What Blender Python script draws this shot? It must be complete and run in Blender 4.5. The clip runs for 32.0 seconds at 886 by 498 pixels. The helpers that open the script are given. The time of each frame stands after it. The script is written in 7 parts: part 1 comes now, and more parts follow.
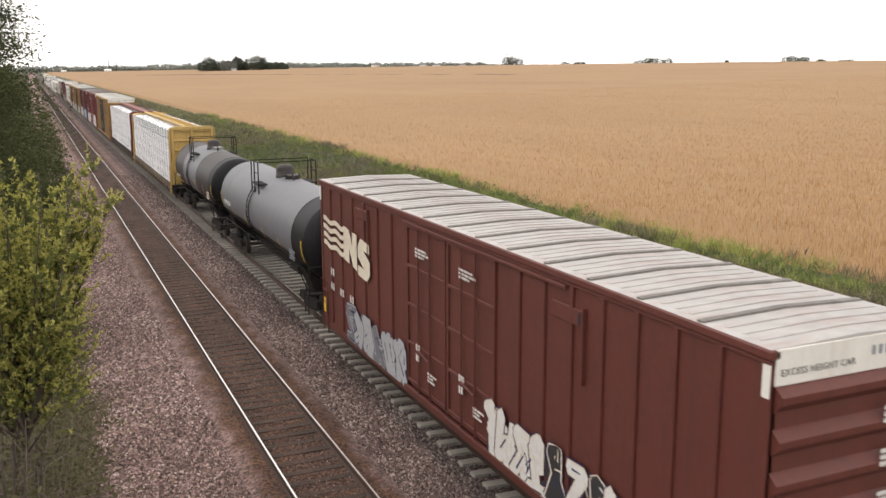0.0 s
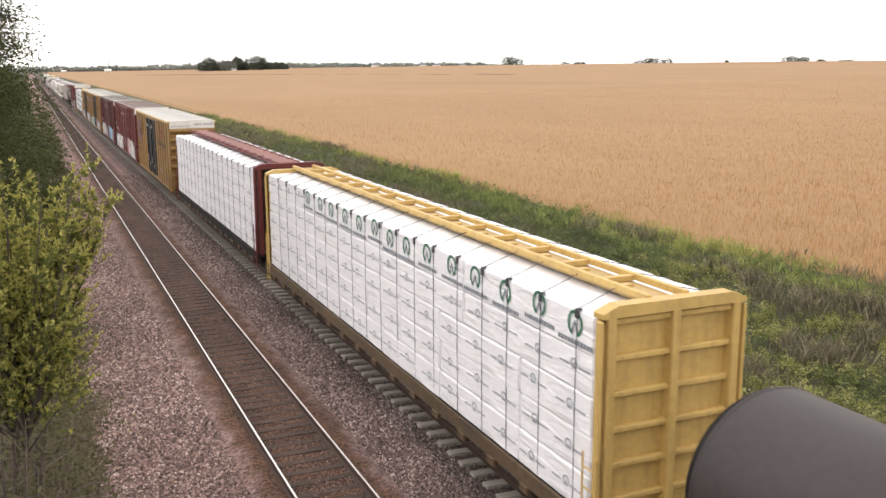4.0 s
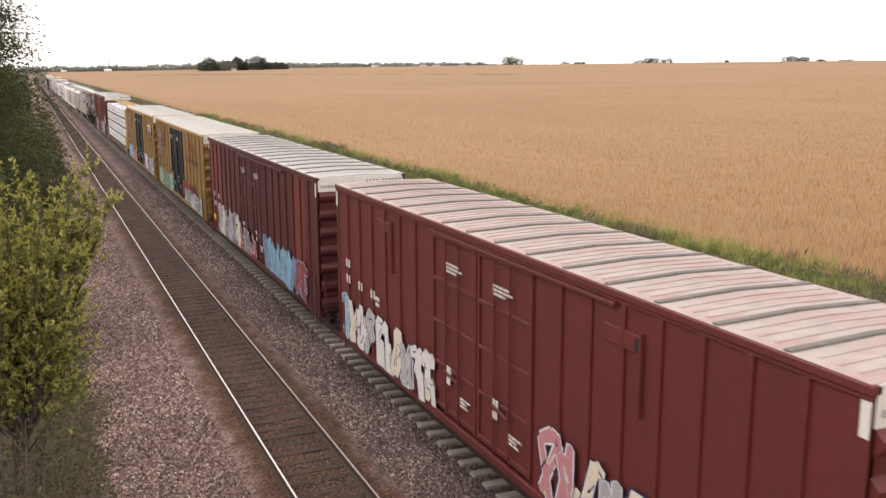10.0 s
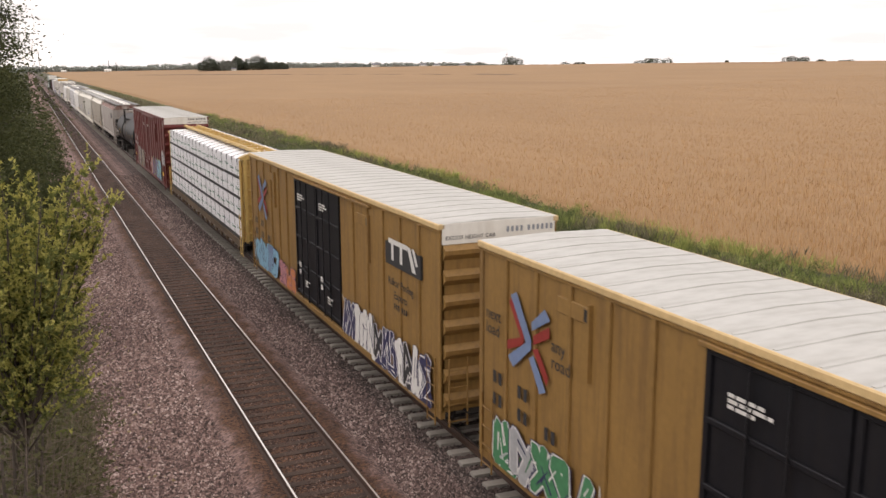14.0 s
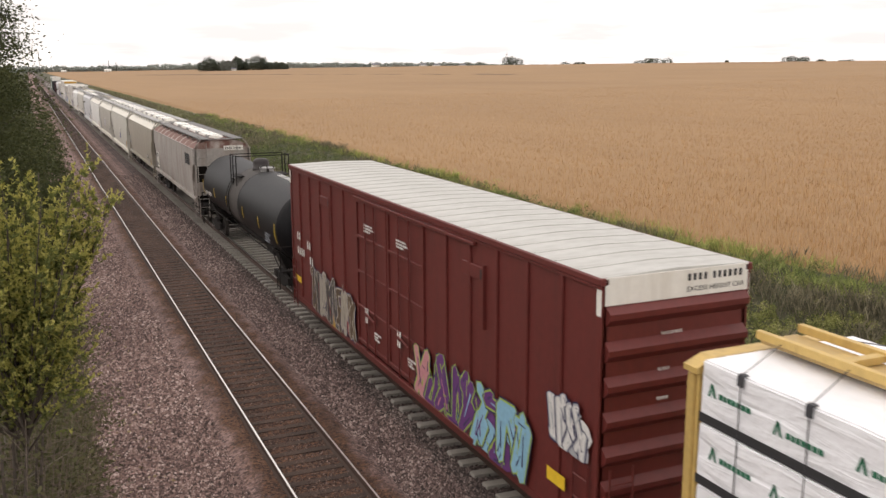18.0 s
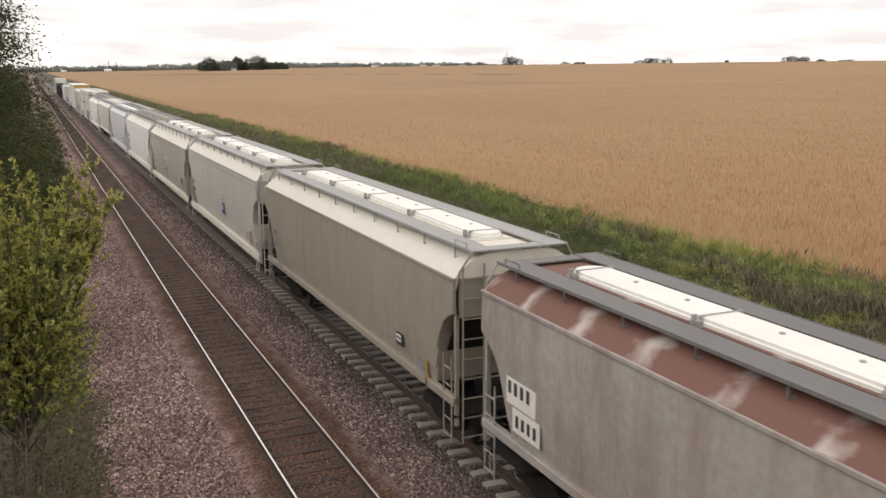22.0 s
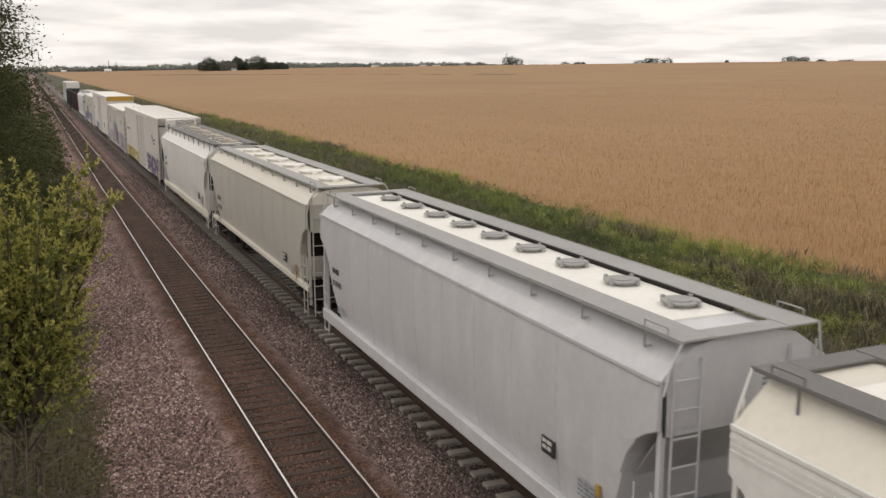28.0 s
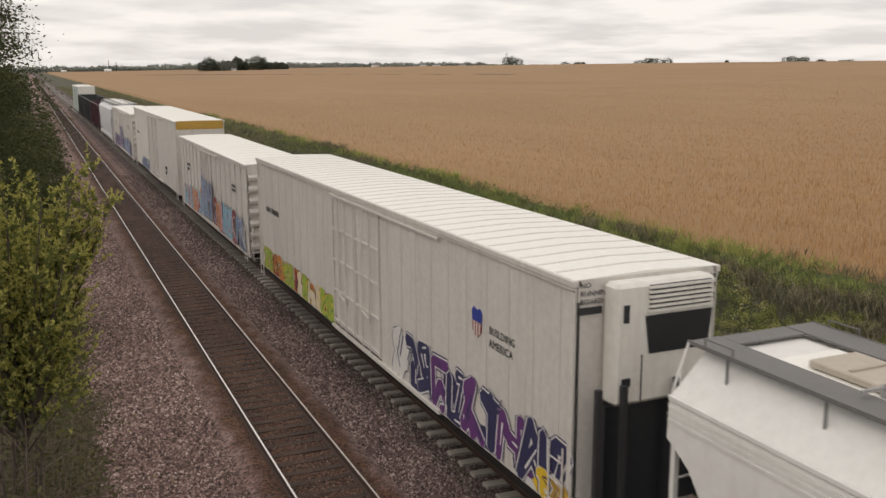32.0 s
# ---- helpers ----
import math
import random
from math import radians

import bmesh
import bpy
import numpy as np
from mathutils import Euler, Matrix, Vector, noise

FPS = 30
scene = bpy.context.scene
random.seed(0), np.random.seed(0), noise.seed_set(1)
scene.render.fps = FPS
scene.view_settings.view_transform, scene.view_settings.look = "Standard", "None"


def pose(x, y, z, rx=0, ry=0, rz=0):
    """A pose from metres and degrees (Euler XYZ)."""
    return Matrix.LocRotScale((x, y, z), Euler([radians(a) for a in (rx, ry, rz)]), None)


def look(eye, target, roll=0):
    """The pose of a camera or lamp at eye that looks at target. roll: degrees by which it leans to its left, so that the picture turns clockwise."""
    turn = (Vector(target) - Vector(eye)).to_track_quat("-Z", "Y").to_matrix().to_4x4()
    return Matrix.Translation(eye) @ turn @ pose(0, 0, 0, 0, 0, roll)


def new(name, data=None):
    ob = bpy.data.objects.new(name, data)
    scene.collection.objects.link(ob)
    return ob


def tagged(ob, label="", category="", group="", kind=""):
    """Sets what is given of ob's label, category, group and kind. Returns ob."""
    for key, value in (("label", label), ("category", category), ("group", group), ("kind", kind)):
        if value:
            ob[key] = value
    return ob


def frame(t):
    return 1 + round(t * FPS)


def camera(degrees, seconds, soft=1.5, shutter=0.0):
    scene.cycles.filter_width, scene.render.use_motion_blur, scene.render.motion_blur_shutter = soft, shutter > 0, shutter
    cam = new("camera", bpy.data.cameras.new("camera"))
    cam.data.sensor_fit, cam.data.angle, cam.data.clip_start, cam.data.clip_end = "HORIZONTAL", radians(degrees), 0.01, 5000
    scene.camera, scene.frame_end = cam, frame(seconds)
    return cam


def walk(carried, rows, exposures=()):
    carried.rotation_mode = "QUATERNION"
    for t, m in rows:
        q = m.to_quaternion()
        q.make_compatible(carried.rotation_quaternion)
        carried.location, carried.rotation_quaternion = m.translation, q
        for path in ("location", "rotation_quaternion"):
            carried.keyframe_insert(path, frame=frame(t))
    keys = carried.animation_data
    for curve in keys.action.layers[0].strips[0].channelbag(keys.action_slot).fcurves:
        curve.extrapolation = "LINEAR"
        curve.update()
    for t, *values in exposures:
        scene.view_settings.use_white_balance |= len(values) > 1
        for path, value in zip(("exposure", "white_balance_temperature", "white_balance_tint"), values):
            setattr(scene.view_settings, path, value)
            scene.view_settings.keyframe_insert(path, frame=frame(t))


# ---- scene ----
# seconds, stops, kelvin, tint: the camera opens up and warms while dark cars fill the picture
EXPOSURE = [(0, 0.06, 6500, 10), (1.5, 0.22, 6500, 10), (3.5, 0.36, 6500, 12), (5.5, -0.54, 6550, 10), (7, -0.52, 6550, 10), (8.5, -0.16, 6550, 11), (10, 0.05, 6650, 15), (12, 0.06, 6650, 14),
            (14, -0.2, 6650, 14), (16.5, -0.58, 6650, 11), (17.4, -0.48, 6650, 11), (18.3, -0.1, 6600, 13), (19, 0.12, 6700, 15), (20.2, 0.54, 6600, 14), (21, -0.02, 6580, 13), (21.6, -0.18, 6550, 12), (22.5, -0.5, 6600, 10), (25, -0.6, 6600, 10), (28, -0.58, 6650, 10), (32, -0.68, 6650, 10)]
SUN_POWER = 0.4
# A camera on a road bridge looks along a double-track railway while a long freight train passes towards it.
EYE = Vector((0.0, 0.0, 8.44))
YAW, TILT = 0.4167, 0.19554
AIM = Vector((math.sin(YAW) * math.cos(TILT), math.cos(YAW) * math.cos(TILT), -math.sin(TILT)))
cam = camera(51.375, 32.0, soft=1.5, shutter=0.12)
walk(cam, [(0, look(EYE, EYE + AIM, -0.22)), (32, look(EYE, EYE + AIM, -0.22))],
     exposures=EXPOSURE)

TRACK_L, TRACK_R = 4.973, 9.372          # centre lines of the two tracks; rail heads are at z = 0
SPEED, GAIN = 12.2332, 0.0417            # the train's speed at the start and its gain per second

# ---- world and sun
world = bpy.data.worlds.new("overcast_sky")
scene.world = world
world.use_nodes = True
wn, wl = world.node_tree.nodes, world.node_tree.links
wn.clear()
w_out, w_bg = wn.new("ShaderNodeOutputWorld"), wn.new("ShaderNodeBackground")
sky = wn.new("ShaderNodeTexSky")
sky.sky_type, sky.sun_disc = "NISHITA", False
sky.sun_elevation, sky.sun_rotation = radians(48), radians(277)
sky.altitude, sky.air_density, sky.dust_density = 200, 1.0, 3.0
w_co, w_sep = wn.new("ShaderNodeTexCoord"), wn.new("ShaderNodeSeparateXYZ")
w_abs, w_add = wn.new("ShaderNodeMath"), wn.new("ShaderNodeMath")
w_abs.operation, w_add.operation = "ABSOLUTE", "ADD"
w_add.inputs[1].default_value = 0.09
w_div = wn.new("ShaderNodeVectorMath")
w_div.operation = "DIVIDE"
w_noise = wn.new("ShaderNodeTexNoise")
w_noise.inputs["Scale"].default_value, w_noise.inputs["Detail"].default_value = 1.0, 7.0
w_noise.inputs["Roughness"].default_value = 0.55
w_ramp = wn.new("ShaderNodeValToRGB")
w_ramp.color_ramp.elements[0].position, w_ramp.color_ramp.elements[0].color = 0.38, (10.2, 9.7, 9.5, 1)
w_ramp.color_ramp.elements[1].position, w_ramp.color_ramp.elements[1].color = 0.58, (13.2, 12.6, 12.1, 1)
w_mix = wn.new("ShaderNodeMix")
w_mix.data_type = "RGBA"
w_mix.inputs[0].default_value = 0.88
wl.new(w_co.outputs["Generated"], w_sep.inputs[0])
wl.new(w_sep.outputs["Z"], w_abs.inputs[0])
wl.new(w_abs.outputs[0], w_add.inputs[0])
wl.new(w_co.outputs["Generated"], w_div.inputs[0])
wl.new(w_add.outputs[0], w_div.inputs[1])
wl.new(w_div.outputs[0], w_noise.inputs["Vector"])
wl.new(w_noise.outputs["Fac"], w_ramp.inputs[0])
wl.new(sky.outputs[0], w_mix.inputs[6])
wl.new(w_ramp.outputs[0], w_mix.inputs[7])
# the overcast is a little brighter overhead
w_up, w_gain = wn.new("ShaderNodeMath"), wn.new("ShaderNodeVectorMath")
w_up.operation, w_up.inputs[1].default_value, w_up.inputs[2].default_value = "MULTIPLY_ADD", 0.2, 1.28
w_gain.operation = "SCALE"
wl.new(w_abs.outputs[0], w_up.inputs[0])
wl.new(w_mix.outputs[2], w_gain.inputs[0])
wl.new(w_up.outputs[0], w_gain.inputs["Scale"])
wl.new(w_gain.outputs[0], w_bg.inputs["Color"])
w_bg.inputs["Strength"].default_value = 0.1
wl.new(w_bg.outputs[0], w_out.inputs[0])

sun = new("sun", bpy.data.lights.new("sun", "SUN"))
sun.data.energy, sun.data.angle, sun.data.color = SUN_POWER, radians(14), (1.0, 0.95, 0.88)
sun.matrix_world = look((-62, 8, 70), (0, 0, 0))


# ---- materials
def shade(name, colour, rough=0.6, metal=0.0, vary=0.15, grain=8.0, blotch=0.35, streak=0.0, dirt=(0.09, 0.07, 0.055),
          dirty=0.0, bump=0.0, bump_scale=30.0, island=0.0, ob_random=0.0, spec=0.5, runs=(2.6, 2.6, 0.22)):
    """A worn surface: a base colour varied at two scales, run-down streaks and dirt patches, fine relief."""
    m = bpy.data.materials.new(name)
    m.use_nodes = True
    n, l = m.node_tree.nodes, m.node_tree.links
    b = n["Principled BSDF"]
    b.inputs["Roughness"].default_value, b.inputs["Metallic"].default_value = rough, metal
    b.inputs["Specular IOR Level"].default_value = spec
    co = n.new("ShaderNodeTexCoord")
    big, fine = n.new("ShaderNodeTexNoise"), n.new("ShaderNodeTexNoise")
    big.inputs["Scale"].default_value, big.inputs["Detail"].default_value = blotch, 4
    fine.inputs["Scale"].default_value, fine.inputs["Detail"].default_value = grain, 5
    l.new(co.outputs["Object"], big.inputs["Vector"])
    l.new(co.outputs["Object"], fine.inputs["Vector"])
    add = n.new("ShaderNodeMath")
    add.operation = "ADD"
    l.new(big.outputs["Fac"], add.inputs[0])
    l.new(fine.outputs["Fac"], add.inputs[1])
    last = add.outputs[0]
    if island or ob_random:
        more = n.new("ShaderNodeMath")
        more.operation, more.inputs[1].default_value = "MULTIPLY_ADD", island or ob_random
        src = n.new("ShaderNodeNewGeometry").outputs["Random Per Island"] if island else n.new("ShaderNodeObjectInfo").outputs["Random"]
        l.new(src, more.inputs[0])
        l.new(last, more.inputs[2])
        last = more.outputs[0]
    rng = n.new("ShaderNodeMapRange")
    rng.inputs["From Min"].default_value, rng.inputs["From Max"].default_value = 0.65, 1.35 + (island or ob_random)
    rng.inputs["To Min"].default_value, rng.inputs["To Max"].default_value = 1 - vary, 1 + vary
    l.new(last, rng.inputs["Value"])
    mul = n.new("ShaderNodeVectorMath")
    mul.operation = "SCALE"
    mul.inputs[0].default_value = colour
    l.new(rng.outputs[0], mul.inputs["Scale"])
    out = mul.outputs[0]
    if streak or dirty:
        st = n.new("ShaderNodeMapping")
        st.inputs["Scale"].default_value = runs if streak else (0.8, 0.8, 0.8)
        l.new(co.outputs["Object"], st.inputs["Vector"])
        sn = n.new("ShaderNodeTexNoise")
        sn.inputs["Scale"].default_value, sn.inputs["Detail"].default_value = 1.6, 6
        sn.inputs["Roughness"].default_value = 0.65
        l.new(st.outputs[0], sn.inputs["Vector"])
        sr = n.new("ShaderNodeMapRange")
        sr.inputs["From Min"].default_value, sr.inputs["From Max"].default_value = 0.47, 0.78
        sr.inputs["To Max"].default_value = streak or dirty
        l.new(sn.outputs["Fac"], sr.inputs["Value"])
        mix = n.new("ShaderNodeMix")
        mix.data_type = "RGBA"
        mix.inputs[7].default_value = (*dirt, 1)
        l.new(sr.outputs[0], mix.inputs[0])
        l.new(out, mix.inputs[6])
        out = mix.outputs[2]
    l.new(out, b.inputs["Base Color"])
    if bump:
        bn, bt = n.new("ShaderNodeBump"), n.new("ShaderNodeTexNoise")
        bt.inputs["Scale"].default_value, bt.inputs["Detail"].default_value = bump_scale, 4
        l.new(co.outputs["Object"], bt.inputs["Vector"])
        l.new(bt.outputs["Fac"], bn.inputs["Height"])
        bn.inputs["Distance"].default_value = bump
        l.new(bn.outputs[0], b.inputs["Normal"])
    return m


MAT = {
    "yellow": shade("yellow_car_paint", (0.262, 0.150, 0.043), 0.55, streak=0.75, dirt=(0.105, 0.056, 0.024), bump=0.004, bump_scale=2.0),
    "yellow_pale": shade("faded_yellow_paint", (0.60, 0.43, 0.21), 0.55, streak=0.25, dirt=(0.25, 0.16, 0.08)),
    "yellow_beam": shade("yellow_beam_paint", (0.54, 0.37, 0.12), 0.5, streak=0.4, dirt=(0.17, 0.10, 0.045)),
    "maroon": shade("maroon_car_paint", (0.128, 0.022, 0.020), 0.55, streak=0.6, dirt=(0.075, 0.024, 0.02), bump=0.004, bump_scale=2.0),
    "brown_red": shade("brown_red_car_paint", (0.112, 0.029, 0.021), 0.55, streak=0.65, dirt=(0.066, 0.026, 0.019), bump=0.004, bump_scale=2.0),
    "red": shade("red_car_paint", (0.125, 0.021, 0.017), 0.5, streak=0.55, dirt=(0.07, 0.016, 0.014), bump=0.004, bump_scale=2.0),
    "dark_maroon": shade("dark_maroon_patch_paint", (0.086, 0.017, 0.016), 0.55, streak=0.55, dirt=(0.046, 0.015, 0.014), bump=0.004, bump_scale=2.0),
    "black_door": shade("black_door_paint", (0.009, 0.009, 0.012), 0.5, vary=0.3, streak=0.3, dirt=(0.035, 0.028, 0.024), spec=0.3),
    "roof": shade("galvanised_roof", (0.49, 0.485, 0.455), 0.6, 0.0, vary=0.10, streak=0.9, dirt=(0.30, 0.285, 0.25), grain=3.0, bump=0.003, runs=(0.35, 2.2, 1.0)),
    "roof_pink": shade("red_stained_roof", (0.42, 0.36, 0.33), 0.6, vary=0.16, streak=1.0, dirt=(0.37, 0.125, 0.10), grain=3.0, runs=(0.3, 1.1, 1.0)),
    "roof_grey": shade("worn_grey_roof", (0.40, 0.385, 0.365), 0.6, vary=0.18, streak=1.0, dirt=(0.33, 0.205, 0.185), grain=3.0, runs=(0.3, 1.6, 1.0)),
    "roof_seam": shade("grimy_roof_seam", (0.15, 0.135, 0.12), 0.7, vary=0.3, dirty=0.7, dirt=(0.30, 0.28, 0.25)),
    "roof_white": shade("white_roof_paint", (0.80, 0.785, 0.73), 0.55, vary=0.06, streak=0.15, dirt=(0.45, 0.42, 0.36)),
    "white": shade("white_panel_paint", (0.74, 0.72, 0.66), 0.5, vary=0.07, streak=0.3, dirt=(0.40, 0.34, 0.26)),
    "white_side": shade("white_side_paint", (0.62, 0.59, 0.545), 0.5, vary=0.10, streak=0.35, dirt=(0.34, 0.30, 0.26), bump=0.006, bump_scale=1.4),
    "tank_grey": shade("grey_tank_paint", (0.165, 0.165, 0.18), 0.5, vary=0.07, streak=0.3, dirt=(0.11, 0.10, 0.10), grain=3.0, spec=0.35),
    "tank_dark": shade("dark_tank_paint", (0.040, 0.034, 0.033), 0.5, vary=0.2, streak=0.3, dirt=(0.06, 0.05, 0.046), spec=0.3),
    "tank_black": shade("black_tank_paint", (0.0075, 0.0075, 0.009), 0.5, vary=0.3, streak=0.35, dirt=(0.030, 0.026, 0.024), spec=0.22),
    "tank_soot": shade("sooty_residue", (0.058, 0.049, 0.043), 0.7, vary=0.3, streak=0.7, dirt=(0.026, 0.023, 0.021)),
    "hop_beige": shade("beige_hopper_paint", (0.41, 0.385, 0.335), 0.5, vary=0.07, streak=0.4, dirt=(0.29, 0.26, 0.215), runs=(0.9, 0.9, 0.16)),
    "hop_pale": shade("pale_cream_hopper_paint", (0.52, 0.50, 0.445), 0.5, vary=0.06, streak=0.35, dirt=(0.37, 0.34, 0.29), runs=(0.9, 0.9, 0.16)),
    "hop_dun": shade("dun_hopper_paint", (0.315, 0.28, 0.225), 0.5, vary=0.08, streak=0.6, dirt=(0.20, 0.165, 0.125)),
    "hop_cream": shade("cream_hopper_paint", (0.68, 0.645, 0.56), 0.5, vary=0.05, streak=0.25, dirt=(0.50, 0.45, 0.37)),
    "hop_grey": shade("grey_hopper_paint", (0.55, 0.55, 0.56), 0.42, vary=0.06, streak=0.6, dirt=(0.70, 0.70, 0.70), runs=(0.9, 0.9, 0.3)),
    "hop_white": shade("white_hopper_paint", (0.72, 0.71, 0.68), 0.5, vary=0.06, streak=0.25, dirt=(0.50, 0.47, 0.42)),
    "hop_seam": shade("grimy_weld_seam", (0.35, 0.325, 0.275), 0.6, vary=0.2, streak=0.6, dirt=(0.36, 0.33, 0.28)),
    "patch_red": shade("bright_red_patch_paint", (0.185, 0.033, 0.025), 0.55, streak=0.35, dirt=(0.12, 0.035, 0.03)),
    "hop_rust": shade("rusting_hopper_paint", (0.345, 0.318, 0.29), 0.6, vary=0.18, streak=0.85, dirt=(0.20, 0.12, 0.088), blotch=0.6, runs=(0.8, 0.8, 0.16)),
    "walk_steel": shade("galvanised_walkway", (0.33, 0.325, 0.315), 0.6, 0.0, vary=0.14, dirty=0.35, dirt=(0.24, 0.23, 0.22), grain=20, bump=0.01, bump_scale=60),
    "walk_dark": shade("dull_walkway", (0.15, 0.145, 0.14), 0.65, vary=0.15, dirty=0.3, dirt=(0.22, 0.2, 0.18), grain=20, bump=0.01, bump_scale=60),
    "sill_grime": shade("rusty_sill_grime", (0.10, 0.065, 0.035), 0.8, vary=0.35, dirty=0.6, dirt=(0.04, 0.03, 0.025)),
    "under": shade("grimy_underframe", (0.015, 0.013, 0.012), 0.85, vary=0.35, dirty=0.5, dirt=(0.040, 0.032, 0.027), spec=0.25),
    "wheel": shade("worn_wheel_steel", (0.045, 0.038, 0.034), 0.6, 0.3, vary=0.2),
    "chord_tan": shade("dirty_yellow_plate", (0.44, 0.31, 0.13), 0.6, vary=0.15, dirty=0.5, dirt=(0.26, 0.17, 0.08)),
    # maroon with the shade between the cars put into its colour
    "burnt_bulkhead": shade("shade_darkened_maroon_paint", (0.040, 0.013, 0.011), 0.7, vary=0.3, streak=0.6, dirt=(0.020, 0.010, 0.008)),
    "chord_rust": shade("weathered_maroon_plate", (0.20, 0.075, 0.055), 0.65, vary=0.2, streak=0.6, dirt=(0.11, 0.040, 0.03), runs=(2.0, 0.3, 1.0)),
    "faint_print": shade("faint_grey_print", (0.33, 0.35, 0.39), 0.6),
    "strap": shade("dark_strap", (0.05, 0.05, 0.055), 0.6),
    "wood_end": shade("cut_lumber", (0.42, 0.28, 0.15), 0.8, vary=0.3, grain=30),
    "grey_print": shade("grey_print", (0.24, 0.26, 0.29), 0.6), "tie_strap": shade("grey_tie_strap", (0.32, 0.32, 0.34), 0.6),
    "green_print": shade("green_print", (0.03, 0.16, 0.09), 0.6),
    "white_mark": shade("white_stencil_paint", (0.66, 0.65, 0.62), 0.6, vary=0.1, dirty=0.25, dirt=(0.35, 0.25, 0.2)),
    "cream_mark": shade("cream_logo_paint", (0.66, 0.60, 0.48), 0.6, vary=0.1, streak=0.3, dirt=(0.36, 0.2, 0.13)),
    "black_mark": shade("black_stencil_paint", (0.03, 0.03, 0.032), 0.6),
    "red_mark": shade("red_logo_paint", (0.27, 0.03, 0.024), 0.55, vary=0.15),
    "blue_mark": shade("blue_logo_paint", (0.03, 0.05, 0.30), 0.55, vary=0.15),
    "grey_blue": shade("faded_blue_logo_paint", (0.16, 0.22, 0.36), 0.55, vary=0.15),
    "yellow_mark": shade("yellow_marker_tape", (0.75, 0.50, 0.03), 0.45),
    "rail": shade("rusty_rail_side", (0.055, 0.030, 0.020), 0.7, vary=0.25),
    "rail_top": shade("polished_rail_head", (0.80, 0.78, 0.76), 0.32, 1.0, vary=0.05),
    "tie_wood": shade("creosoted_tie_wood", (0.040, 0.025, 0.018), 0.85, vary=0.45, grain=9, dirty=0.8, dirt=(0.10, 0.058, 0.042), bump=0.01, ob_random=0.5),
    "tie_concrete": shade("weathered_concrete", (0.26, 0.238, 0.208), 0.85, vary=0.22, grain=12, dirty=0.6, dirt=(0.13, 0.11, 0.096), bump=0.004, ob_random=0.5),
    "rubber": shade("black_hose", (0.02, 0.02, 0.02), 0.7),
    "dark_glass": shade("dark_grille_paint", (0.018, 0.020, 0.024), 0.4),
    "lime": shade("lime_paint", (0.30, 0.42, 0.06), 0.6), "sky_paint": shade("light_blue_spray", (0.22, 0.42, 0.55), 0.6),
    "violet": shade("violet_spray", (0.12, 0.035, 0.16), 0.6), "orange": shade("orange_spray", (0.55, 0.20, 0.06), 0.6),
    "silver": shade("silver_spray", (0.42, 0.43, 0.44), 0.5, 0.2), "green": shade("green_spray", (0.06, 0.22, 0.10), 0.6),
    "pink": shade("pink_spray", (0.50, 0.22, 0.24), 0.6), "navy": shade("navy_spray", (0.03, 0.03, 0.09), 0.6),
    "ochre": shade("ochre_end_paint", (0.45, 0.27, 0.04), 0.55, streak=0.3, dirt=(0.3, 0.2, 0.1)),
    "teal_side": shade("pale_green_side_paint", (0.40, 0.46, 0.42), 0.5, streak=0.3, dirt=(0.25, 0.26, 0.24)),
    "coal_red": shade("dark_wine_paint", (0.07, 0.022, 0.03), 0.6, streak=0.3), "coal_black": shade("black_gondola_paint", (0.03, 0.032, 0.034), 0.6, streak=0.3),
    "tan_hatch": shade("tan_fibreglass_hatch", (0.44, 0.39, 0.32), 0.6, vary=0.12, dirty=0.3, dirt=(0.3, 0.26, 0.2)),
}


def wrap_sheet(name, colour):
    """Plastic sheeting drawn tight: long slanting creases and fine wrinkles."""
    m = shade(name, colour, 0.38, vary=0.05, grain=2.5, blotch=1.2, island=0.08)
    n, l = m.node_tree.nodes, m.node_tree.links
    co, mp, no, fine, ad, bp = (n.new(k) for k in ("ShaderNodeTexCoord", "ShaderNodeMapping", "ShaderNodeTexNoise", "ShaderNodeTexNoise", "ShaderNodeMath", "ShaderNodeBump"))
    mp.inputs["Rotation"].default_value, mp.inputs["Scale"].default_value = (radians(38), 0, 0), (1.0, 0.5, 3.0)
    no.inputs["Scale"].default_value, no.inputs["Detail"].default_value, no.inputs["Distortion"].default_value = 1.3, 3, 0.8
    fine.inputs["Scale"].default_value, fine.inputs["Detail"].default_value = 5.0, 3
    ad.operation, ad.inputs[1].default_value = "MULTIPLY_ADD", 0.35
    bp.inputs["Distance"].default_value, bp.inputs["Strength"].default_value = 0.075, 0.8
    l.new(co.outputs["Object"], mp.inputs["Vector"])
    l.new(mp.outputs[0], no.inputs["Vector"])
    l.new(co.outputs["Object"], fine.inputs["Vector"])
    l.new(fine.outputs["Fac"], ad.inputs[0])
    l.new(no.outputs["Fac"], ad.inputs[2])
    l.new(ad.outputs[0], bp.inputs["Height"])
    l.new(bp.outputs[0], n["Principled BSDF"].inputs["Normal"])
    return m


MAT["wrap"] = wrap_sheet("white_lumber_wrap", (0.86, 0.86, 0.88))


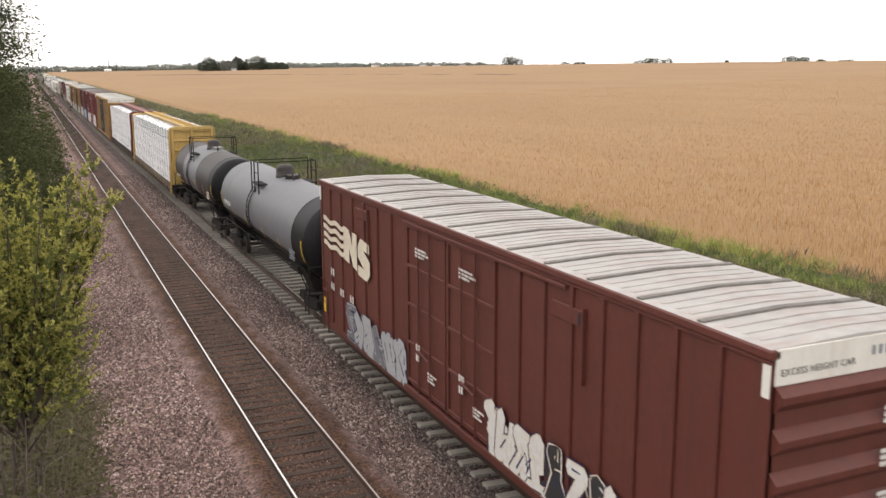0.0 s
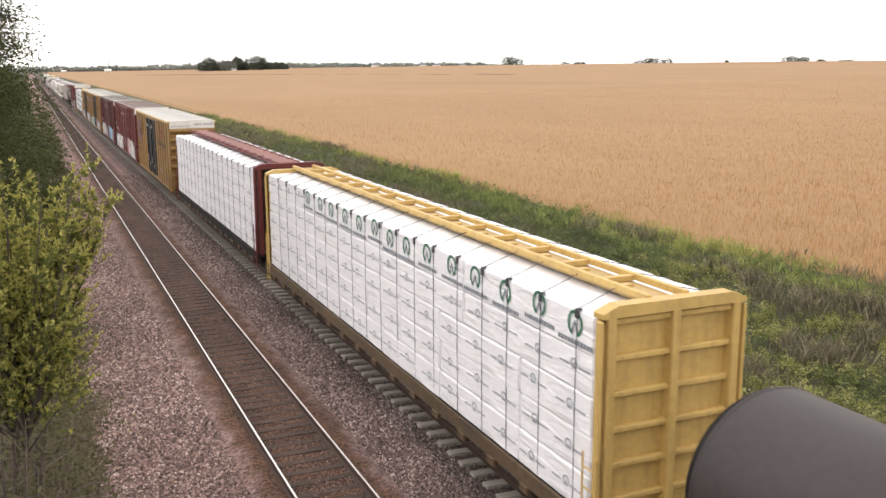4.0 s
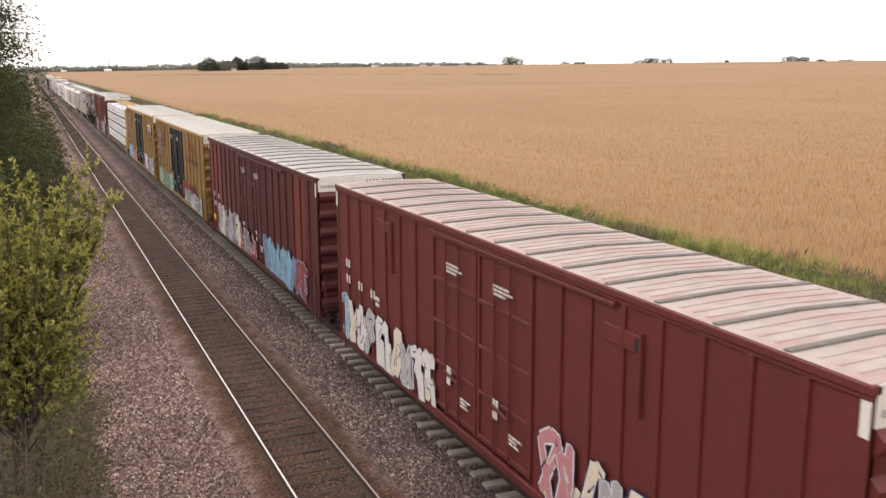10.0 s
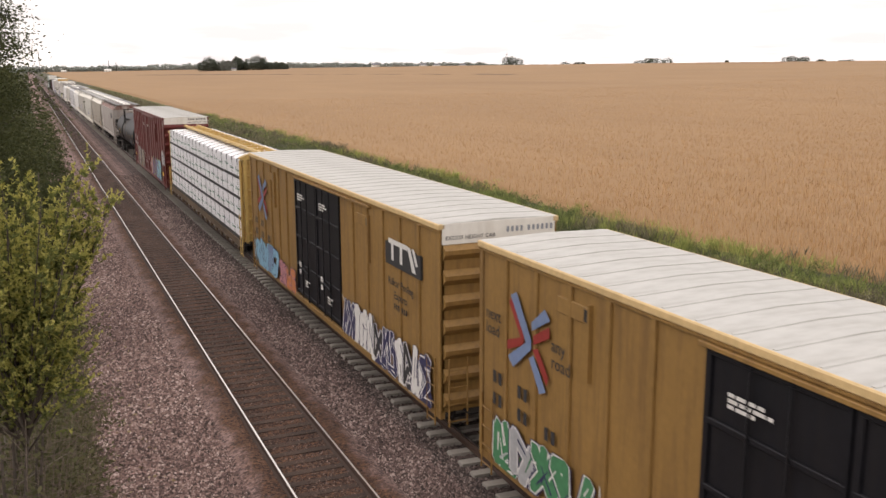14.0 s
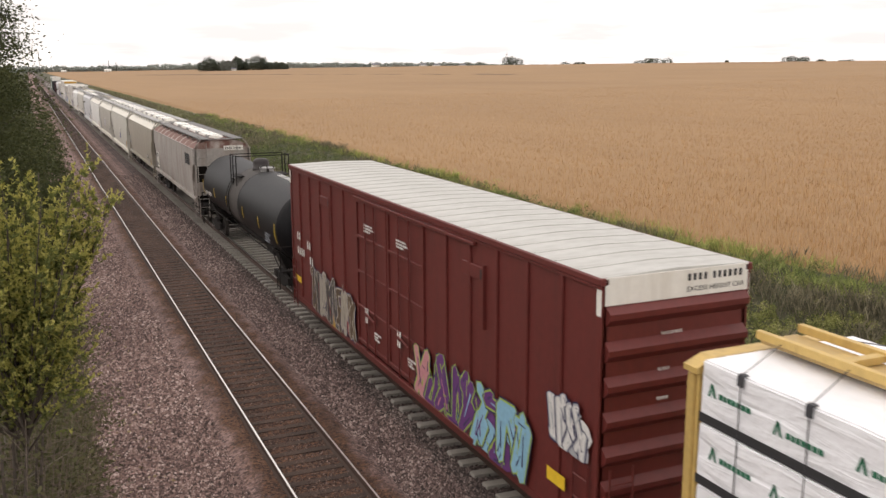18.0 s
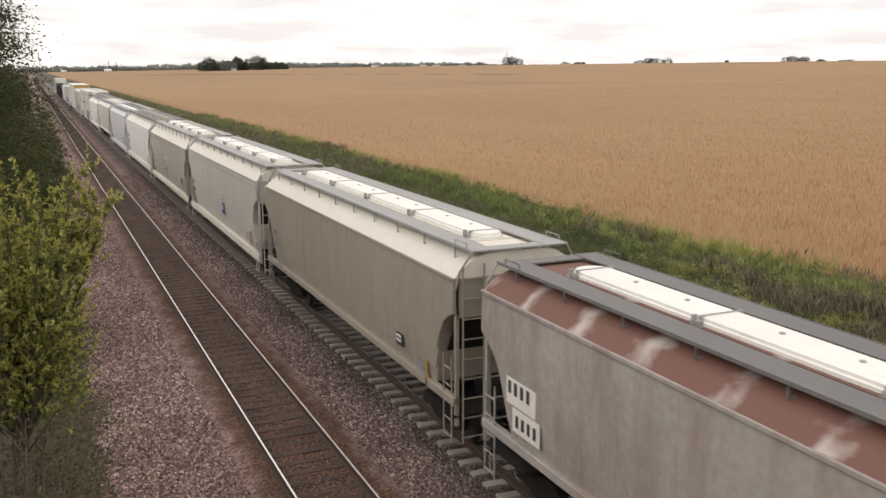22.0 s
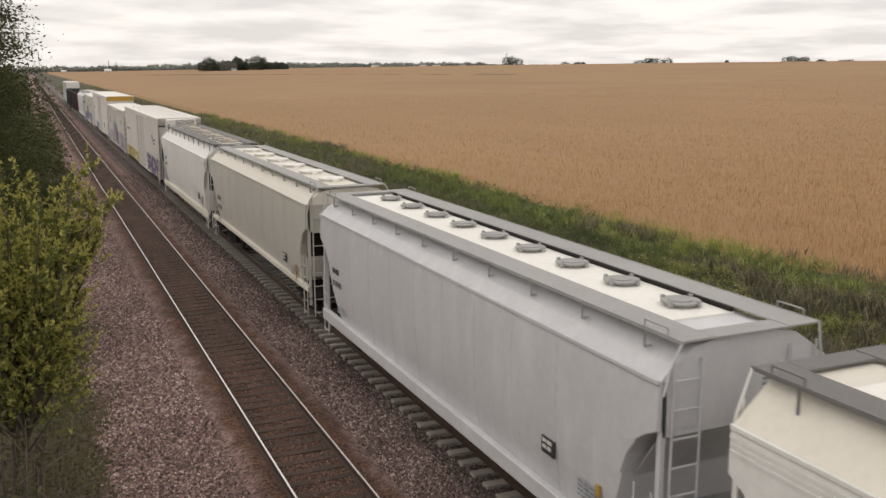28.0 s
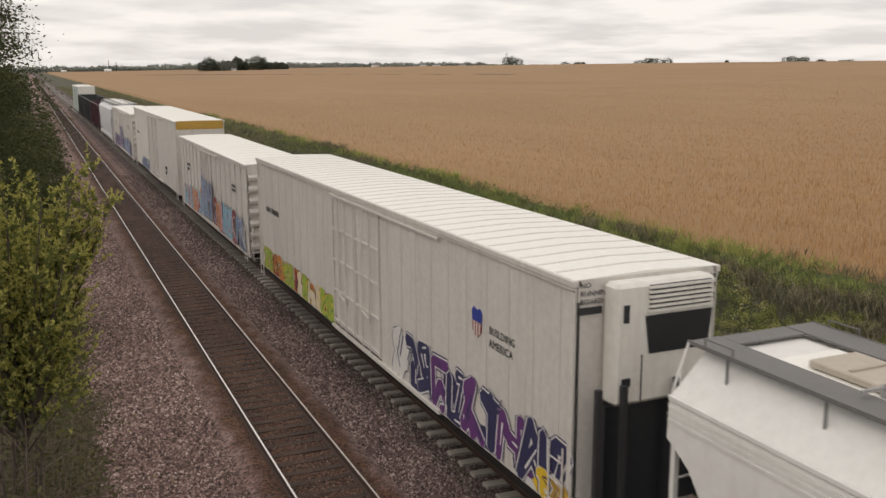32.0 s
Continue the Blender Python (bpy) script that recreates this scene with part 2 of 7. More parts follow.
def scalloped(name, bay, clean, stain):
    """Roof paint rusted through in one rounded patch per bay."""
    m = bpy.data.materials.new(name)
    m.use_nodes = True
    n, l = m.node_tree.nodes, m.node_tree.links
    b = n["Principled BSDF"]
    b.inputs["Roughness"].default_value = 0.7
    co, sep, no = n.new("ShaderNodeTexCoord"), n.new("ShaderNodeSeparateXYZ"), n.new("ShaderNodeTexNoise")
    no.inputs["Scale"].default_value, no.inputs["Detail"].default_value = 2.2, 6
    l.new(co.outputs["Object"], sep.inputs[0])
    l.new(co.outputs["Object"], no.inputs["Vector"])
    k, sn, ab, ad = (n.new("ShaderNodeMath") for _ in range(4))
    k.operation, k.inputs[1].default_value = "MULTIPLY", math.pi / bay
    sn.operation, ab.operation = "SINE", "ABSOLUTE"
    ad.operation = "MULTIPLY_ADD"
    ad.inputs[1].default_value = 0.55
    l.new(sep.outputs["Y"], k.inputs[0])
    l.new(k.outputs[0], sn.inputs[0])
    l.new(sn.outputs[0], ab.inputs[0])
    l.new(ab.outputs[0], ad.inputs[0])
    l.new(no.outputs["Fac"], ad.inputs[2])
    rp = n.new("ShaderNodeValToRGB")
    rp.color_ramp.elements[0].position, rp.color_ramp.elements[0].color = 0.42, (*clean, 1)
    rp.color_ramp.elements[1].position, rp.color_ramp.elements[1].color = 0.74, (*stain, 1)
    l.new(ad.outputs[0], rp.inputs[0])
    l.new(rp.outputs[0], b.inputs["Base Color"])
    return m


MAT["rust"] = scalloped("rust_scalloped_roof", 1.74, (0.46, 0.40, 0.36), (0.165, 0.078, 0.058))


# ---- mesh helpers
def box(bm, x0, x1, y0, y1, z0, z1, mat=0):
    v = [bm.verts.new(p) for p in ((x0, y0, z0), (x1, y0, z0), (x1, y1, z0), (x0, y1, z0), (x0, y0, z1), (x1, y0, z1), (x1, y1, z1), (x0, y1, z1))]
    for f in ((3, 2, 1, 0), (4, 5, 6, 7), (0, 1, 5, 4), (1, 2, 6, 5), (2, 3, 7, 6), (3, 0, 4, 7)):
        bm.faces.new([v[i] for i in f]).material_index = mat


def ring_skin(bm, rings, closed_ends=True, mat=0, smooth=False):
    """Skins a list of equal closed rings of points."""
    vs = [[bm.verts.new(p) for p in r] for r in rings]
    k = len(rings[0])
    for a, b in zip(vs, vs[1:]):
        for i in range(k):
            f = bm.faces.new((a[i], a[(i + 1) % k], b[(i + 1) % k], b[i]))
            f.material_index, f.smooth = mat, smooth
    if closed_ends:
        bm.faces.new(vs[0][::-1]).material_index = mat
        bm.faces.new(vs[-1]).material_index = mat


def prism(bm, profile, y0, y1, mat=0):
    """A profile of (x, z) points, run along y."""
    ring_skin(bm, [[(x, y, z) for x, z in profile] for y in (y0, y1)], mat=mat)


def tube(bm, a, b, r, n=6, mat=0):
    """A round bar from a to b."""
    a, b = Vector(a), Vector(b)
    q = (b - a).to_track_quat("Z", "Y")
    rings = [[p + q @ Vector((r * math.cos(t), r * math.sin(t), 0)) for t in (2 * math.pi * i / n for i in range(n))] for p in (a, b)]
    ring_skin(bm, rings, mat=mat, smooth=False)


def bars(bm, path, r, n=6):
    for a, b in zip(path, path[1:]):
        tube(bm, a, b, r, n)


def mesh_of(name, bm, *mats, bevel=0.0):
    if bevel:
        bmesh.ops.bevel(bm, geom=list(bm.edges), offset=bevel, segments=1, affect="EDGES")
    bmesh.ops.recalc_face_normals(bm, faces=bm.faces)
    me = bpy.data.meshes.new(name)
    bm.to_mesh(me)
    bm.free()
    for m in mats:
        me.materials.append(MAT[m] if isinstance(m, str) else m)
    return me


def part(name, bm, material, parent, label="", bevel=0.0):
    """Links a bmesh as one mesh object under a thing or a part."""
    mats = material if isinstance(material, tuple) else (material,)
    return piece(name, mesh_of(name, bm, *mats, bevel=bevel), parent, label=label)


def piece(name, me, parent, m=None, label=""):
    """One more object on a shared mesh, under its thing or part."""
    ob = new(name, me)
    ob.parent = parent
    if m is not None:
        ob.matrix_basis = m
    return tagged(ob, label)


def boxed(name, dims, material, parent, label="", bevel=0.0):
    bm = bmesh.new()
    box(bm, *dims)
    return part(name, bm, material, parent, label, bevel)


def lettering(text, size, material, parent, m, spread=1.0, label=""):
    """Writing as a thin mesh, lying in the pose's xy plane."""
    cu = bpy.data.curves.new("lettering", "FONT")
    cu.body, cu.size, cu.extrude, cu.space_character = text, size, 0.002, spread
    cu.resolution_u = 2
    tmp = bpy.data.objects.new("lettering", cu)
    me = bpy.data.meshes.new_from_object(tmp)
    bpy.data.objects.remove(tmp)
    me.materials.clear()
    me.materials.append(MAT[material])
    return piece("lettering", me, parent, m, label)


def mark(glyphs, h, material, parent, m, label=""):
    """Marks that stand for unread or private writing: a bar for each sign, with gaps for spaces."""
    bm, x = bmesh.new(), 0.0
    for g in glyphs:
        if g != " ":
            box(bm, x + h * 0.08, x + h * 0.42, h * 0.08, h * 0.80, 0, 0.004)
        x += h * (0.68 if g != " " else 0.45)
    return part_at("marking", bm, material, parent, m, label)


def part_at(name, bm, material, parent, m, label=""):
    mats = material if isinstance(material, tuple) else (material,)
    return piece(name, mesh_of(name, bm, *mats), parent, m, label)


def side_pose(y, z, x, lean=0.0):
    """A plane on the train's outer side that faces the first track: text runs towards the camera."""
    return Matrix.Translation((x, y, z)) @ Matrix(((0, 0, -1, 0), (-1, 0, 0, 0), (0, 1, 0, 0), (0, 0, 0, 1))) @ pose(0, 0, 0, 0, 0, lean)


def end_pose(x, z, y):
    """A plane on a car's end that faces back along the line to the camera."""
    return Matrix.Translation((x, y, z)) @ Matrix(((1, 0, 0, 0), (0, 0, -1, 0), (0, 1, 0, 0), (0, 0, 0, 1)))
# ---- ground: one sheet from behind the bridge to the horizon
def smooth(a, b, v):
    t = np.clip((v - a) / (b - a), 0, 1)
    return t * t * (3 - 2 * t)


def ground_z(x, y):
    """Height of the bare ground: ballast bed, ditch, and a field that swells to a low crest."""
    x, y = np.asarray(x, float), np.asarray(y, float)
    z = np.full(np.broadcast(x, y).shape, -0.27)
    z = z - 0.9 * smooth(0.9, -1.6, x) - 0.8 * smooth(-1.6, -6, x)
    z = z - 0.95 * smooth(11.3, 13.6, x) - 0.55 * smooth(14, 19, x) + 0.5 * smooth(24, 31, x)
    z = z + 12.4 * smooth(25, 620, x) * (1 - 0.45 * smooth(300, 2600, y)) - 10 * smooth(650, 2500, x)
    z = z + 0.10 * np.sin(x * 0.11 + y * 0.031) * smooth(14, 40, np.abs(x - 7)) + 0.05 * np.sin(y * 0.35 + x)* smooth(13, 20, x)
    return z


def grid_sheet(name, xs, ys, zf, mats, pick=None, smooth_it=True):
    """A sheet on a grid of uneven lines."""
    X, Y = np.meshgrid(xs, ys)
    Z = zf(X, Y)
    co = np.stack([X, Y, Z], -1).reshape(-1, 3)
    nx, ny = len(xs), len(ys)
    i = np.arange((nx - 1) * (ny - 1))
    a = (i // (nx - 1)) * nx + i % (nx - 1)
    faces = np.stack([a, a + 1, a + nx + 1, a + nx], 1)
    me = bpy.data.meshes.new(name)
    me.from_pydata(co.tolist(), [], faces.tolist())
    for m in mats:
        me.materials.append(m)
    if pick is not None:
        me.polygons.foreach_set("material_index", pick(co[faces].mean(1)).astype(np.int32))
    me.polygons.foreach_set("use_smooth", np.full(len(faces), smooth_it))
    me.update()
    return new(name, me)


def mixed_ground(name, cols, scales, bump=0.03, bump_scale=12.0, rough=0.95, cell=0.0, tint=None, stretch=None):
    """Earth or stone with three tones mixed by noise, and relief; cell > 0 adds separate stones."""
    m = bpy.data.materials.new(name)
    m.use_nodes = True
    n, l = m.node_tree.nodes, m.node_tree.links
    b = n["Principled BSDF"]
    b.inputs["Roughness"].default_value = rough
    co = n.new("ShaderNodeTexCoord")
    vec = co.outputs["Object"]
    if stretch:
        mp = n.new("ShaderNodeMapping")
        mp.inputs["Scale"].default_value = stretch
        l.new(vec, mp.inputs["Vector"])
        vec = mp.outputs[0]
    n1, n2 = n.new("ShaderNodeTexNoise"), n.new("ShaderNodeTexNoise")
    n1.inputs["Scale"].default_value, n2.inputs["Scale"].default_value = scales
    n1.inputs["Detail"].default_value = n2.inputs["Detail"].default_value = 6
    l.new(vec, n1.inputs["Vector"])
    l.new(vec, n2.inputs["Vector"])
    r1 = n.new("ShaderNodeValToRGB")
    r1.color_ramp.elements[0].position, r1.color_ramp.elements[0].color = 0.35, (*cols[0], 1)
    r1.color_ramp.elements[1].position, r1.color_ramp.elements[1].color = 0.65, (*cols[1], 1)
    l.new(n1.outputs["Fac"], r1.inputs[0])
    mx = n.new("ShaderNodeMix")
    mx.data_type = "RGBA"
    mx.inputs[7].default_value = (*cols[2], 1)
    rg = n.new("ShaderNodeMapRange")
    rg.inputs["From Min"].default_value, rg.inputs["From Max"].default_value = 0.5, 0.72
    l.new(n2.outputs["Fac"], rg.inputs["Value"])
    l.new(rg.outputs[0], mx.inputs[0])
    l.new(r1.outputs[0], mx.inputs[6])
    out, height = mx.outputs[2], n1.outputs["Fac"]
    if cell:
        vo = n.new("ShaderNodeTexVoronoi")
        vo.inputs["Scale"].default_value = cell
        l.new(co.outputs["Object"], vo.inputs["Vector"])
        sep = n.new("ShaderNodeSeparateColor")
        l.new(vo.outputs["Color"], sep.inputs[0])
        cr = n.new("ShaderNodeMapRange")
        cr.inputs["To Min"].default_value, cr.inputs["To Max"].default_value = 0.3, 1.9
        l.new(sep.outputs[0], cr.inputs["Value"])
        sc = n.new("ShaderNodeVectorMath")
        sc.operation = "SCALE"
        l.new(out, sc.inputs[0])
        l.new(cr.outputs[0], sc.inputs["Scale"])
        out, height = sc.outputs[0], vo.outputs["Distance"]
    else:
        bt = n.new("ShaderNodeTexNoise")
        bt.inputs["Scale"].default_value, bt.inputs["Detail"].default_value = bump_scale, 5
        l.new(vec, bt.inputs["Vector"])
        height = bt.outputs["Fac"]
    l.new(out, b.inputs["Base Color"])
    bp = n.new("ShaderNodeBump")
    bp.inputs["Distance"].default_value = bump
    l.new(height, bp.inputs["Height"])
    l.new(bp.outputs[0], b.inputs["Normal"])
    return m


M_EARTH = mixed_ground("weedy_earth", ((0.045, 0.050, 0.022), (0.075, 0.070, 0.036), (0.09, 0.074, 0.048)), (0.35, 1.6), 0.15, 3.0)
M_BALLAST = mixed_ground("pink_quartzite_ballast", ((0.165, 0.103, 0.090), (0.225, 0.146, 0.128), (0.135, 0.085, 0.074)), (0.7, 0.25), 0.04, cell=17.0)
M_BALLAST_DARK = mixed_ground("darker_ballast", ((0.118, 0.076, 0.068), (0.165, 0.108, 0.097), (0.088, 0.056, 0.050)), (0.7, 0.25), 0.04, cell=17.0)
M_BALLAST_DARKEST = mixed_ground("darkest_ballast", ((0.070, 0.049, 0.043), (0.100, 0.071, 0.063), (0.050, 0.035, 0.031)), (0.7, 0.25), 0.04, cell=17.0)
M_CROP = mixed_ground("ripe_grain", ((0.288, 0.174, 0.080), (0.316, 0.192, 0.089), (0.264, 0.158, 0.073)), (0.05, 0.012), 0.06, 1.3, stretch=(1.0, 0.35, 1.0))
M_STRIP = mixed_ground("far_bare_strip", ((0.13, 0.085, 0.045), (0.17, 0.105, 0.055), (0.20, 0.125, 0.065)), (0.05, 0.3), 0.2, 2.0)

xs = np.unique(np.concatenate([np.linspace(-2500, -100, 12), np.linspace(-100, -10, 12), np.linspace(-10, 34, 90), np.linspace(34, 120, 44), np.linspace(120, 700, 50), np.linspace(700, 3200, 14)]))
ys = np.unique(np.concatenate([np.linspace(-900, -20, 24), np.linspace(-20, 130, 150), np.linspace(130, 500, 80), np.linspace(500, 1500, 50), np.linspace(1500, 4500, 20)]))


def ground_pick(c):
    x = c[:, 0]
    k = np.zeros(len(c), int)
    k[(x > 0.2) & (x < 12.6)] = 1
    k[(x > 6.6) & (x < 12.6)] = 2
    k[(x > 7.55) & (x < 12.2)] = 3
    return k


ground = tagged(grid_sheet("ground", xs, ys, ground_z, [M_EARTH, M_BALLAST, M_BALLAST_DARK, M_BALLAST_DARKEST], ground_pick), "weedy earth with a bed of pink crushed stone under the tracks", "ground", kind="structure")

# the standing crop is a sheet of its own, as high as the ears
crop_x = np.unique(np.concatenate([np.linspace(32, 36, 8), np.linspace(36, 130, 60), np.linspace(130, 700, 60), np.linspace(700, 3100, 14)]))
crop_y = np.unique(np.concatenate([np.linspace(-300, 0, 12), np.linspace(0, 160, 110), np.linspace(160, 700, 90), np.linspace(700, 2400, 50)]))


def field_edge(y):
    """Where the crop begins: the bank is widest near the bridge."""
    return 32.7 + 2.0 * smooth(42, 26, np.asarray(y, float))


def crop_z(x, y):
    edge = np.clip((x - field_edge(y)) / 0.6, 0, 1)
    return ground_z(x, y) + edge * 0.72 - 0.08 + 0.05 * np.sin(x * 1.7 + y * 0.9) * np.sin(y * 1.3 - x * 0.4) + 0.05 * np.sin(y * 0.21 + x * 0.13)


def crop_pick(c):
    """A bare strip where the field was driven on, far out."""
    q = c[:, 0] - 144
    mid = 1080 - 2.2 * q - 0.023 * q * q
    return ((np.abs(c[:, 1] - mid) < 0.045 * c[:, 1]) & (c[:, 0] > 118) & (c[:, 0] < 262)).astype(int)


crop = tagged(grid_sheet("grain_field", crop_x, crop_y, crop_z, [M_CROP, M_STRIP], crop_pick), "wide field of ripe golden grain that reaches the horizon", "field", kind="structure")


def stained_bed(name):
    """Brown stone between the rails that fades unevenly into the clean pink ballast outside them."""
    m = mixed_ground(name, ((0.064, 0.030, 0.017), (0.098, 0.048, 0.026), (0.044, 0.022, 0.014)), (2.2, 0.5), 0.03, cell=19.0)
    n, l = m.node_tree.nodes, m.node_tree.links
    b = n["Principled BSDF"]
    stained = b.inputs["Base Color"].links[0].from_socket
    co, sep, off, ab, no, ad, rg, clean, cells, spread, rate, mx = (n.new(k) for k in (
        "ShaderNodeTexCoord", "ShaderNodeSeparateXYZ", "ShaderNodeMath", "ShaderNodeMath", "ShaderNodeTexNoise", "ShaderNodeMath", "ShaderNodeMapRange",
        "ShaderNodeVectorMath", "ShaderNodeTexVoronoi", "ShaderNodeSeparateColor", "ShaderNodeMapRange", "ShaderNodeMix"))
    l.new(co.outputs["Object"], sep.inputs[0])
    off.operation, off.inputs[1].default_value, ab.operation = "SUBTRACT", TRACK_L, "ABSOLUTE"
    l.new(sep.outputs["X"], off.inputs[0])
    l.new(off.outputs[0], ab.inputs[0])
    no.inputs["Scale"].default_value, no.inputs["Detail"].default_value = 1.5, 5
    l.new(co.outputs["Object"], no.inputs["Vector"])
    ad.operation, ad.inputs[1].default_value = "MULTIPLY_ADD", 1.1
    l.new(no.outputs["Fac"], ad.inputs[0])
    l.new(ab.outputs[0], ad.inputs[2])
    rg.inputs["From Min"].default_value, rg.inputs["From Max"].default_value = 1.58, 1.95
    l.new(ad.outputs[0], rg.inputs["Value"])
    cells.inputs["Scale"].default_value = 17.0
    l.new(co.outputs["Object"], cells.inputs["Vector"])
    l.new(cells.outputs["Color"], spread.inputs[0])
    rate.inputs["To Min"].default_value, rate.inputs["To Max"].default_value = 0.3, 1.9
    l.new(spread.outputs[0], rate.inputs["Value"])
    clean.operation, clean.inputs[0].default_value = "SCALE", (0.165, 0.108, 0.096)
    l.new(rate.outputs[0], clean.inputs["Scale"])
    mx.data_type = "RGBA"
    l.new(rg.outputs[0], mx.inputs[0])
    l.new(stained, mx.inputs[6])
    l.new(clean.outputs[0], mx.inputs[7])
    l.new(mx.outputs[2], b.inputs["Base Color"])
    return m


M_STAINED = stained_bed("rust_stained_bed")


def bed_shape(x, y):
    """Low between the rails, heaped over the tie ends outside them."""
    d = np.abs(x - TRACK_L)
    return -0.182 + 0.045 * smooth(0.7, 0.95, d) - 0.15 * smooth(1.15, 1.6, d) + 0.012 * np.sin(y * 7.1) * np.sin(x * 5)


# rust-stained stone in the first track
rust_bed = tagged(grid_sheet("stained_ballast", np.linspace(TRACK_L - 1.6, TRACK_L + 1.6, 33), np.linspace(-60, 700, 380), bed_shape, [M_STAINED]),
                  "brown rust-stained crushed stone between the rails", "ballast", kind="structure")

# ---- rails
def rail(x, y0=-460.0, y1=2400.0):
    bm = bmesh.new()
    prof = [(-0.07, -0.175), (0.07, -0.175), (0.07, -0.16), (0.012, -0.14), (0.012, -0.045), (0.036, -0.035), (0.036, -0.006), (0.03, 0.0),
            (-0.03, 0.0), (-0.036, -0.006), (-0.036, -0.035), (-0.012, -0.045), (-0.012, -0.14), (-0.07, -0.16)]
    prism(bm, [(x + a, b) for a, b in prof], y0, y1)
    ob = new("rail", mesh_of("rail", bm, "rail"))
    boxed("rail_head", (x - 0.019, x + 0.019, y0, y1, -0.002, 0.003), "rail_top", ob, "polished running surface")
    return tagged(ob, "steel rail, rusty at the side with a polished head", "rail", "rails of the two tracks")


for centre in (TRACK_L, TRACK_R):
    for g in (-0.7525, 0.7525):
        rail(centre + g)
# ---- rolling stock: every car is an Empty on the rails at its middle, +y is away from the bridge
CARS = []
GROUP = "freight cars of the train"


def truck_meshes():
    bm = bmesh.new()
    prism_yz = [(-1.15, 0.36), (-1.05, 0.62), (-0.45, 0.66), (-0.3, 0.78), (0.3, 0.78), (0.45, 0.66), (1.05, 0.62), (1.15, 0.36),
                (0.72, 0.36), (0.35, 0.2), (-0.35, 0.2), (-0.72, 0.36)]
    ring_skin(bm, [[(x, y, z) for y, z in prism_yz] for x in (-0.07, 0.07)])
    frame_me = mesh_of("side_frame", bm, "under")
    bm = bmesh.new()
    for x0, x1, r in ((-0.80, -0.67, 0.42), (-0.67, -0.63, 0.455), (0.63, 0.67, 0.455), (0.67, 0.80, 0.42), (-0.95, 0.95, 0.08)):
        tube(bm, (x0, 0, 0), (x1, 0, 0), r, 20 if r > 0.1 else 8)
    wheel_me = mesh_of("wheel_set", bm, "wheel")
    bm = bmesh.new()
    box(bm, -1.0, 1.0, -0.16, 0.16, 0.42, 0.72)
    bolster_me = mesh_of("bolster", bm, "under", bevel=0.03)
    bm = bmesh.new()
    box(bm, -0.12, 0.12, -0.55, 0.35, 0.62, 0.86)
    box(bm, -0.16, 0.05, -0.75, -0.5, 0.64, 0.92)
    coupler_me = mesh_of("coupler", bm, "under", bevel=0.02)
    bm = bmesh.new()
    bars(bm, [(0.35, 0.1, 0.75), (0.36, -0.25, 0.55), (0.36, -0.5, 0.32)], 0.025, 6)
    hose_me = mesh_of("brake_hose", bm, "rubber")
    return frame_me, wheel_me, bolster_me, coupler_me, hose_me


FRAME_ME, WHEEL_ME, BOLSTER_ME, COUPLER_ME, HOSE_ME = truck_meshes()
WHEELS = []


def new_car(name, label, s0, s1, category="freight car", reach=2.0):
    """A car whose body fills s0 to s1 along the train."""
    car = tagged(new(name), label, category, GROUP)
    CARS.append((car, (s0 + s1) / 2))
    h = (s1 - s0) / 2
    for e in (-1, 1):
        bogie = piece("truck", BOLSTER_ME, car, Matrix.Translation((0, e * (h - reach), 0)))
        for x in (-0.98, 0.98):
            piece("side_frame", FRAME_ME, bogie, Matrix.Translation((x, 0, 0)))
        for y in (-0.87, 0.87):
            WHEELS.append(piece("wheel_set", WHEEL_ME, bogie, Matrix.Translation((0, y, 0.42))))
        turn = Matrix.Identity(4) if e < 0 else pose(0, 0, 0, 0, 0, 180)
        piece("coupler", COUPLER_ME, car, Matrix.Translation((0, e * h, 0)) @ turn)
        piece("brake_hose", HOSE_ME, car, Matrix.Translation((0, e * h, 0)) @ turn)
    boxed("centre_sill", (-0.3, 0.3, -h + 0.1, h - 0.1, 0.72, 1.02), "under", car)
    return car, h


def ladder(parent, x, y, z0, z1, w=0.42, along="y", material="under", rungs=None, rail=True):
    """A grab-iron ladder with its rungs along y or x."""
    bm = bmesh.new()
    n = rungs or max(2, round((z1 - z0) / 0.42))
    d = Vector((0, w / 2, 0)) if along == "y" else Vector((w / 2, 0, 0))
    for i in range(n):
        p = Vector((x, y, z0 + (z1 - z0) * (i + 0.3) / n))
        tube(bm, p - d, p + d, 0.016, 5)
    if rail:
        for s in (-1, 1):
            p = Vector((x, y, 0)) + d * s
            tube(bm, p + Vector((0, 0, z0)), p + Vector((0, 0, z1)), 0.02, 5)
    return part("ladder", bm, material, parent)


def lines(parent, y, z, x, rows, h=0.07, material="white_mark", seed=1):
    """A small block of stencilled writing too small to read, as bars."""
    rnd, bm = random.Random(seed), bmesh.new()
    for i, w in enumerate(rows):
        u = 0.0
        while u < w:
            k = rnd.uniform(0.08, 0.24)
            box(bm, u, min(u + k, w), -i * h * 1.6 - h, -i * h * 1.6, 0, 0.004)
            u += k + 0.035
    return part_at("stencilled_notice", bm, material, parent, side_pose(y, z, x))


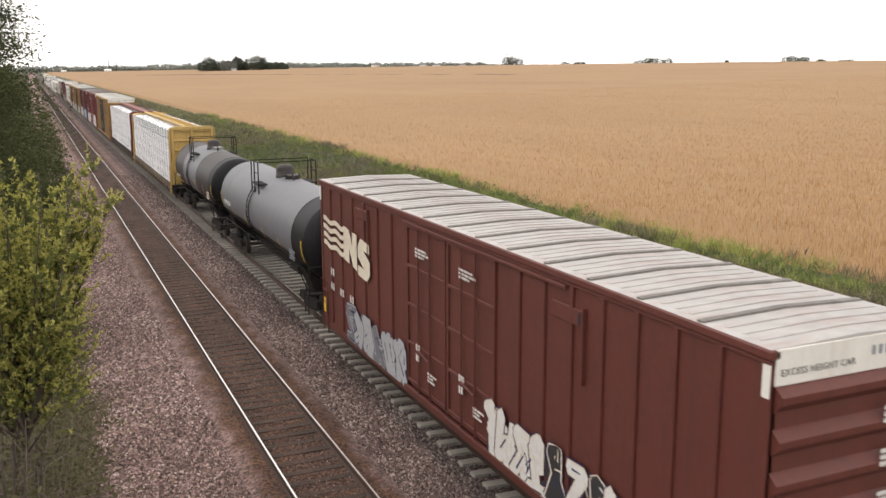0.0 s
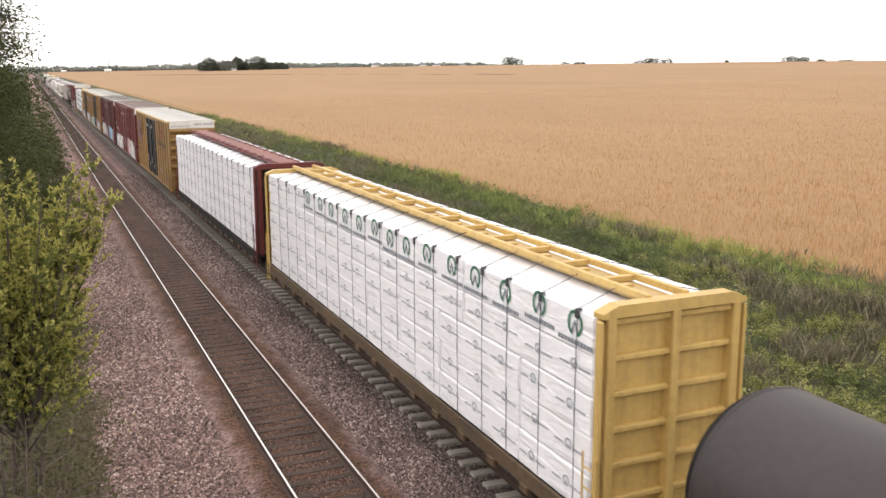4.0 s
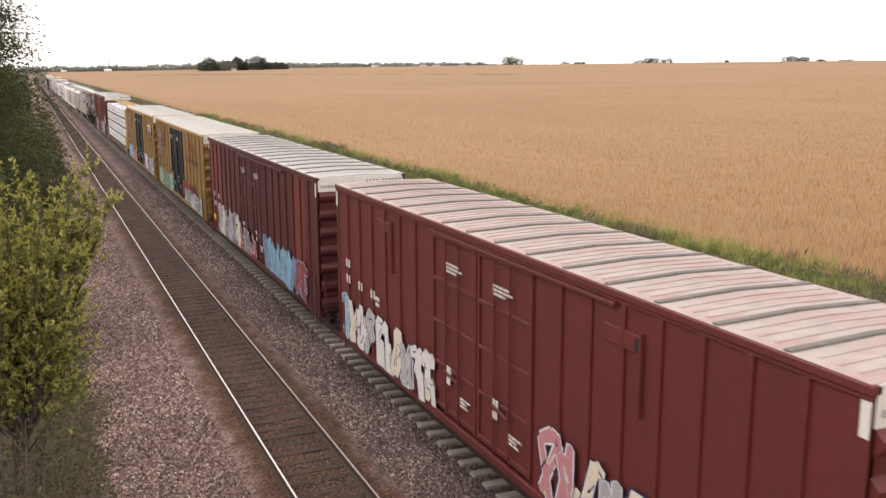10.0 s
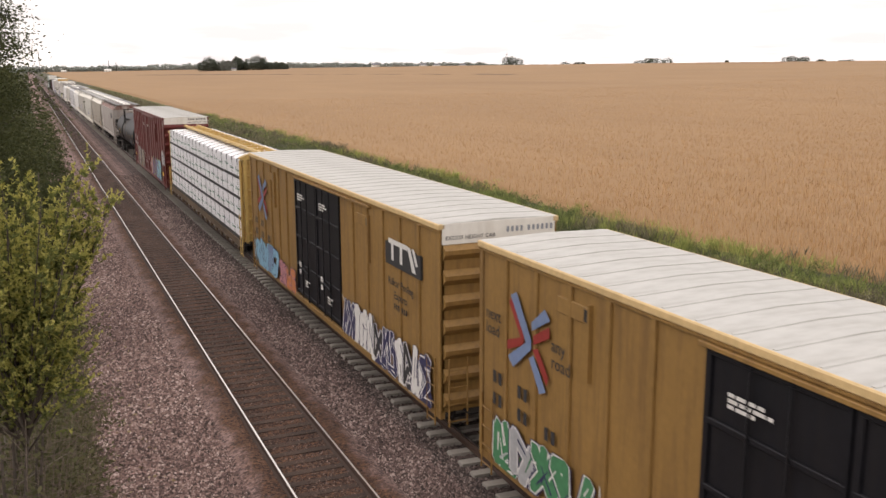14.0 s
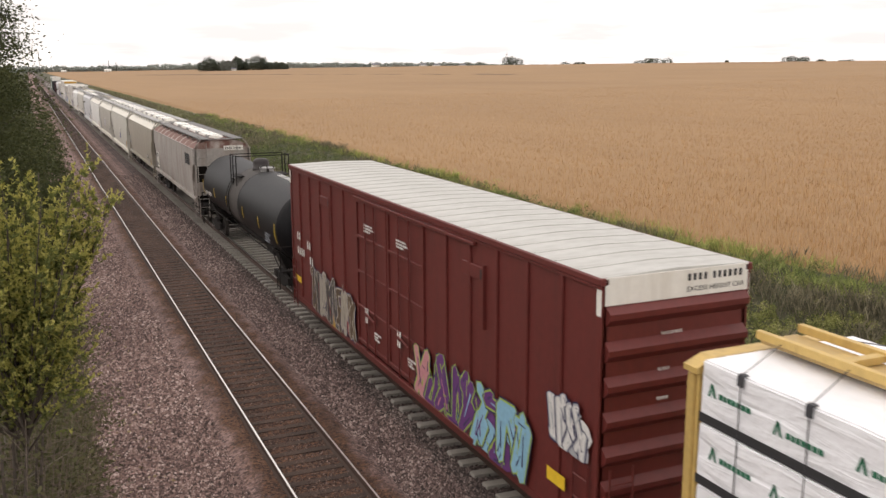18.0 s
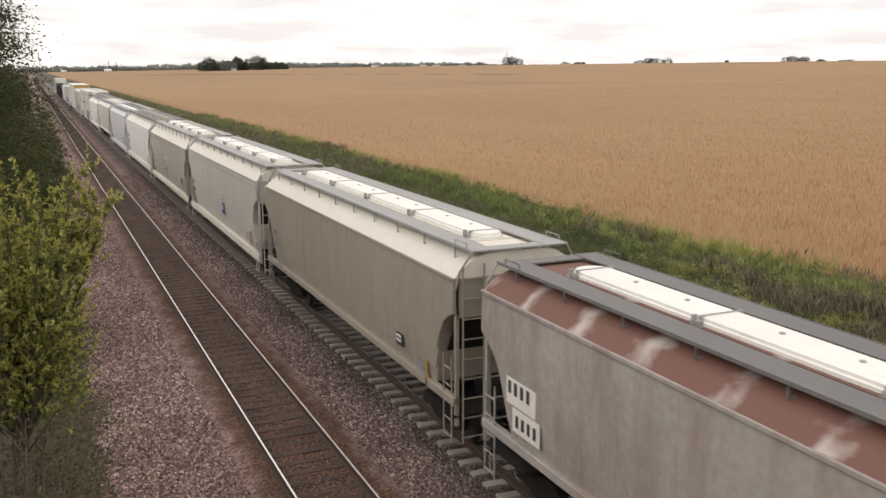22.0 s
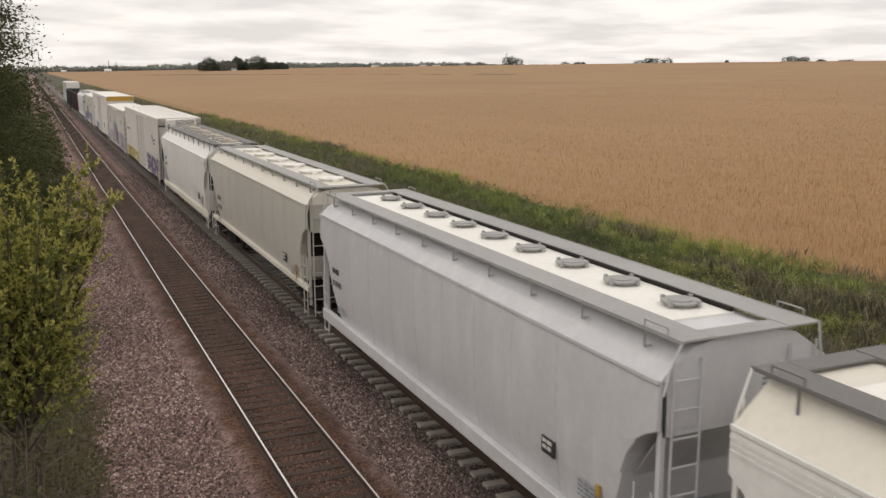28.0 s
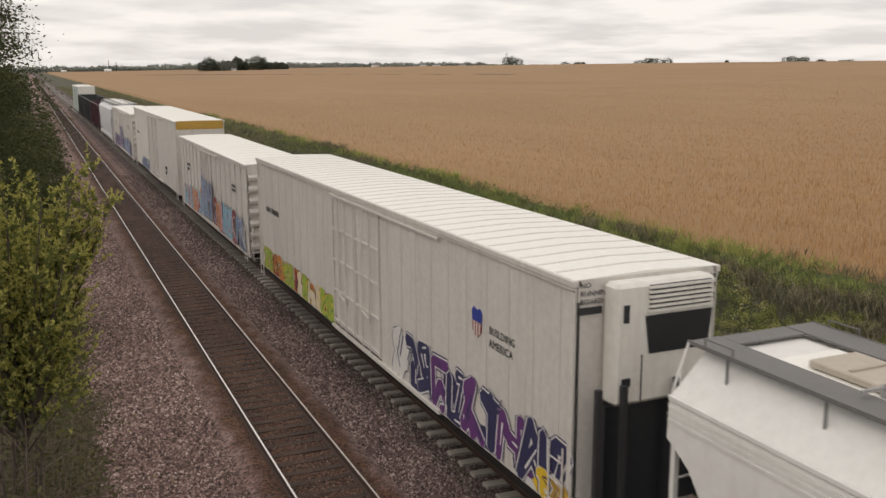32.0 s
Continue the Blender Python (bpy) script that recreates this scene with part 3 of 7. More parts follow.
def spray(parent, y0, y1, z0, z1, x, colours, seed, letters=6, spiky=False, edge="white_mark"):
    """Sprayed lettering that cannot be read: a thin cloud, then interlocked signs of thick outlined strokes with highlights."""
    rnd, bm = random.Random(seed), bmesh.new()
    w, h = y0 - y1, z1 - z0
    mats = tuple(colours) + (edge, "navy")
    ne, nk = len(colours), len(colours) + 1
    lift = [0.001]

    def face(pts, mat):
        lift[0] += 0.00006
        vs = [bm.verts.new((px, min(max(py, 0.0), h * 1.12), lift[0])) for px, py in pts]
        if len({tuple(v.co.xy) for v in vs}) > 2:
            bm.faces.new(vs).material_index = mat

    def stroke(ax, ay, bx, by, ra, rb, mat):
        """One bar with pointed or blunt ends."""
        d = Vector((bx - ax, by - ay))
        if d.length < 0.02:
            return
        d.normalize()
        n = Vector((-d.y, d.x))
        tip = 0.9 if spiky else 0.45
        face([(ax - d.x * ra * 0.4, ay - d.y * ra * 0.4), (ax - n.x * ra, ay - n.y * ra), (bx - n.x * rb, by - n.y * rb),
              (bx + d.x * rb * tip, by + d.y * rb * tip), (bx + n.x * rb, by + n.y * rb), (ax + n.x * ra, ay + n.y * ra)], mat)

    letters = int(letters * 1.35)
    for i in range(int(letters * 1.5)):
        cx, cy, rr = rnd.uniform(0.05, 0.95) * w, rnd.uniform(0.15, 0.7) * h, h * rnd.uniform(0.15, 0.35)
        face([(cx + rr * 1.3 * math.cos(t) * rnd.uniform(0.7, 1.2), cy + rr * math.sin(t) * rnd.uniform(0.7, 1.2)) for t in [k * 0.6283 for k in range(10)]], rnd.randrange(ne))
    cell = w / letters
    for i in range(letters):
        cx, fill = cell * (i + 0.5), rnd.randrange(ne)
        pts = [(cx + cell * u * 0.5, h * v) for u, v in rnd.sample([(-1.0, 0.10), (-0.9, 0.9), (0.0, 1.0), (0.0, 0.06), (1.0, 0.9), (1.05, 0.08), (-0.1, 0.5), (0.9, 0.5)], 6)]
        pts = [(px + rnd.uniform(-0.06, 0.06), py + rnd.uniform(-0.08, 0.08) * h) for px, py in pts]
        wd = [min(cell, h) * rnd.uniform(0.13, 0.22) for _ in pts]
        for grow, mat in ((0.075, nk), (0.04, ne), (0.0, fill)):
            for (ax, ay), (bx, by), ra, rb in zip(pts, pts[1:], wd, wd[1:]):
                stroke(ax, ay, bx, by, ra + grow, rb + grow, mat)
        alt = rnd.randrange(ne)
        for (ax, ay), (bx, by), ra in zip(pts, pts[1:], wd):
            if rnd.random() < 0.6:
                stroke(ax * 0.8 + bx * 0.2 + ra * 0.3, ay * 0.8 + by * 0.2, ax * 0.3 + bx * 0.7 + ra * 0.3, ay * 0.3 + by * 0.7, ra * 0.22, ra * 0.12, rnd.choice((ne, nk, alt)))
    for _ in range(letters * 2):
        ax, ay = rnd.uniform(0, w), rnd.uniform(0.1, 1.0) * h
        stroke(ax, ay, ax + rnd.uniform(-0.25, 0.25), ay + rnd.uniform(-0.3, 0.3) * h, 0.022, 0.012, rnd.choice((ne, nk)))
    return part_at("graffiti", bm, mats, parent, side_pose(y0, z0, x), "sprayed lettering in several colours along the lower side")


def wing_poly(parent, name, polys, material, m, label=""):
    """Flat plain shapes of a painted device, in the pose's plane."""
    bm = bmesh.new()
    mats = material if isinstance(material, tuple) else (material,)
    for poly in polys:
        mat, pts = poly if isinstance(poly[0], int) else (0, poly)
        lo = [bm.verts.new((px, py, 0.001)) for px, py in pts]
        hi = [bm.verts.new((px, py, 0.006)) for px, py in pts]
        bm.faces.new(hi).material_index = mat
        for i in range(len(pts)):
            j = (i + 1) % len(pts)
            bm.faces.new((lo[i], lo[j], hi[j], hi[i])).material_index = mat
    return piece(name, mesh_of(name, bm, *mats), parent, m, label)


def boxcar(label, s0, s1, paint, roof, rail_paint, z0=0.75, ze=5.08, hw=1.44, door=(2.62, -2.3), door_paint=None, post=1.22,
           end_top=4.62, roof_rail=True, ends="white", panels=15, doors=2, track=None, patch=None, name="boxcar", smooth=False, seam="roof_seam", plain_end=False):
    car, h = new_car(name, label, s0, s1, "boxcar", 2.3)
    door_paint = door_paint or paint
    d1, d0 = door
    for side in (-1, 1):
        x = side * hw
        xi = x - side * 0.09
        for ya, yb in ((-h, d0), (d1, h)):
            boxed("side_wall", (min(x, xi), max(x, xi), ya, yb, z0, ze - 0.13), paint, car)
        # posts stand proud of the sheets
        if not smooth:
            bm = bmesh.new()
            box(bm, -0.055, 0.055, -0.055, 0.055, z0 + 0.06, ze - 0.18)
            pm = mesh_of("side_post", bm, paint, bevel=0.015)
            for ya, yb in ((-h, d0), (d1, h)):
                n = max(2, round((yb - ya) / post))
                for i in range(1, n):
                    piece("side_post", pm, car, Matrix.Translation((x, ya + (yb - ya) * i / n, 0)))
        boxed("corner_post", (min(x, x + side * 0.03), max(x, x + side * 0.03), -h - 0.005, -h + 0.14, z0, ze - 0.05), paint, car, bevel=0.01)
        boxed("corner_post", (min(x, x + side * 0.03), max(x, x + side * 0.03), h - 0.14, h + 0.005, z0, ze - 0.05), paint, car, bevel=0.01)
        # door leaves with stiffened panels
        wl_ = (d1 - d0) / doors
        for k in range(doors):
            ya = d0 + k * wl_
            xd = x + side * 0.005
            leaf = boxed("door", (min(xd, xd - side * 0.08), max(xd, xd - side * 0.08), ya + 0.012, ya + wl_ - 0.012, z0 + 0.12, ze - 0.11), door_paint, car,
                         "black plug door leaf" if door_paint == "black_door" else "")
            bm = bmesh.new()
            box(bm, min(0, side * 0.05), max(0, side * 0.05), 0.06, wl_ - 0.06, 0, 0.085)
            rib = mesh_of("door_stiffener", bm, door_paint, bevel=0.012)
            for j in range(5):
                piece("door_stiffener", rib, leaf, Matrix.Translation((xd, ya, z0 + 0.2 + (ze - z0 - 0.55) * j / 4)))
            for yy in (ya + 0.03, ya + wl_ - 0.13):
                boxed("door_stile", (min(xd, xd + side * 0.045), max(xd, xd + side * 0.045), yy, yy + 0.10, z0 + 0.15, ze - 0.25), door_paint, leaf)
            for yy in (ya + wl_ * 0.36, ya + wl_ * 0.64):
                bm = bmesh.new()
                tube(bm, (xd + side * 0.07, yy, z0 + 0.1), (xd + side * 0.07, yy, ze - 0.3), 0.022, 6)
                part("lock_rod", bm, door_paint, leaf)
            bm = bmesh.new()
            tube(bm, (xd + side * 0.09, ya + wl_ * 0.36, z0 + 1.05), (xd + side * 0.09, ya + wl_ * 0.64, z0 + 1.15), 0.03, 6)
            part("door_handle", bm, door_paint, leaf)
        ta, tb = track or (d0 - (d1 - d0) * 0.55, d1 + 0.1)
        boxed("door_track", (min(x, x + side * 0.10), max(x, x + side * 0.10), ta, tb, ze - 0.27, ze - 0.20), paint, car, bevel=0.01)
        boxed("door_sill", (min(x, x + side * 0.09), max(x, x + side * 0.09), ta, tb, z0 - 0.02, z0 + 0.08), paint, car, bevel=0.01)
        boxed("side_sill", (min(xi, x + side * 0.02), max(xi, x + side * 0.02), -h, h, z0 - 0.16, z0), paint if not smooth else "under", car)
        if roof_rail:
            boxed("eave_angle", (min(x, x + side * 0.05), max(x, x + side * 0.05), -h - 0.01, h + 0.01, ze - 0.19, ze - 0.135), paint, car, bevel=0.01)
            boxed("eave_rail", (min(x - side * 0.1, x + side * 0.075), max(x - side * 0.1, x + side * 0.075), -h - 0.03, h + 0.03, ze - 0.13, ze), rail_paint, car, bevel=0.02)
        for e in (-1, 1):
            ladder(car, x + side * 0.07, e * (h - 0.42), z0 - 0.35, z0 + 1.25, 0.45, "y", paint, 4)
            if ends == "white" and paint != "yellow" and not smooth:
                xa, xb = sorted((x + side * 0.031, x + side * 0.036))
                ya, yb = sorted((e * (h + 0.006), e * (h - 0.13)))
                boxed("height_patch", (xa, xb, ya, yb, ze - 0.62, ze - 0.15), "white", car, "white patch round the upper corner")
    # roof: sheets between raised caps
    step = 2 * h / panels
    bm = bmesh.new()
    prof = [(-hw - 0.03, 0.0), (0, 0.045), (hw + 0.03, 0.0), (hw + 0.03, -0.05), (-hw - 0.03, -0.05)]
    prism(bm, prof, 0.0 if smooth else 0.01, step if smooth else step - 0.01)
    if seam == "roof_seam":
        for q in (0.27, 0.5, 0.73):
            prism(bm, [(-hw + 0.12, 0.0), (-hw + 0.14, 0.018), (0, 0.061), (hw - 0.14, 0.018), (hw - 0.12, 0.0)], step * q - 0.03, step * q + 0.03)
    sheet = mesh_of("roof_sheet", bm, roof)
    bm = bmesh.new()
    rise = 0.03 if seam == "roof_seam" else 0.012
    prism(bm, [(-hw - 0.0, 0.0), (-hw, rise), (0, rise + 0.047), (hw, rise), (hw, 0.0)], -0.06 if rise > 0.02 else -0.035, 0.06 if rise > 0.02 else 0.035)
    if smooth:
        bmesh.ops.translate(bm, verts=bm.verts, vec=(0, 0, -0.004))
    cap = mesh_of("roof_cap", bm, seam)
    for i in range(panels):
        piece("roof_sheet", sheet, car, Matrix.Translation((0, -h + i * step, ze)))
        if i:
            piece("roof_cap", cap, car, Matrix.Translation((0, -h + i * step, ze)))
    boxed("floor", (-hw + 0.1, hw - 0.1, -h + 0.1, h - 0.1, z0 - 0.05, z0 + 0.12), "under", car)
    # ends: a plain top panel above pressed corrugations
    for e in (-1, 1):
        y = e * h
        wall = boxed("end_wall", (-hw + 0.02, hw - 0.02, min(y, y - e * 0.08), max(y, y - e * 0.08), z0, ze - 0.02), paint, car)
        boxed("end_panel", (-hw + 0.03, hw - 0.03, min(y, y + e * 0.03), max(y, y + e * 0.03), end_top, ze - 0.0), ends, wall, "pale plain panel across the top of the end")
        if plain_end:
            continue
        bm = bmesh.new()
        ring = [(y, -0.20), (y + e * 0.13, -0.07), (y + e * 0.14, 0.03), (y, 0.15)]
        ring_skin(bm, [[(xx, yy, zz) for yy, zz in ring] for xx in (-hw + 0.05, hw - 0.05)])
        rib = mesh_of("end_corrugation", bm, paint)
        nr = 7
        for i in range(nr):
            piece("end_corrugation", rib, wall, Matrix.Translation((0, 0, z0 + 0.3 + (end_top - z0 - 0.45) * i / (nr - 1))))
        ladder(car, -hw + 0.35, y + e * 0.16, z0 - 0.3, z0 + 1.3, 0.45, "x", paint, 4)
        boxed("end_platform", (-0.9, 0.9, min(y, y + e * 0.3), max(y, y + e * 0.3), z0 - 0.02, z0 + 0.02), "under", car)
    return car, h


def tank(label, s0, s1, r, zc, body, band, head, dome_at, belly_shade=None, tapes=()):
    car, h = new_car("tank_car", label, s0, s1, "tank car", 1.55)
    n = 40

    def ring(y, rr):
        return [(rr * math.cos(2 * math.pi * i / n), y, zc + rr * math.sin(2 * math.pi * i / n)) for i in range(n)]
    hs = h - 0.1
    for e in (-1, 1):
        bm = bmesh.new()
        ring_skin(bm, [ring(e * (hs - 0.62 + 0.62 * math.sin(radians(d))), max(r * math.cos(radians(d)), 0.01)) for d in (0, 12, 25, 38, 50, 62, 74, 84, 89)], smooth=True)
        part("tank_head", bm, head, car)
    cuts = [-hs + 0.62] + sorted(c for c, _ in band) + [hs - 0.62]
    paints = [body] + [m for _, m in sorted(band)]
    for a, b, m in zip(cuts, cuts[1:], paints):
        bm = bmesh.new()
        ring_skin(bm, [ring(a, r), ring(b, r)], closed_ends=False, smooth=True)
        # lower shell goes black: shade on the underside is put into its paint
        if belly_shade and m == "tank_grey":
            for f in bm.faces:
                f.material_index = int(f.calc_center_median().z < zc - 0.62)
        part("shell_course", bm, (m, belly_shade or m), car)
        bm = bmesh.new()
        ring_skin(bm, [ring(b - 0.03, r + 0.004), ring(b - 0.015, r + 0.012), ring(b + 0.015, r + 0.012), ring(b + 0.03, r + 0.004)], closed_ends=False, smooth=True)
        part("weld_seam", bm, m, car)
    # domed valve housing, low fittings and the narrow railed platform across the top
    top = zc + r
    dy = dome_at - 0.3
    bm = bmesh.new()
    dome = [(0.40, -0.1), (0.40, 0.05), (0.36, 0.06), (0.36, 0.30), (0.32, 0.40), (0.22, 0.47), (0.01, 0.49)]
    ring_skin(bm, [[(q * math.cos(t), dy + q * math.sin(t), top + zz) for t in (2 * math.pi * i / 22 for i in range(22))] for q, zz in dome], smooth=True)
    part("valve_housing", bm, "tank_dark", car, "dark domed valve housing")
    bm = bmesh.new()
    tube(bm, (0.05, dy - 0.95, top - 0.1), (0.05, dy - 0.95, top + 0.10), 0.30, 18)
    tube(bm, (0.05, dy - 0.95, top + 0.10), (0.05, dy - 0.95, top + 0.15), 0.34, 18)
    lid = part("manway", bm, "tank_dark" if belly_shade else "walk_steel", car, "" if belly_shade else "pale bolted manway cover")
    for k in range(6):
        t = math.pi * k / 3 + 0.3
        bm = bmesh.new()
        tube(bm, (0.05 + 0.31 * math.cos(t), dy - 0.95 + 0.31 * math.sin(t), top + 0.08), (0.05 + 0.31 * math.cos(t), dy - 0.95 + 0.31 * math.sin(t), top + 0.21), 0.03, 6)
        part("bolt", bm, "tank_dark", lid)
    for vx, vy, vr, vh in ((-0.18, dy + 0.52, 0.08, 0.24), (0.22, dy + 0.6, 0.06, 0.17), (-0.05, dy - 1.5, 0.06, 0.16)):
        bm = bmesh.new()
        tube(bm, (vx, vy, top - 0.1), (vx, vy, top + vh), vr, 10)
        part("relief_valve", bm, "tank_dark", car)
    ya, yb = dome_at - 0.62, dome_at + 0.62
    for sx in (-1, 1):
        plat = boxed("platform", (min(sx * 0.55, sx * 1.22), max(sx * 0.55, sx * 1.22), ya, yb, top - 0.30, top - 0.26), "under", car)
        xo = sx * 1.2
        for yy in (ya, dome_at + 0.08, yb):
            bm = bmesh.new()
            tube(bm, (xo, yy, top - 0.75), (xo, yy, top + 0.62), 0.026, 6)
            part("rail_post", bm, "under", plat)
        bm = bmesh.new()
        tube(bm, (xo, ya, top + 0.62), (xo, dome_at + 0.08, top + 0.62), 0.024, 6)
        tube(bm, (xo, ya, top + 0.18), (xo, dome_at + 0.08, top + 0.18), 0.02, 6)
        part("guard_rail", bm, "under", plat)
        bm = bmesh.new()
        pts = [(sx * (r + 0.07) * math.cos(t), zc + (r + 0.07) * math.sin(t)) for t in [radians(d) for d in range(-48, 45, 8)]]
        for yy in (dome_at + 0.1, dome_at + 0.5):
            bars(bm, [(px, yy, pz) for px, pz in pts], 0.022, 5)
        stile = part("side_ladder", bm, "under", car)
        for px, pz in pts:
            bm = bmesh.new()
            tube(bm, (px, dome_at + 0.1, pz), (px, dome_at + 0.5, pz), 0.015, 5)
            part("rung", bm, "under", stile)
        # the long handrail low on the side, on short stanchions
        xs_, zs_ = sx * (r * 0.86 + 0.16), zc - r * 0.72
        bm = bmesh.new()
        bars(bm, [(sx * 1.3, -h + 0.6, 1.0), (xs_, -h + 1.2, zs_), (xs_, h - 1.2, zs_), (sx * 1.3, h - 0.6, 1.0)], 0.02, 5)
        low = part("side_handrail", bm, "under", car)
        for i in range(7):
            bm = bmesh.new()
            yy = -h + 1.4 + (2 * h - 2.8) * i / 6
            tube(bm, (xs_, yy, zs_), (sx * r * 0.66, yy, zc - r * 0.72), 0.016, 5)
            part("stanchion", bm, "under", low)
    for yy in (ya, yb):
        bm = bmesh.new()
        tube(bm, (-1.2, yy, top + 0.62), (1.2, yy, top + 0.62), 0.022, 6)
        part("cross_rail", bm, "under", car)
    # bottom outlet and brake reservoir
    bm = bmesh.new()
    tube(bm, (0, dome_at, zc - r + 0.05), (0, dome_at, zc - r - 0.35), 0.16, 12)
    part("bottom_outlet", bm, "under", car)
    bm = bmesh.new()
    tube(bm, (-0.5, -h + 4.2, 0.95), (-0.5, -h + 5.3, 0.95), 0.2, 12)
    part("air_reservoir", bm, "under", car)
    for e in (-1, 1):
        y = e * (h - 1.6)
        bm = bmesh.new()
        prism(bm, [(-1.25, zc - 0.9), (-0.9, 0.85), (0.9, 0.85), (1.25, zc - 0.9), (0.7, zc - r * 0.92), (-0.7, zc - r * 0.92)], y - 0.45, y + 0.45)
        part("saddle", bm, "under", car)
        boxed("stub_sill", (-0.35, 0.35, min(y - 0.8, e * h), max(y + 0.8, e * h) if e > 0 else y + 0.8, 0.7, 1.05), "under", car)
        boxed("end_walkway", (-1.45, 1.45, min(e * h, e * (h - 0.3)), max(e * h, e * (h - 0.3)), 0.98, 1.03), "under", car)
        bm = bmesh.new()
        bars(bm, [(-1.42, e * h, 1.0), (-1.42, e * h, 1.95), (1.42, e * h, 1.95), (1.42, e * h, 1.0)], 0.022, 6)
        part("end_handrail", bm, "under", car)
        for sx in (-1, 1):
            ladder(car, sx * 1.45, e * (h - 0.25), 0.35, 1.0, 0.4, "y", "under", 2)
    for y, a0, a1 in tapes:
        bm = bmesh.new()
        q = [(r + 0.012) * 1.0, (r + 0.016)]
        ts = [radians(180 + a0 + (a1 - a0) * i / 6) for i in range(7)]
        for t0, t1 in zip(ts, ts[1:]):
            v = [bm.verts.new((q[1] * math.cos(t), y + dy, zc + q[1] * math.sin(t))) for t, dy in ((t0, -0.045), (t1, -0.045), (t1, 0.045), (t0, 0.045))]
            bm.faces.new(v)
        part("reflective_strip", bm, "yellow_mark", car, "bright yellow reflective strip")
    return car, h, zc, r


def centrebeam(label, s0, s1, paint, layers, z_top, brand, stripe, chord, big_print=False, far_top=0.09, recess=0.2, sill_paint="sill_grime"):
    car, h = new_car("centrebeam_flatcar", label, s0, s1, "flatcar", 2.4)
    deck, hw = 1.02, 1.42
    boxed("deck", (-hw, hw, -h, h, deck - 0.16, deck), "under", car)
    for sx in (-1, 1):
        boxed("side_sill", (min(sx * hw, sx * (hw + 0.06)), max(sx * hw, sx * (hw + 0.06)), -h, h, deck - 0.30, deck + 0.02), sill_paint, car, bevel=0.01)
        bm = bmesh.new()
        box(bm, -0.05, 0.05, -0.16, 0.16, deck - 0.46, deck - 0.28)
        win = mesh_of("winch", bm, "sill_grime", bevel=0.02)
        for i in range(16):
            piece("winch", win, car, Matrix.Translation((sx * (hw + 0.03), -h + 1.0 + (2 * h - 2) * i / 15, 0)))
    zt = z_top + 0.19
    # bulkheads
    chord_z = zt
    for e in (-1, 1):
        y = e * h
        # the far bulkhead ends level with the load
        zt = chord_z if e < 0 else z_top + far_top
        rc = recess if e < 0 else 0.2
        head = boxed("bulkhead", (-hw + 0.05, hw - 0.05, min(y - e * rc, y - e * (rc + 0.06)), max(y - e * rc, y - e * (rc + 0.06)), deck, zt - 0.06), "burnt_bulkhead" if paint == "maroon" else paint, car)
        for x in (-hw + 0.1, -0.07, hw - 0.24):
            boxed("bulkhead_post", (x, x + 0.16, min(y, y - e * 0.22), max(y, y - e * 0.22), deck - 0.1, zt - 0.02), paint, head, bevel=0.02)
        bm = bmesh.new()
        box(bm, -hw + 0.1, hw - 0.1, min(y - e * (rc - 0.12), y - e * rc), max(y - e * (rc - 0.12), y - e * rc), -0.05, 0.05)
        rib = mesh_of("bulkhead_rib", bm, "burnt_bulkhead" if paint == "maroon" else paint, bevel=0.015)
        for i in range(6):
            piece("bulkhead_rib", rib, head, Matrix.Translation((0, 0, deck + 0.35 + (zt - deck - 0.6) * i / 5)))
        bm = bmesh.new()
        ring_skin(bm, [[(-hw - 0.02, yy, zt - 0.16), (-hw - 0.02, yy, zt - 0.08), (-hw + 0.28, yy, zt + 0.04), (hw - 0.28, yy, zt + 0.04), (hw + 0.02, yy, zt - 0.08), (hw + 0.02, yy, zt - 0.16)]
                       for yy in (y + e * 0.004, y - e * 0.275)])
        part("bulkhead_cap", bm, paint, head)
        for sx in (-1, 1):
            xp = hw + (0.05 if e < 0 or far_top > 0 else -0.04)
            boxed("edge_post", (min(sx * (xp - 0.07), sx * xp), max(sx * (xp - 0.07), sx * xp), min(y, y - e * 0.16), max(y, y - e * 0.16), deck - 0.1, zt - 0.2), paint, head, bevel=0.02)
            ladder(car, sx * (hw + 0.07), y - e * 0.2, 0.4, 2.2, 0.4, "y", paint, 5)
    zt = chord_z
    # centre partition: posts under a top chord
    bm = bmesh.new()
    box(bm, -0.09, 0.09, -0.09, 0.09, deck, zt - 0.02)
    pm = mesh_of("partition_post", bm, paint)
    for i in range(1, 16):
        piece("partition_post", pm, car, Matrix.Translation((0, -h + 2 * h * i / 16, 0)))
    cw = 0.43
    if chord == "plate":
        boxed("top_chord", (-cw, cw, -h + 0.25, h - 0.25, zt - 0.02, zt + 0.05), "chord_rust", car, bevel=0.01)
        for sx in (-1, 1):
            boxed("chord_lip", (min(sx * cw, sx * (cw + 0.05)), max(sx * cw, sx * (cw + 0.05)), -h + 0.25, h - 0.25, zt - 0.08, zt + 0.08), paint, car)
        bm = bmesh.new()
        box(bm, -0.115, 0.115, -0.05, 0.05, 0.02, 0.095)
    else:
        for sx in (-1, 1):
            boxed("top_chord", (min(sx * cw, sx * (cw - 0.1)), max(sx * cw, sx * (cw - 0.1)), -h + 0.25, h - 0.25, zt - 0.04, zt + 0.08), paint, car, bevel=0.01)
        boxed("chord_web", (-cw + 0.1, cw - 0.1, -h + 0.25, h - 0.25, zt - 0.12, zt - 0.07), "chord_tan", car)
        bm = bmesh.new()
        box(bm, -cw + 0.1, cw - 0.1, -0.07, 0.07, -0.05, 0.05)
    rung = mesh_of("chord_rung", bm, paint)
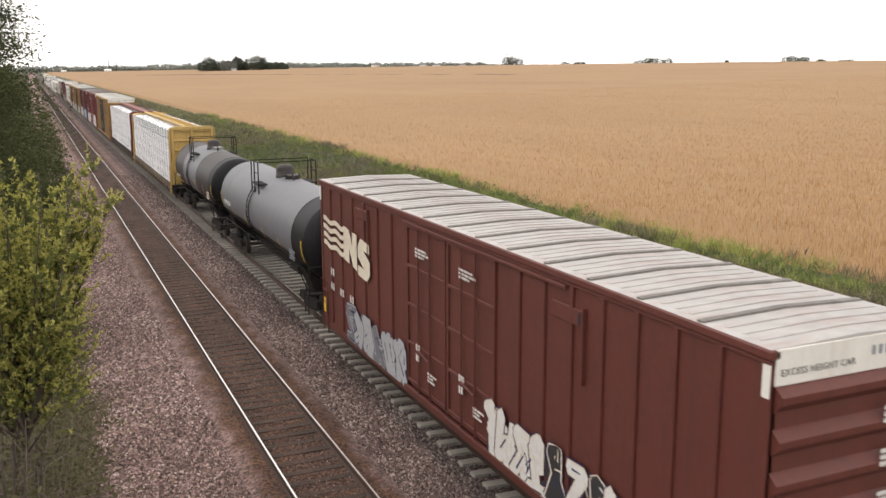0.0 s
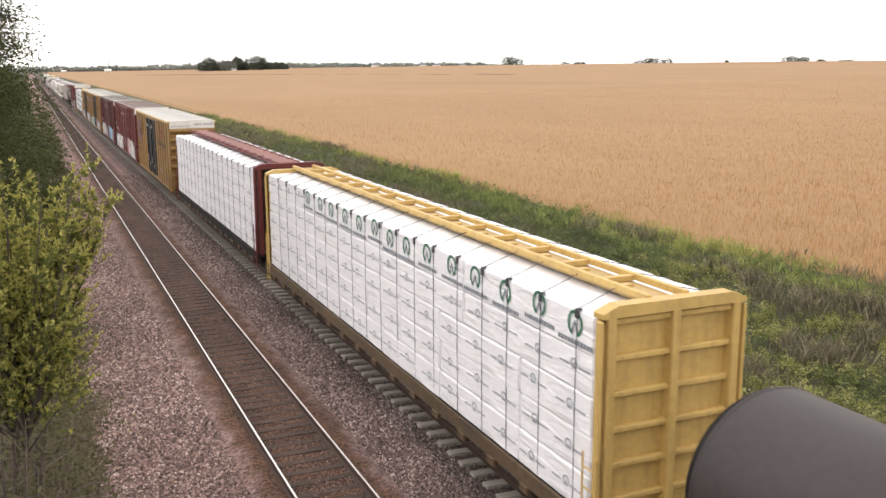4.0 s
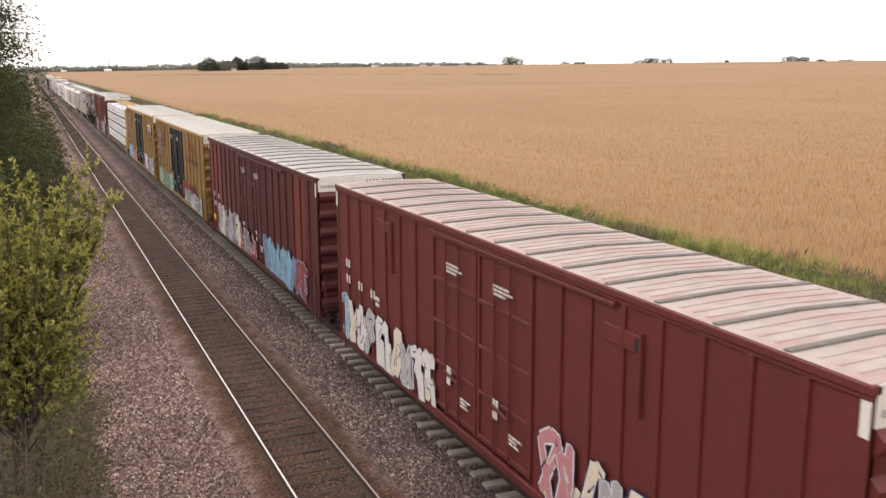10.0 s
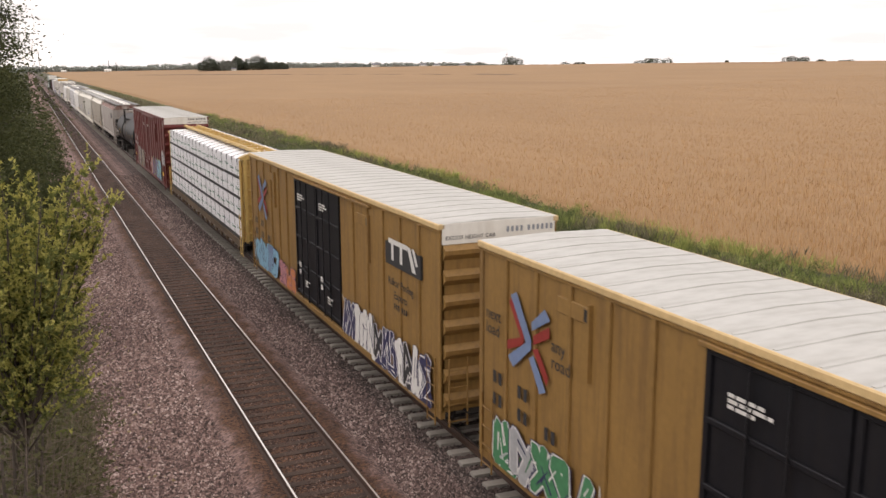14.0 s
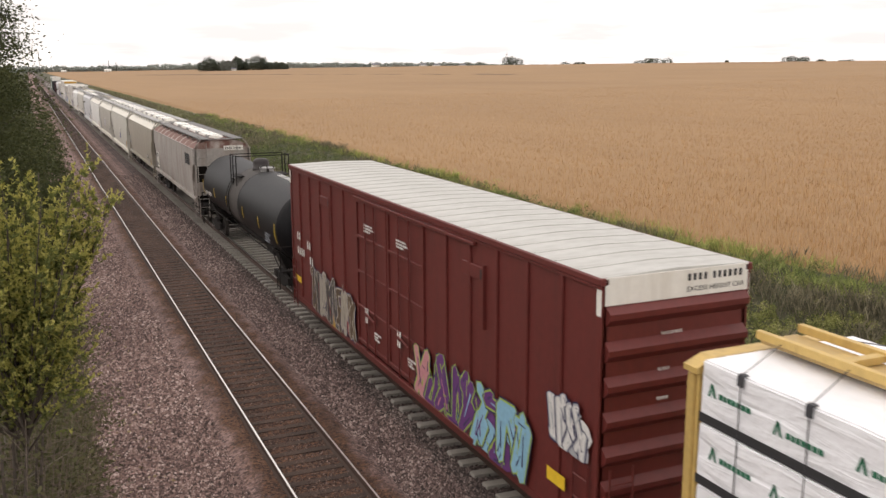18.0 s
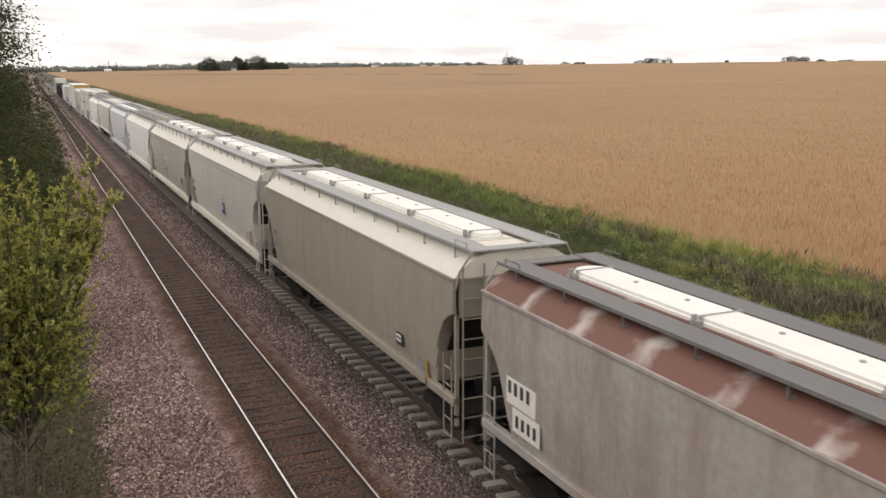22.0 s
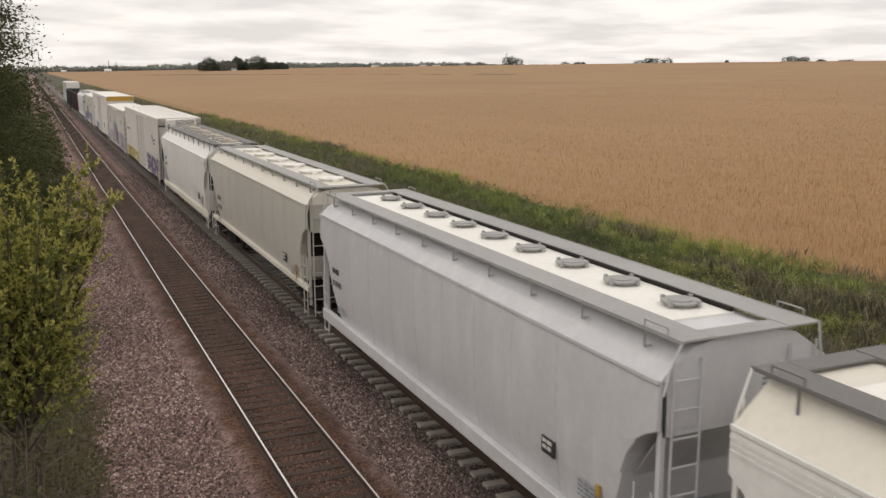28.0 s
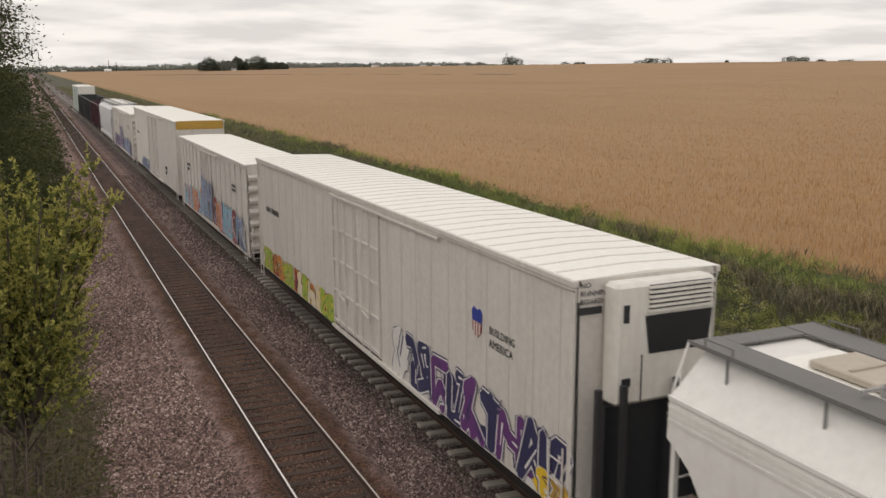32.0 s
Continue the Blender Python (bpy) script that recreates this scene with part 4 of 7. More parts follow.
    for i in range(1, 15):
        for q in ((-cw - 0.015, cw + 0.015) if chord == "plate" else (0,)):
            piece("chord_cleat" if q else "chord_rung", rung, car, Matrix.Translation((q, -h + 0.25 + (2 * h - 0.5) * i / 15, zt)))
    # wrapped lumber packs of mixed lengths, tied down every 1.2 m
    rnd = random.Random(int(s0))
    y0, y1 = -h + max(0.32, recess + 0.08), h - 0.29
    lh, tie = (z_top - deck) / layers, 1.19
    unit = (y1 - y0) / 18
    lengths = (2 * unit, 3 * unit, 4 * unit)

    def pack_mesh(length):
        bm = bmesh.new()
        bmesh.ops.create_cube(bm, size=1.0)
        bmesh.ops.scale(bm, vec=(hw - 0.16, length - 0.03, lh - 0.025), verts=bm.verts)
        bmesh.ops.bevel(bm, geom=list(bm.edges), offset=0.025, segments=2, affect="EDGES")
        bmesh.ops.subdivide_edges(bm, edges=[e_ for e_ in bm.edges if abs((e_.verts[0].co - e_.verts[1].co).y) > 1.0], cuts=int(length * 3), use_grid_fill=True)
        for v in bm.verts:
            v.co += 0.016 * noise.noise_vector(v.co * 3.1)
        return mesh_of("lumber_pack", bm, "wrap")

    def flat(bm, pts, mat=0):
        bm.faces.new([bm.verts.new((0, py, pz)) for py, pz in pts]).material_index = mat

    def ring_mark(bm, cy, cz, ro, ri, mat=0):
        k = 16
        for i in range(k):
            if i in (11, 12):
                continue
            t0, t1 = 2 * math.pi * i / k, 2 * math.pi * (i + 1) / k
            flat(bm, [(cy + q * math.cos(t), cz + q * math.sin(t)) for q, t in ((ro, t0), (ro, t1), (ri, t1), (ri, t0))], mat)

    def words(bm, y, z, w, hh, seed, mat=0):
        r_, u = random.Random(seed), 0.0
        while u < w:
            k = r_.uniform(0.6, 0.9) * hh
            flat(bm, [(y - u, z), (y - u - k, z), (y - u - k, z + hh * r_.uniform(0.75, 1.0)), (y - u, z + hh * r_.uniform(0.75, 1.0))], mat)
            u += k + hh * 0.22

    bm = bmesh.new()
    if brand == "round":
        words(bm, 0.46, -0.025, 0.30, 0.048, 3)
        ring_mark(bm, 0.0, 0.03, 0.105, 0.072)
        flat(bm, [(0.05, -0.05), (-0.05, -0.05), (0.0, 0.05)])
        words(bm, -0.14, -0.025, 0.36, 0.048, 5)
    else:
        flat(bm, [(0.30, -0.08), (0.255, -0.08), (0.325, 0.11), (0.36, 0.11)])
        flat(bm, [(0.42, -0.08), (0.375, -0.08), (0.32, 0.11), (0.355, 0.11)])
        words(bm, 0.20, -0.06, 0.58, 0.085, 6)
    logo = mesh_of("printed_mark", bm, "faint_print" if brand == "round" else "green_print")
    bm = bmesh.new()
    ring_mark(bm, 0.0, 0.09, 0.235, 0.175)
    flat(bm, [(0.12, -0.06), (0.06, -0.06), (0.0, 0.07), (-0.06, -0.06), (-0.12, -0.06), (0.0, 0.17)], 1)
    words(bm, 0.52, -0.27, 1.02, 0.10, 9, 1)
    big_logo = mesh_of("printed_mark", bm, "green_print", "grey_print")
    xs_ = -(hw - 0.16) / 2 - 0.02
    for length in lengths:
        pack_me = pack_mesh(length)
        if stripe:
            bm = bmesh.new()
            box(bm, -0.004, 0.004, -length / 2 + 0.02, length / 2 - 0.02, -lh / 2 + 0.02, -lh / 2 + 0.15)
            band_me = mesh_of("printed_band", bm, "black_mark")
        for sx in (-1, 1):
            for k in range(layers):
                r_ = random.Random(k * 7 + (3 if sx > 0 else 0) + int(s0))
                y, rest = y0, 18
                while rest:
                    n_u = min(r_.choice((4, 4, 3, 2)), rest)
                    if rest - n_u == 1:
                        n_u = 3 if n_u == 4 else n_u + 1 if n_u < 4 else 2
                    n_u = min(n_u, rest)
                    rest -= n_u
                    want = lengths[n_u - 2]
                    if want == length:
                        m = Matrix.Translation((sx * (hw / 2 + 0.045) + r_.uniform(-0.018, 0.018), y + want / 2, deck + lh * (k + 0.5))) @ pose(0, 0, 0, 0, 0, r_.uniform(-0.12, 0.12) + (180 if sx > 0 else 0))
                        pk = piece("lumber_pack", pack_me, car, m)
                        if sx < 0:
                            n_, big = max(2, round(want / 1.2)), big_print and k == layers - 1 and y < 3.5
                            for i in range(n_):
                                piece("printed_mark", big_logo if big else logo, pk, Matrix.Translation((xs_, want * ((i + 0.5) / n_ - 0.5) + r_.uniform(-0.1, 0.1), r_.uniform(-0.04, 0.08))))
                            if stripe:
                                piece("printed_band", band_me, pk, Matrix.Translation((xs_, 0, 0)))
                    else:
                        r_.uniform(0, 1), r_.uniform(0, 1)
                        if sx < 0:
                            for i in range(max(2, round(want / 1.2))):
                                r_.uniform(0, 1), r_.uniform(0, 1)
                    y += want
    bm = bmesh.new()
    bars(bm, [(-hw + 0.022, 0, deck), (-hw + 0.016, 0.012, (deck + z_top) / 2), (-hw + 0.022, 0, z_top + 0.01)], 0.009, 4)
    strap = mesh_of("strap", bm, "strap")
    bm = bmesh.new()
    box(bm, -0.03, 0.05, -0.05, 0.05, -0.01, 0.012)
    box(bm, -0.045, -0.025, -0.05, 0.05, -0.15, 0.0)
    guard = mesh_of("corner_guard", bm, "strap")
    bm = bmesh.new()
    tube(bm, (-hw + 0.04, 0, z_top + 0.012), (-0.42, 0.35, zt), 0.009, 4)
    cable = mesh_of("tie_down", bm, "strap")
    bm = bmesh.new()
    tube(bm, (hw - 0.04, 0, z_top + 0.012), (0.42, 0.35, zt), 0.009, 4)
    cable_far = mesh_of("tie_down", bm, "strap")
    for i in range(int((y1 - y0) / tie)):
        y = y0 + 0.5 + tie * i + rnd.uniform(-0.12, 0.12)
        piece("strap", strap, car, Matrix.Translation((0, y, 0)))
        piece("corner_guard", guard, car, Matrix.Translation((-hw + 0.05, y, z_top + 0.005)))
        piece("tie_down", cable, car, Matrix.Translation((0, y, 0)))
        piece("tie_down", cable_far, car, Matrix.Translation((0, y, 0)))
    return car, h


HOP_SIDE = [(-0.62, 1.0), (-1.39, 1.02), (-1.43, 1.25), (-1.50, 1.75), (-1.545, 2.3), (-1.565, 2.9), (-1.565, 3.4), (-1.55, 3.8), (-1.53, 4.02)]


def hopper(label, s0, s1, paint, roof, hatch="trough", ze=4.05, zt=4.56, bead=0, rust_roof=False, seams=9, walk_at=(0.62, 1.14), name="covered_hopper", sill=(0.82, 1.14), board="walk_steel"):
    car, h = new_car(name, label, s0, s1, "hopper car", 1.75)
    k = ze / 4.02
    half = [(x, max(z * k, sill[1] - 0.1)) for x, z in HOP_SIDE]

    def ring(y, low, inset=0.0):
        pts = []
        for x, z in half:
            z2 = max(z, low + 0.02 * z)
            pts.append((x * (1 - inset), y, z2))
        return pts + [(-x, y, z) for x, y, z in reversed(pts)]
    ys = [(-h + 0.0, 3.25), (-h + 0.25, 3.12), (-h + 0.5, 2.95), (-h + 0.72, 2.65), (-h + 0.88, 2.25), (-h + 1.0, 1.8), (-h + 1.12, 1.4), (-h + 1.3, 1.12), (-h + 1.6, 0.0)]
    rings = [ring(y, low) for y, low in ys] + [ring(-y, low) for y, low in reversed(ys)]
    bm = bmesh.new()
    ring_skin(bm, rings, smooth=False)
    body = part("body", bm, paint, car)
    # roof slopes up to the hatch line
    hw = 1.53
    bm = bmesh.new()
    prism(bm, [(-hw, ze - 0.0), (-1.30, ze + 0.22), (-0.95, zt - 0.07), (-0.55, zt), (0.55, zt), (0.95, zt - 0.07), (1.30, ze + 0.22), (hw, ze)], -h, h)
    part("roof", bm, roof, car)
    for sx in (-1, 1):
        boxed("eave_bead", (min(sx * hw, sx * (hw + 0.05)), max(sx * hw, sx * (hw + 0.05)), -h, h, ze - 0.05, ze + 0.03), paint, car, bevel=0.012)
        for b in range(bead):
            boxed("side_bead", (min(sx * (hw + 0.02), sx * (hw + 0.05)), max(sx * (hw + 0.02), sx * (hw + 0.05)), -h + 0.02, h - 0.02, ze - 0.17 - b * 0.09, ze - 0.13 - b * 0.09), paint, car)
        boxed("side_sill", (min(sx * 1.40, sx * 1.56), max(sx * 1.40, sx * 1.56), -h, h, *sill), "hop_cream" if paint in ("hop_beige", "hop_white", "hop_pale") else paint, car, bevel=0.02)
        for i in range(1, seams):
            y = -h + 1.2 + (2 * h - 2.4) * i / seams
            bm = bmesh.new()
            side = [(sx * -x, z) for x, z in half[1:]]
            for (xa, za), (xb, zb) in zip(side, side[1:]):
                v = [bm.verts.new(p) for p in ((xa + sx * 0.001, y - 0.02, za), (xb + sx * 0.001, y - 0.02, zb), (xb + sx * 0.012, y, zb), (xa + sx * 0.012, y, za),
                                               (xb + sx * 0.001, y + 0.02, zb), (xa + sx * 0.001, y + 0.02, za))]
                bm.faces.new((v[0], v[1], v[2], v[3]))
                bm.faces.new((v[3], v[2], v[4], v[5]))
            part("weld_seam", bm, "hop_seam" if seams > 10 else paint, body)
    # discharge bays below
    nb = 4 if hatch in ("trough", "tan", "slab") else 3
    bm = bmesh.new()
    yb = (2 * h - 5.0) / nb
    ring_skin(bm, [[(x, y, z) for x, y in ((-1.2, -yb / 2 + 0.1), (1.2, -yb / 2 + 0.1), (1.2, yb / 2 - 0.1), (-1.2, yb / 2 - 0.1))] for z in (1.15,)] +
              [[(x, y, 0.42) for x, y in ((-0.5, -0.45), (0.5, -0.45), (0.5, 0.45), (-0.5, 0.45))]])
    bay = mesh_of("discharge_bay", bm, "under" if sill[0] > 1 else paint)
    for i in range(nb):
        piece("discharge_bay", bay, car, Matrix.Translation((0, -h + 2.5 + yb * (i + 0.5), 0)))
    # hatches
    if hatch == "trough":
        n = 4
        seg = (2 * h - 3.2) / n
        bm = bmesh.new()
        pts = [(-0.40, -seg / 2 + 0.015), (0.40, -seg / 2 + 0.015), (0.40, seg / 2 - 0.015), (-0.40, seg / 2 - 0.015)]
        ring_skin(bm, [[(x * k, y, z) for x, y in pts] for k, z in ((1.0, 0.0), (1.0, 0.09), (0.90, 0.10), (0.90, 0.15), (0.74, 0.17))])
        cover = mesh_of("hatch_cover", bm, "roof_white")
        bm = bmesh.new()
        arc = [(0.40 * math.cos(t), 0.46 * math.sin(t)) for t in [math.pi * i / 10 for i in range(11)]]
        ring_skin(bm, [[(x * k, y * k, z) for x, y in arc] for k, z in ((1.0, 0.0), (1.0, 0.09), (0.90, 0.10), (0.90, 0.15), (0.74, 0.17))])
        cap = mesh_of("hatch_end", bm, "roof_white")
        bm = bmesh.new()
        box(bm, -0.42, 0.42, -0.022, 0.022, 0.13, 0.19)
        box(bm, -0.52, -0.40, -0.09, 0.09, 0.0, 0.13)
        box(bm, -0.56, -0.46, -0.025, 0.025, 0.06, 0.22)
        clamp = mesh_of("hatch_clamp", bm, "walk_steel", bevel=0.01)
        bm = bmesh.new()
        tube(bm, (0, 0, 0.14), (0, 0, 0.19), 0.045, 8)
        knob = mesh_of("vent", bm, "walk_steel")
        for i in range(n):
            y = -h + 1.6 + seg * (i + 0.5)
            hc = piece("hatch_cover", cover, car, Matrix.Translation((0, y, zt)))
            for q in (-0.25, 0.15):
                piece("vent", knob, hc, Matrix.Translation((0.05, q * seg, 0)))
            piece("hatch_clamp", clamp, car, Matrix.Translation((0, y - seg / 2, zt)))
        piece("hatch_clamp", clamp, car, Matrix.Translation((0, h - 1.6, zt)))
        piece("hatch_end", cap, car, Matrix.Translation((0, h - 1.63, zt)))
        piece("hatch_end", cap, car, Matrix.Translation((0, -h + 1.63, zt)) @ pose(0, 0, 0, 0, 0, 180))
        boxed("hatch_coaming", (-0.48, 0.48, -h + 1.2, h - 1.2, zt - 0.02, zt + 0.035), "walk_dark" if rust_roof else roof, car)
    elif hatch == "round":
        bm = bmesh.new()
        tube(bm, (0, 0, 0), (0, 0, 0.07), 0.40, 24)
        tube(bm, (0, 0, 0.07), (0, 0, 0.11), 0.46, 24)
        tube(bm, (0, 0, 0.11), (0, 0, 0.13), 0.14, 10)
        for q in (-0.53, 0.53):
            box(bm, -0.09, 0.09, q - 0.06, q + 0.06, 0.0, 0.10)
        cover = mesh_of("hatch_cover", bm, "roof_white")
        for i in range(6):
            piece("hatch_cover", cover, car, Matrix.Translation((0, -h + 2.2 + (2 * h - 4.4) * i / 5, zt)))
    elif hatch == "small":
        boxed("roof_deck", (-0.62, 0.62, -h + 1.0, h - 0.7, zt, zt + 0.03), "roof_white", car)
        bm = bmesh.new()
        tube(bm, (0, 0, 0.0), (0, 0, 0.06), 0.26, 16)
        tube(bm, (0, 0, 0.06), (0, 0, 0.085), 0.33, 16)
        tube(bm, (0, 0, 0.085), (0, 0, 0.10), 0.20, 12)
        for q in range(4):
            t = math.pi * q / 2 + 0.4
            box(bm, 0.33 * math.cos(t) - 0.03, 0.33 * math.cos(t) + 0.03, 0.33 * math.sin(t) - 0.03, 0.33 * math.sin(t) + 0.03, 0.02, 0.12)
        cover = mesh_of("hatch_cover", bm, "walk_steel")
        for i in range(9):
            piece("hatch_cover", cover, car, Matrix.Translation((0.12, -h + 1.7 + (2 * h - 3.4) * i / 8, zt + 0.03)))
        boxed("grip_bar", (0.56, 0.62, -h + 1.0, h - 0.7, zt + 0.03, zt + 0.1), "under", car)
    elif hatch in ("tan", "slab"):
        n = 11 if hatch == "tan" else 12
        seg = (2 * h - 2.6) / n
        bm = bmesh.new()
        box(bm, -0.42, 0.42, -seg / 2 + 0.05, seg / 2 - 0.05, 0.02, 0.12)
        box(bm, -0.34, 0.34, -0.03, 0.03, 0.12, 0.145)
        cover = mesh_of("hatch_cover", bm, "tan_hatch", bevel=0.02)
        bm = bmesh.new()
        box(bm, -0.05, 0.05, -0.05, 0.05, 0.0, 0.16)
        box(bm, -0.42, 0.36, -0.02, 0.02, 0.12, 0.16)
        clamp = mesh_of("hatch_clamp", bm, "walk_steel")
        boxed("roof_deck", (-0.56, 0.56, -h + 0.9, h - 0.9, zt, zt + 0.025), "roof_white", car)
        for i in range(n):
            y = -h + 1.3 + seg * (i + 0.5)
            if hatch == "slab" or i % 3 != 2:
                piece("hatch_cover", cover, car, Matrix.Translation((0, y, zt + 0.02)))
            piece("hatch_clamp", clamp, car, Matrix.Translation((-0.42, y - seg / 2, zt + 0.02)))
    # running boards on brackets, both sides and across the ends
    wa, wb = walk_at
    zw = zt + 0.06
    for sx in (-1, 1):
        boxed("running_board", (min(sx * wa, sx * wb), max(sx * wa, sx * wb), -h - 0.12, h + 0.12, zw - 0.01, zw + 0.02), board, car)
        bm = bmesh.new()
        box(bm, min(sx * wb, sx * (wb + 0.02)), max(sx * wb, sx * (wb + 0.02)), -h - 0.15, h + 0.15, zw - 0.03, zw + 0.03)
        part("board_edge", bm, board, car)
        bm = bmesh.new()
        bars(bm, [(sx * (wb - 0.3), 0, zw - 0.02), (sx * (wb + 0.03), 0, zw - 0.02), (sx * (wb + 0.03), 0, ze + 0.30), (sx * (wb - 0.06), -0.05, ze + 0.33)], 0.021, 5)
        br = mesh_of("board_bracket", bm, board)
        for i in range(10):
            piece("board_bracket", br, car, Matrix.Translation((0, -h + 0.7 + (2 * h - 1.4) * i / 9, 0)))
    for e in (-1, 1):
        y = e * h
        boxed("end_board", (-wa + 0.02, wa - 0.02, min(y + e * 0.12, y - e * 0.28), max(y + e * 0.12, y - e * 0.28), zw - 0.015, zw + 0.015), board, car)
        # slope sheet and end cage
        bm = bmesh.new()
        v = [bm.verts.new(p) for p in ((-1.4, y - e * 0.06, 3.22), (1.4, y - e * 0.06, 3.22), (1.15, y - e * 1.75, 1.15), (-1.15, y - e * 1.75, 1.15))]
        v2 = [bm.verts.new(q.co + Vector((0, -e * 0.05, -0.04))) for q in v]
        bm.faces.new(v)
        bm.faces.new(v2[::-1])
        for i in range(4):
            bm.faces.new((v[i], v[(i + 1) % 4], v2[(i + 1) % 4], v2[i]))
        part("slope_sheet", bm, paint if paint == "hop_grey" else "under", car)
        boxed("end_deck", (-1.5, 1.5, min(y, y - e * 1.7), max(y, y - e * 1.7), 0.94, 1.0), "under", car)
        for sx in (-1, 1):
            boxed("end_post", (min(sx * 1.48, sx * 1.40), max(sx * 1.48, sx * 1.40), min(y, y - e * 0.09), max(y, y - e * 0.09), 0.75, ze - 0.02), paint, car)
            ladder(car, sx * 1.08, y + e * 0.05, 0.35, ze + 0.3, 0.5, "x", paint, 9)
            ladder(car, sx * 1.53, y - e * 0.32, 0.35, 2.3, 0.42, "y", paint, 5)
        boxed("brake_gear", (-0.5, 0.25, min(y - e * 0.6, y - e * 1.2), max(y - e * 0.6, y - e * 1.2), 1.02, 1.4), "under", car, bevel=0.05)
        for sx in (-1, 1):
            bm = bmesh.new()
            bars(bm, [(sx * wb, y + e * 0.13, zw), (sx * 1.42, y + e * 0.05, ze + 0.15), (sx * 1.5, y + e * 0.05, ze - 0.2)], 0.022, 6)
            part("corner_handrail", bm, paint, car)
            bm = bmesh.new()
            bars(bm, [(sx * wb, y - e * 0.75, zw), (sx * wb, y - e * 0.75, zw + 0.13), (sx * wb, y - e * 0.2, zw + 0.13), (sx * wb, y - e * 0.2, zw)], 0.014, 5)
            part("grab_iron", bm, board, car)
        boxed("end_crossbar", (-1.45, 1.45, min(y, y - e * 0.08), max(y, y - e * 0.08), 3.18, 3.28), paint, car)
    return car, h
# ---- the train, from its head end
b, h = boxcar("brown-red steel boxcar with cream painted device and silver graffiti", 8.1, 27.15, "brown_red", "roof_grey", "brown_red",
              door=(2.4, -2.3), panels=14, post=0.95)
B_HORSE = (b, h)
b, h, zc, r = tank("grey tank car with black ends and a railed top platform", 28.9, 44.4, 1.45, 2.6, "tank_black", [(-5.7, "tank_grey"), (5.6, "tank_grey")], "tank_black", 0.8, belly_shade="tank_black", tapes=((-7.0, -5, 25), (-3.5, 14, 32), (-0.9, 14, 32), (2.2, 14, 32), (4.9, 14, 32), (7.1, -5, 25)))
b, h, zc, r = tank("dark tank car with grey middle band and top platform", 46.2, 59.5, 1.42, 2.5, "tank_black", [(-5.3, "tank_dark"), (-1.6, "tank_grey"), (3.0, "tank_dark")], "tank_black", 0.8,
                   tapes=((2.8, 6, 22), (1.4, 6, 22), (-0.9, 6, 22), (-3.5, 6, 22), (-6.1, -5, 22)))
centrebeam("yellow centrebeam flatcar loaded with white-wrapped lumber packs", 61.0, 83.85, "yellow_beam", 5, 4.5, "round", False, "ladder", big_print=True)
centrebeam("maroon centrebeam flatcar loaded with white-wrapped lumber packs", 85.67, 107.76, "maroon", 5, 4.42, "round", False, "plate", recess=0.5, far_top=-0.06, sill_paint="under")
B_ANY = boxcar("yellow boxcar with black doors and red and blue cross", 110.13, 129.1, "yellow", "roof", "yellow_pale", door_paint="black_door", panels=26, seam="roof")
B_NS2 = boxcar("red-brown steel boxcar with a stained roof and white sprayed lettering", 131.05, 149.9, "maroon", "roof_pink", "maroon", ze=5.12, door=(2.4, -2.2), seam="roof_seam", post=0.95)
B_NOKL = boxcar("dark maroon steel boxcar with brighter paint patches and sprayed lettering", 152.0, 170.8, "dark_maroon", "roof", "dark_maroon", door=(2.35, -2.6), post=1.0)
B_TTX = boxcar("weathered yellow boxcar with black doors and green graffiti", 172.6, 191.4, "yellow", "roof", "yellow_pale", door_paint="black_door", panels=26, seam="roof")
B_TTX2 = boxcar("yellow boxcar with black doors and black name panel", 193.4, 212.4, "yellow", "roof", "yellow_pale", door_paint="black_door", panels=26, seam="roof")
centrebeam("yellow centrebeam flatcar loaded with green-printed white lumber packs", 214.5, 236.7, "yellow_beam", 4, 4.57, "peak", True, "ladder_wood", far_top=-0.06)
B_COER = boxcar("red steel boxcar with a pale roof and bright sprayed lettering", 238.7, 257.7, "red", "roof", "red", ze=5.2, door=(2.5, -2.35), end_top=4.75, panels=26, seam="roof")
b, h, zc, r = tank("black tank car with yellow reflective strips and a sooty middle", 259.7, 276.4, 1.42, 2.5, "tank_black", [(-0.9, "tank_soot"), (1.1, "tank_black")], "tank_black", 0.75,
                   tapes=((7.8, -8, 22), (4.7, -4, 16), (1.7, -4, 16), (-1.9, -4, 16), (-4.9, -4, 16), (-7.6, -8, 24)))
H_GATX = hopper("rust-streaked grey covered hopper with a long white hatch", 277.9, 295.0, "hop_rust", "rust", "trough", ze=4.12, seams=6, sill=(1.3, 1.5), board="walk_dark")
H_TILX = hopper("beige covered hopper with ribbed seams and long white hatches", 296.4, 313.4, "hop_dun", "hop_cream", "trough", ze=4.05, seams=12, sill=(1.22, 1.42))
H_DJTX = hopper("beige covered hopper with a white and blue placard and hatches", 315.0, 331.7, "hop_pale", "hop_cream", "trough", ze=4.05, bead=2)
H_BLUE = hopper("beige covered hopper with a blue and white diamond placard", 333.0, 349.5, "hop_beige", "hop_cream", "trough", ze=3.88, bead=3)
H_FML1 = hopper("cream covered hopper with stained roof and flat hatches", 350.6, 367.5, "hop_white", "hop_cream", "slab", ze=3.95, bead=3, board="walk_dark")
H_ACFX = hopper("plain grey covered hopper with a row of small hatches", 369.0, 385.8, "hop_grey", "hop_grey", "small", ze=4.04, sill=(0.76, 1.1), walk_at=(0.70, 1.28))
H_TNOX = hopper("beige covered hopper with six round white hatches", 387.5, 404.5, "hop_pale", "hop_cream", "round", ze=4.08, sill=(1.2, 1.38))
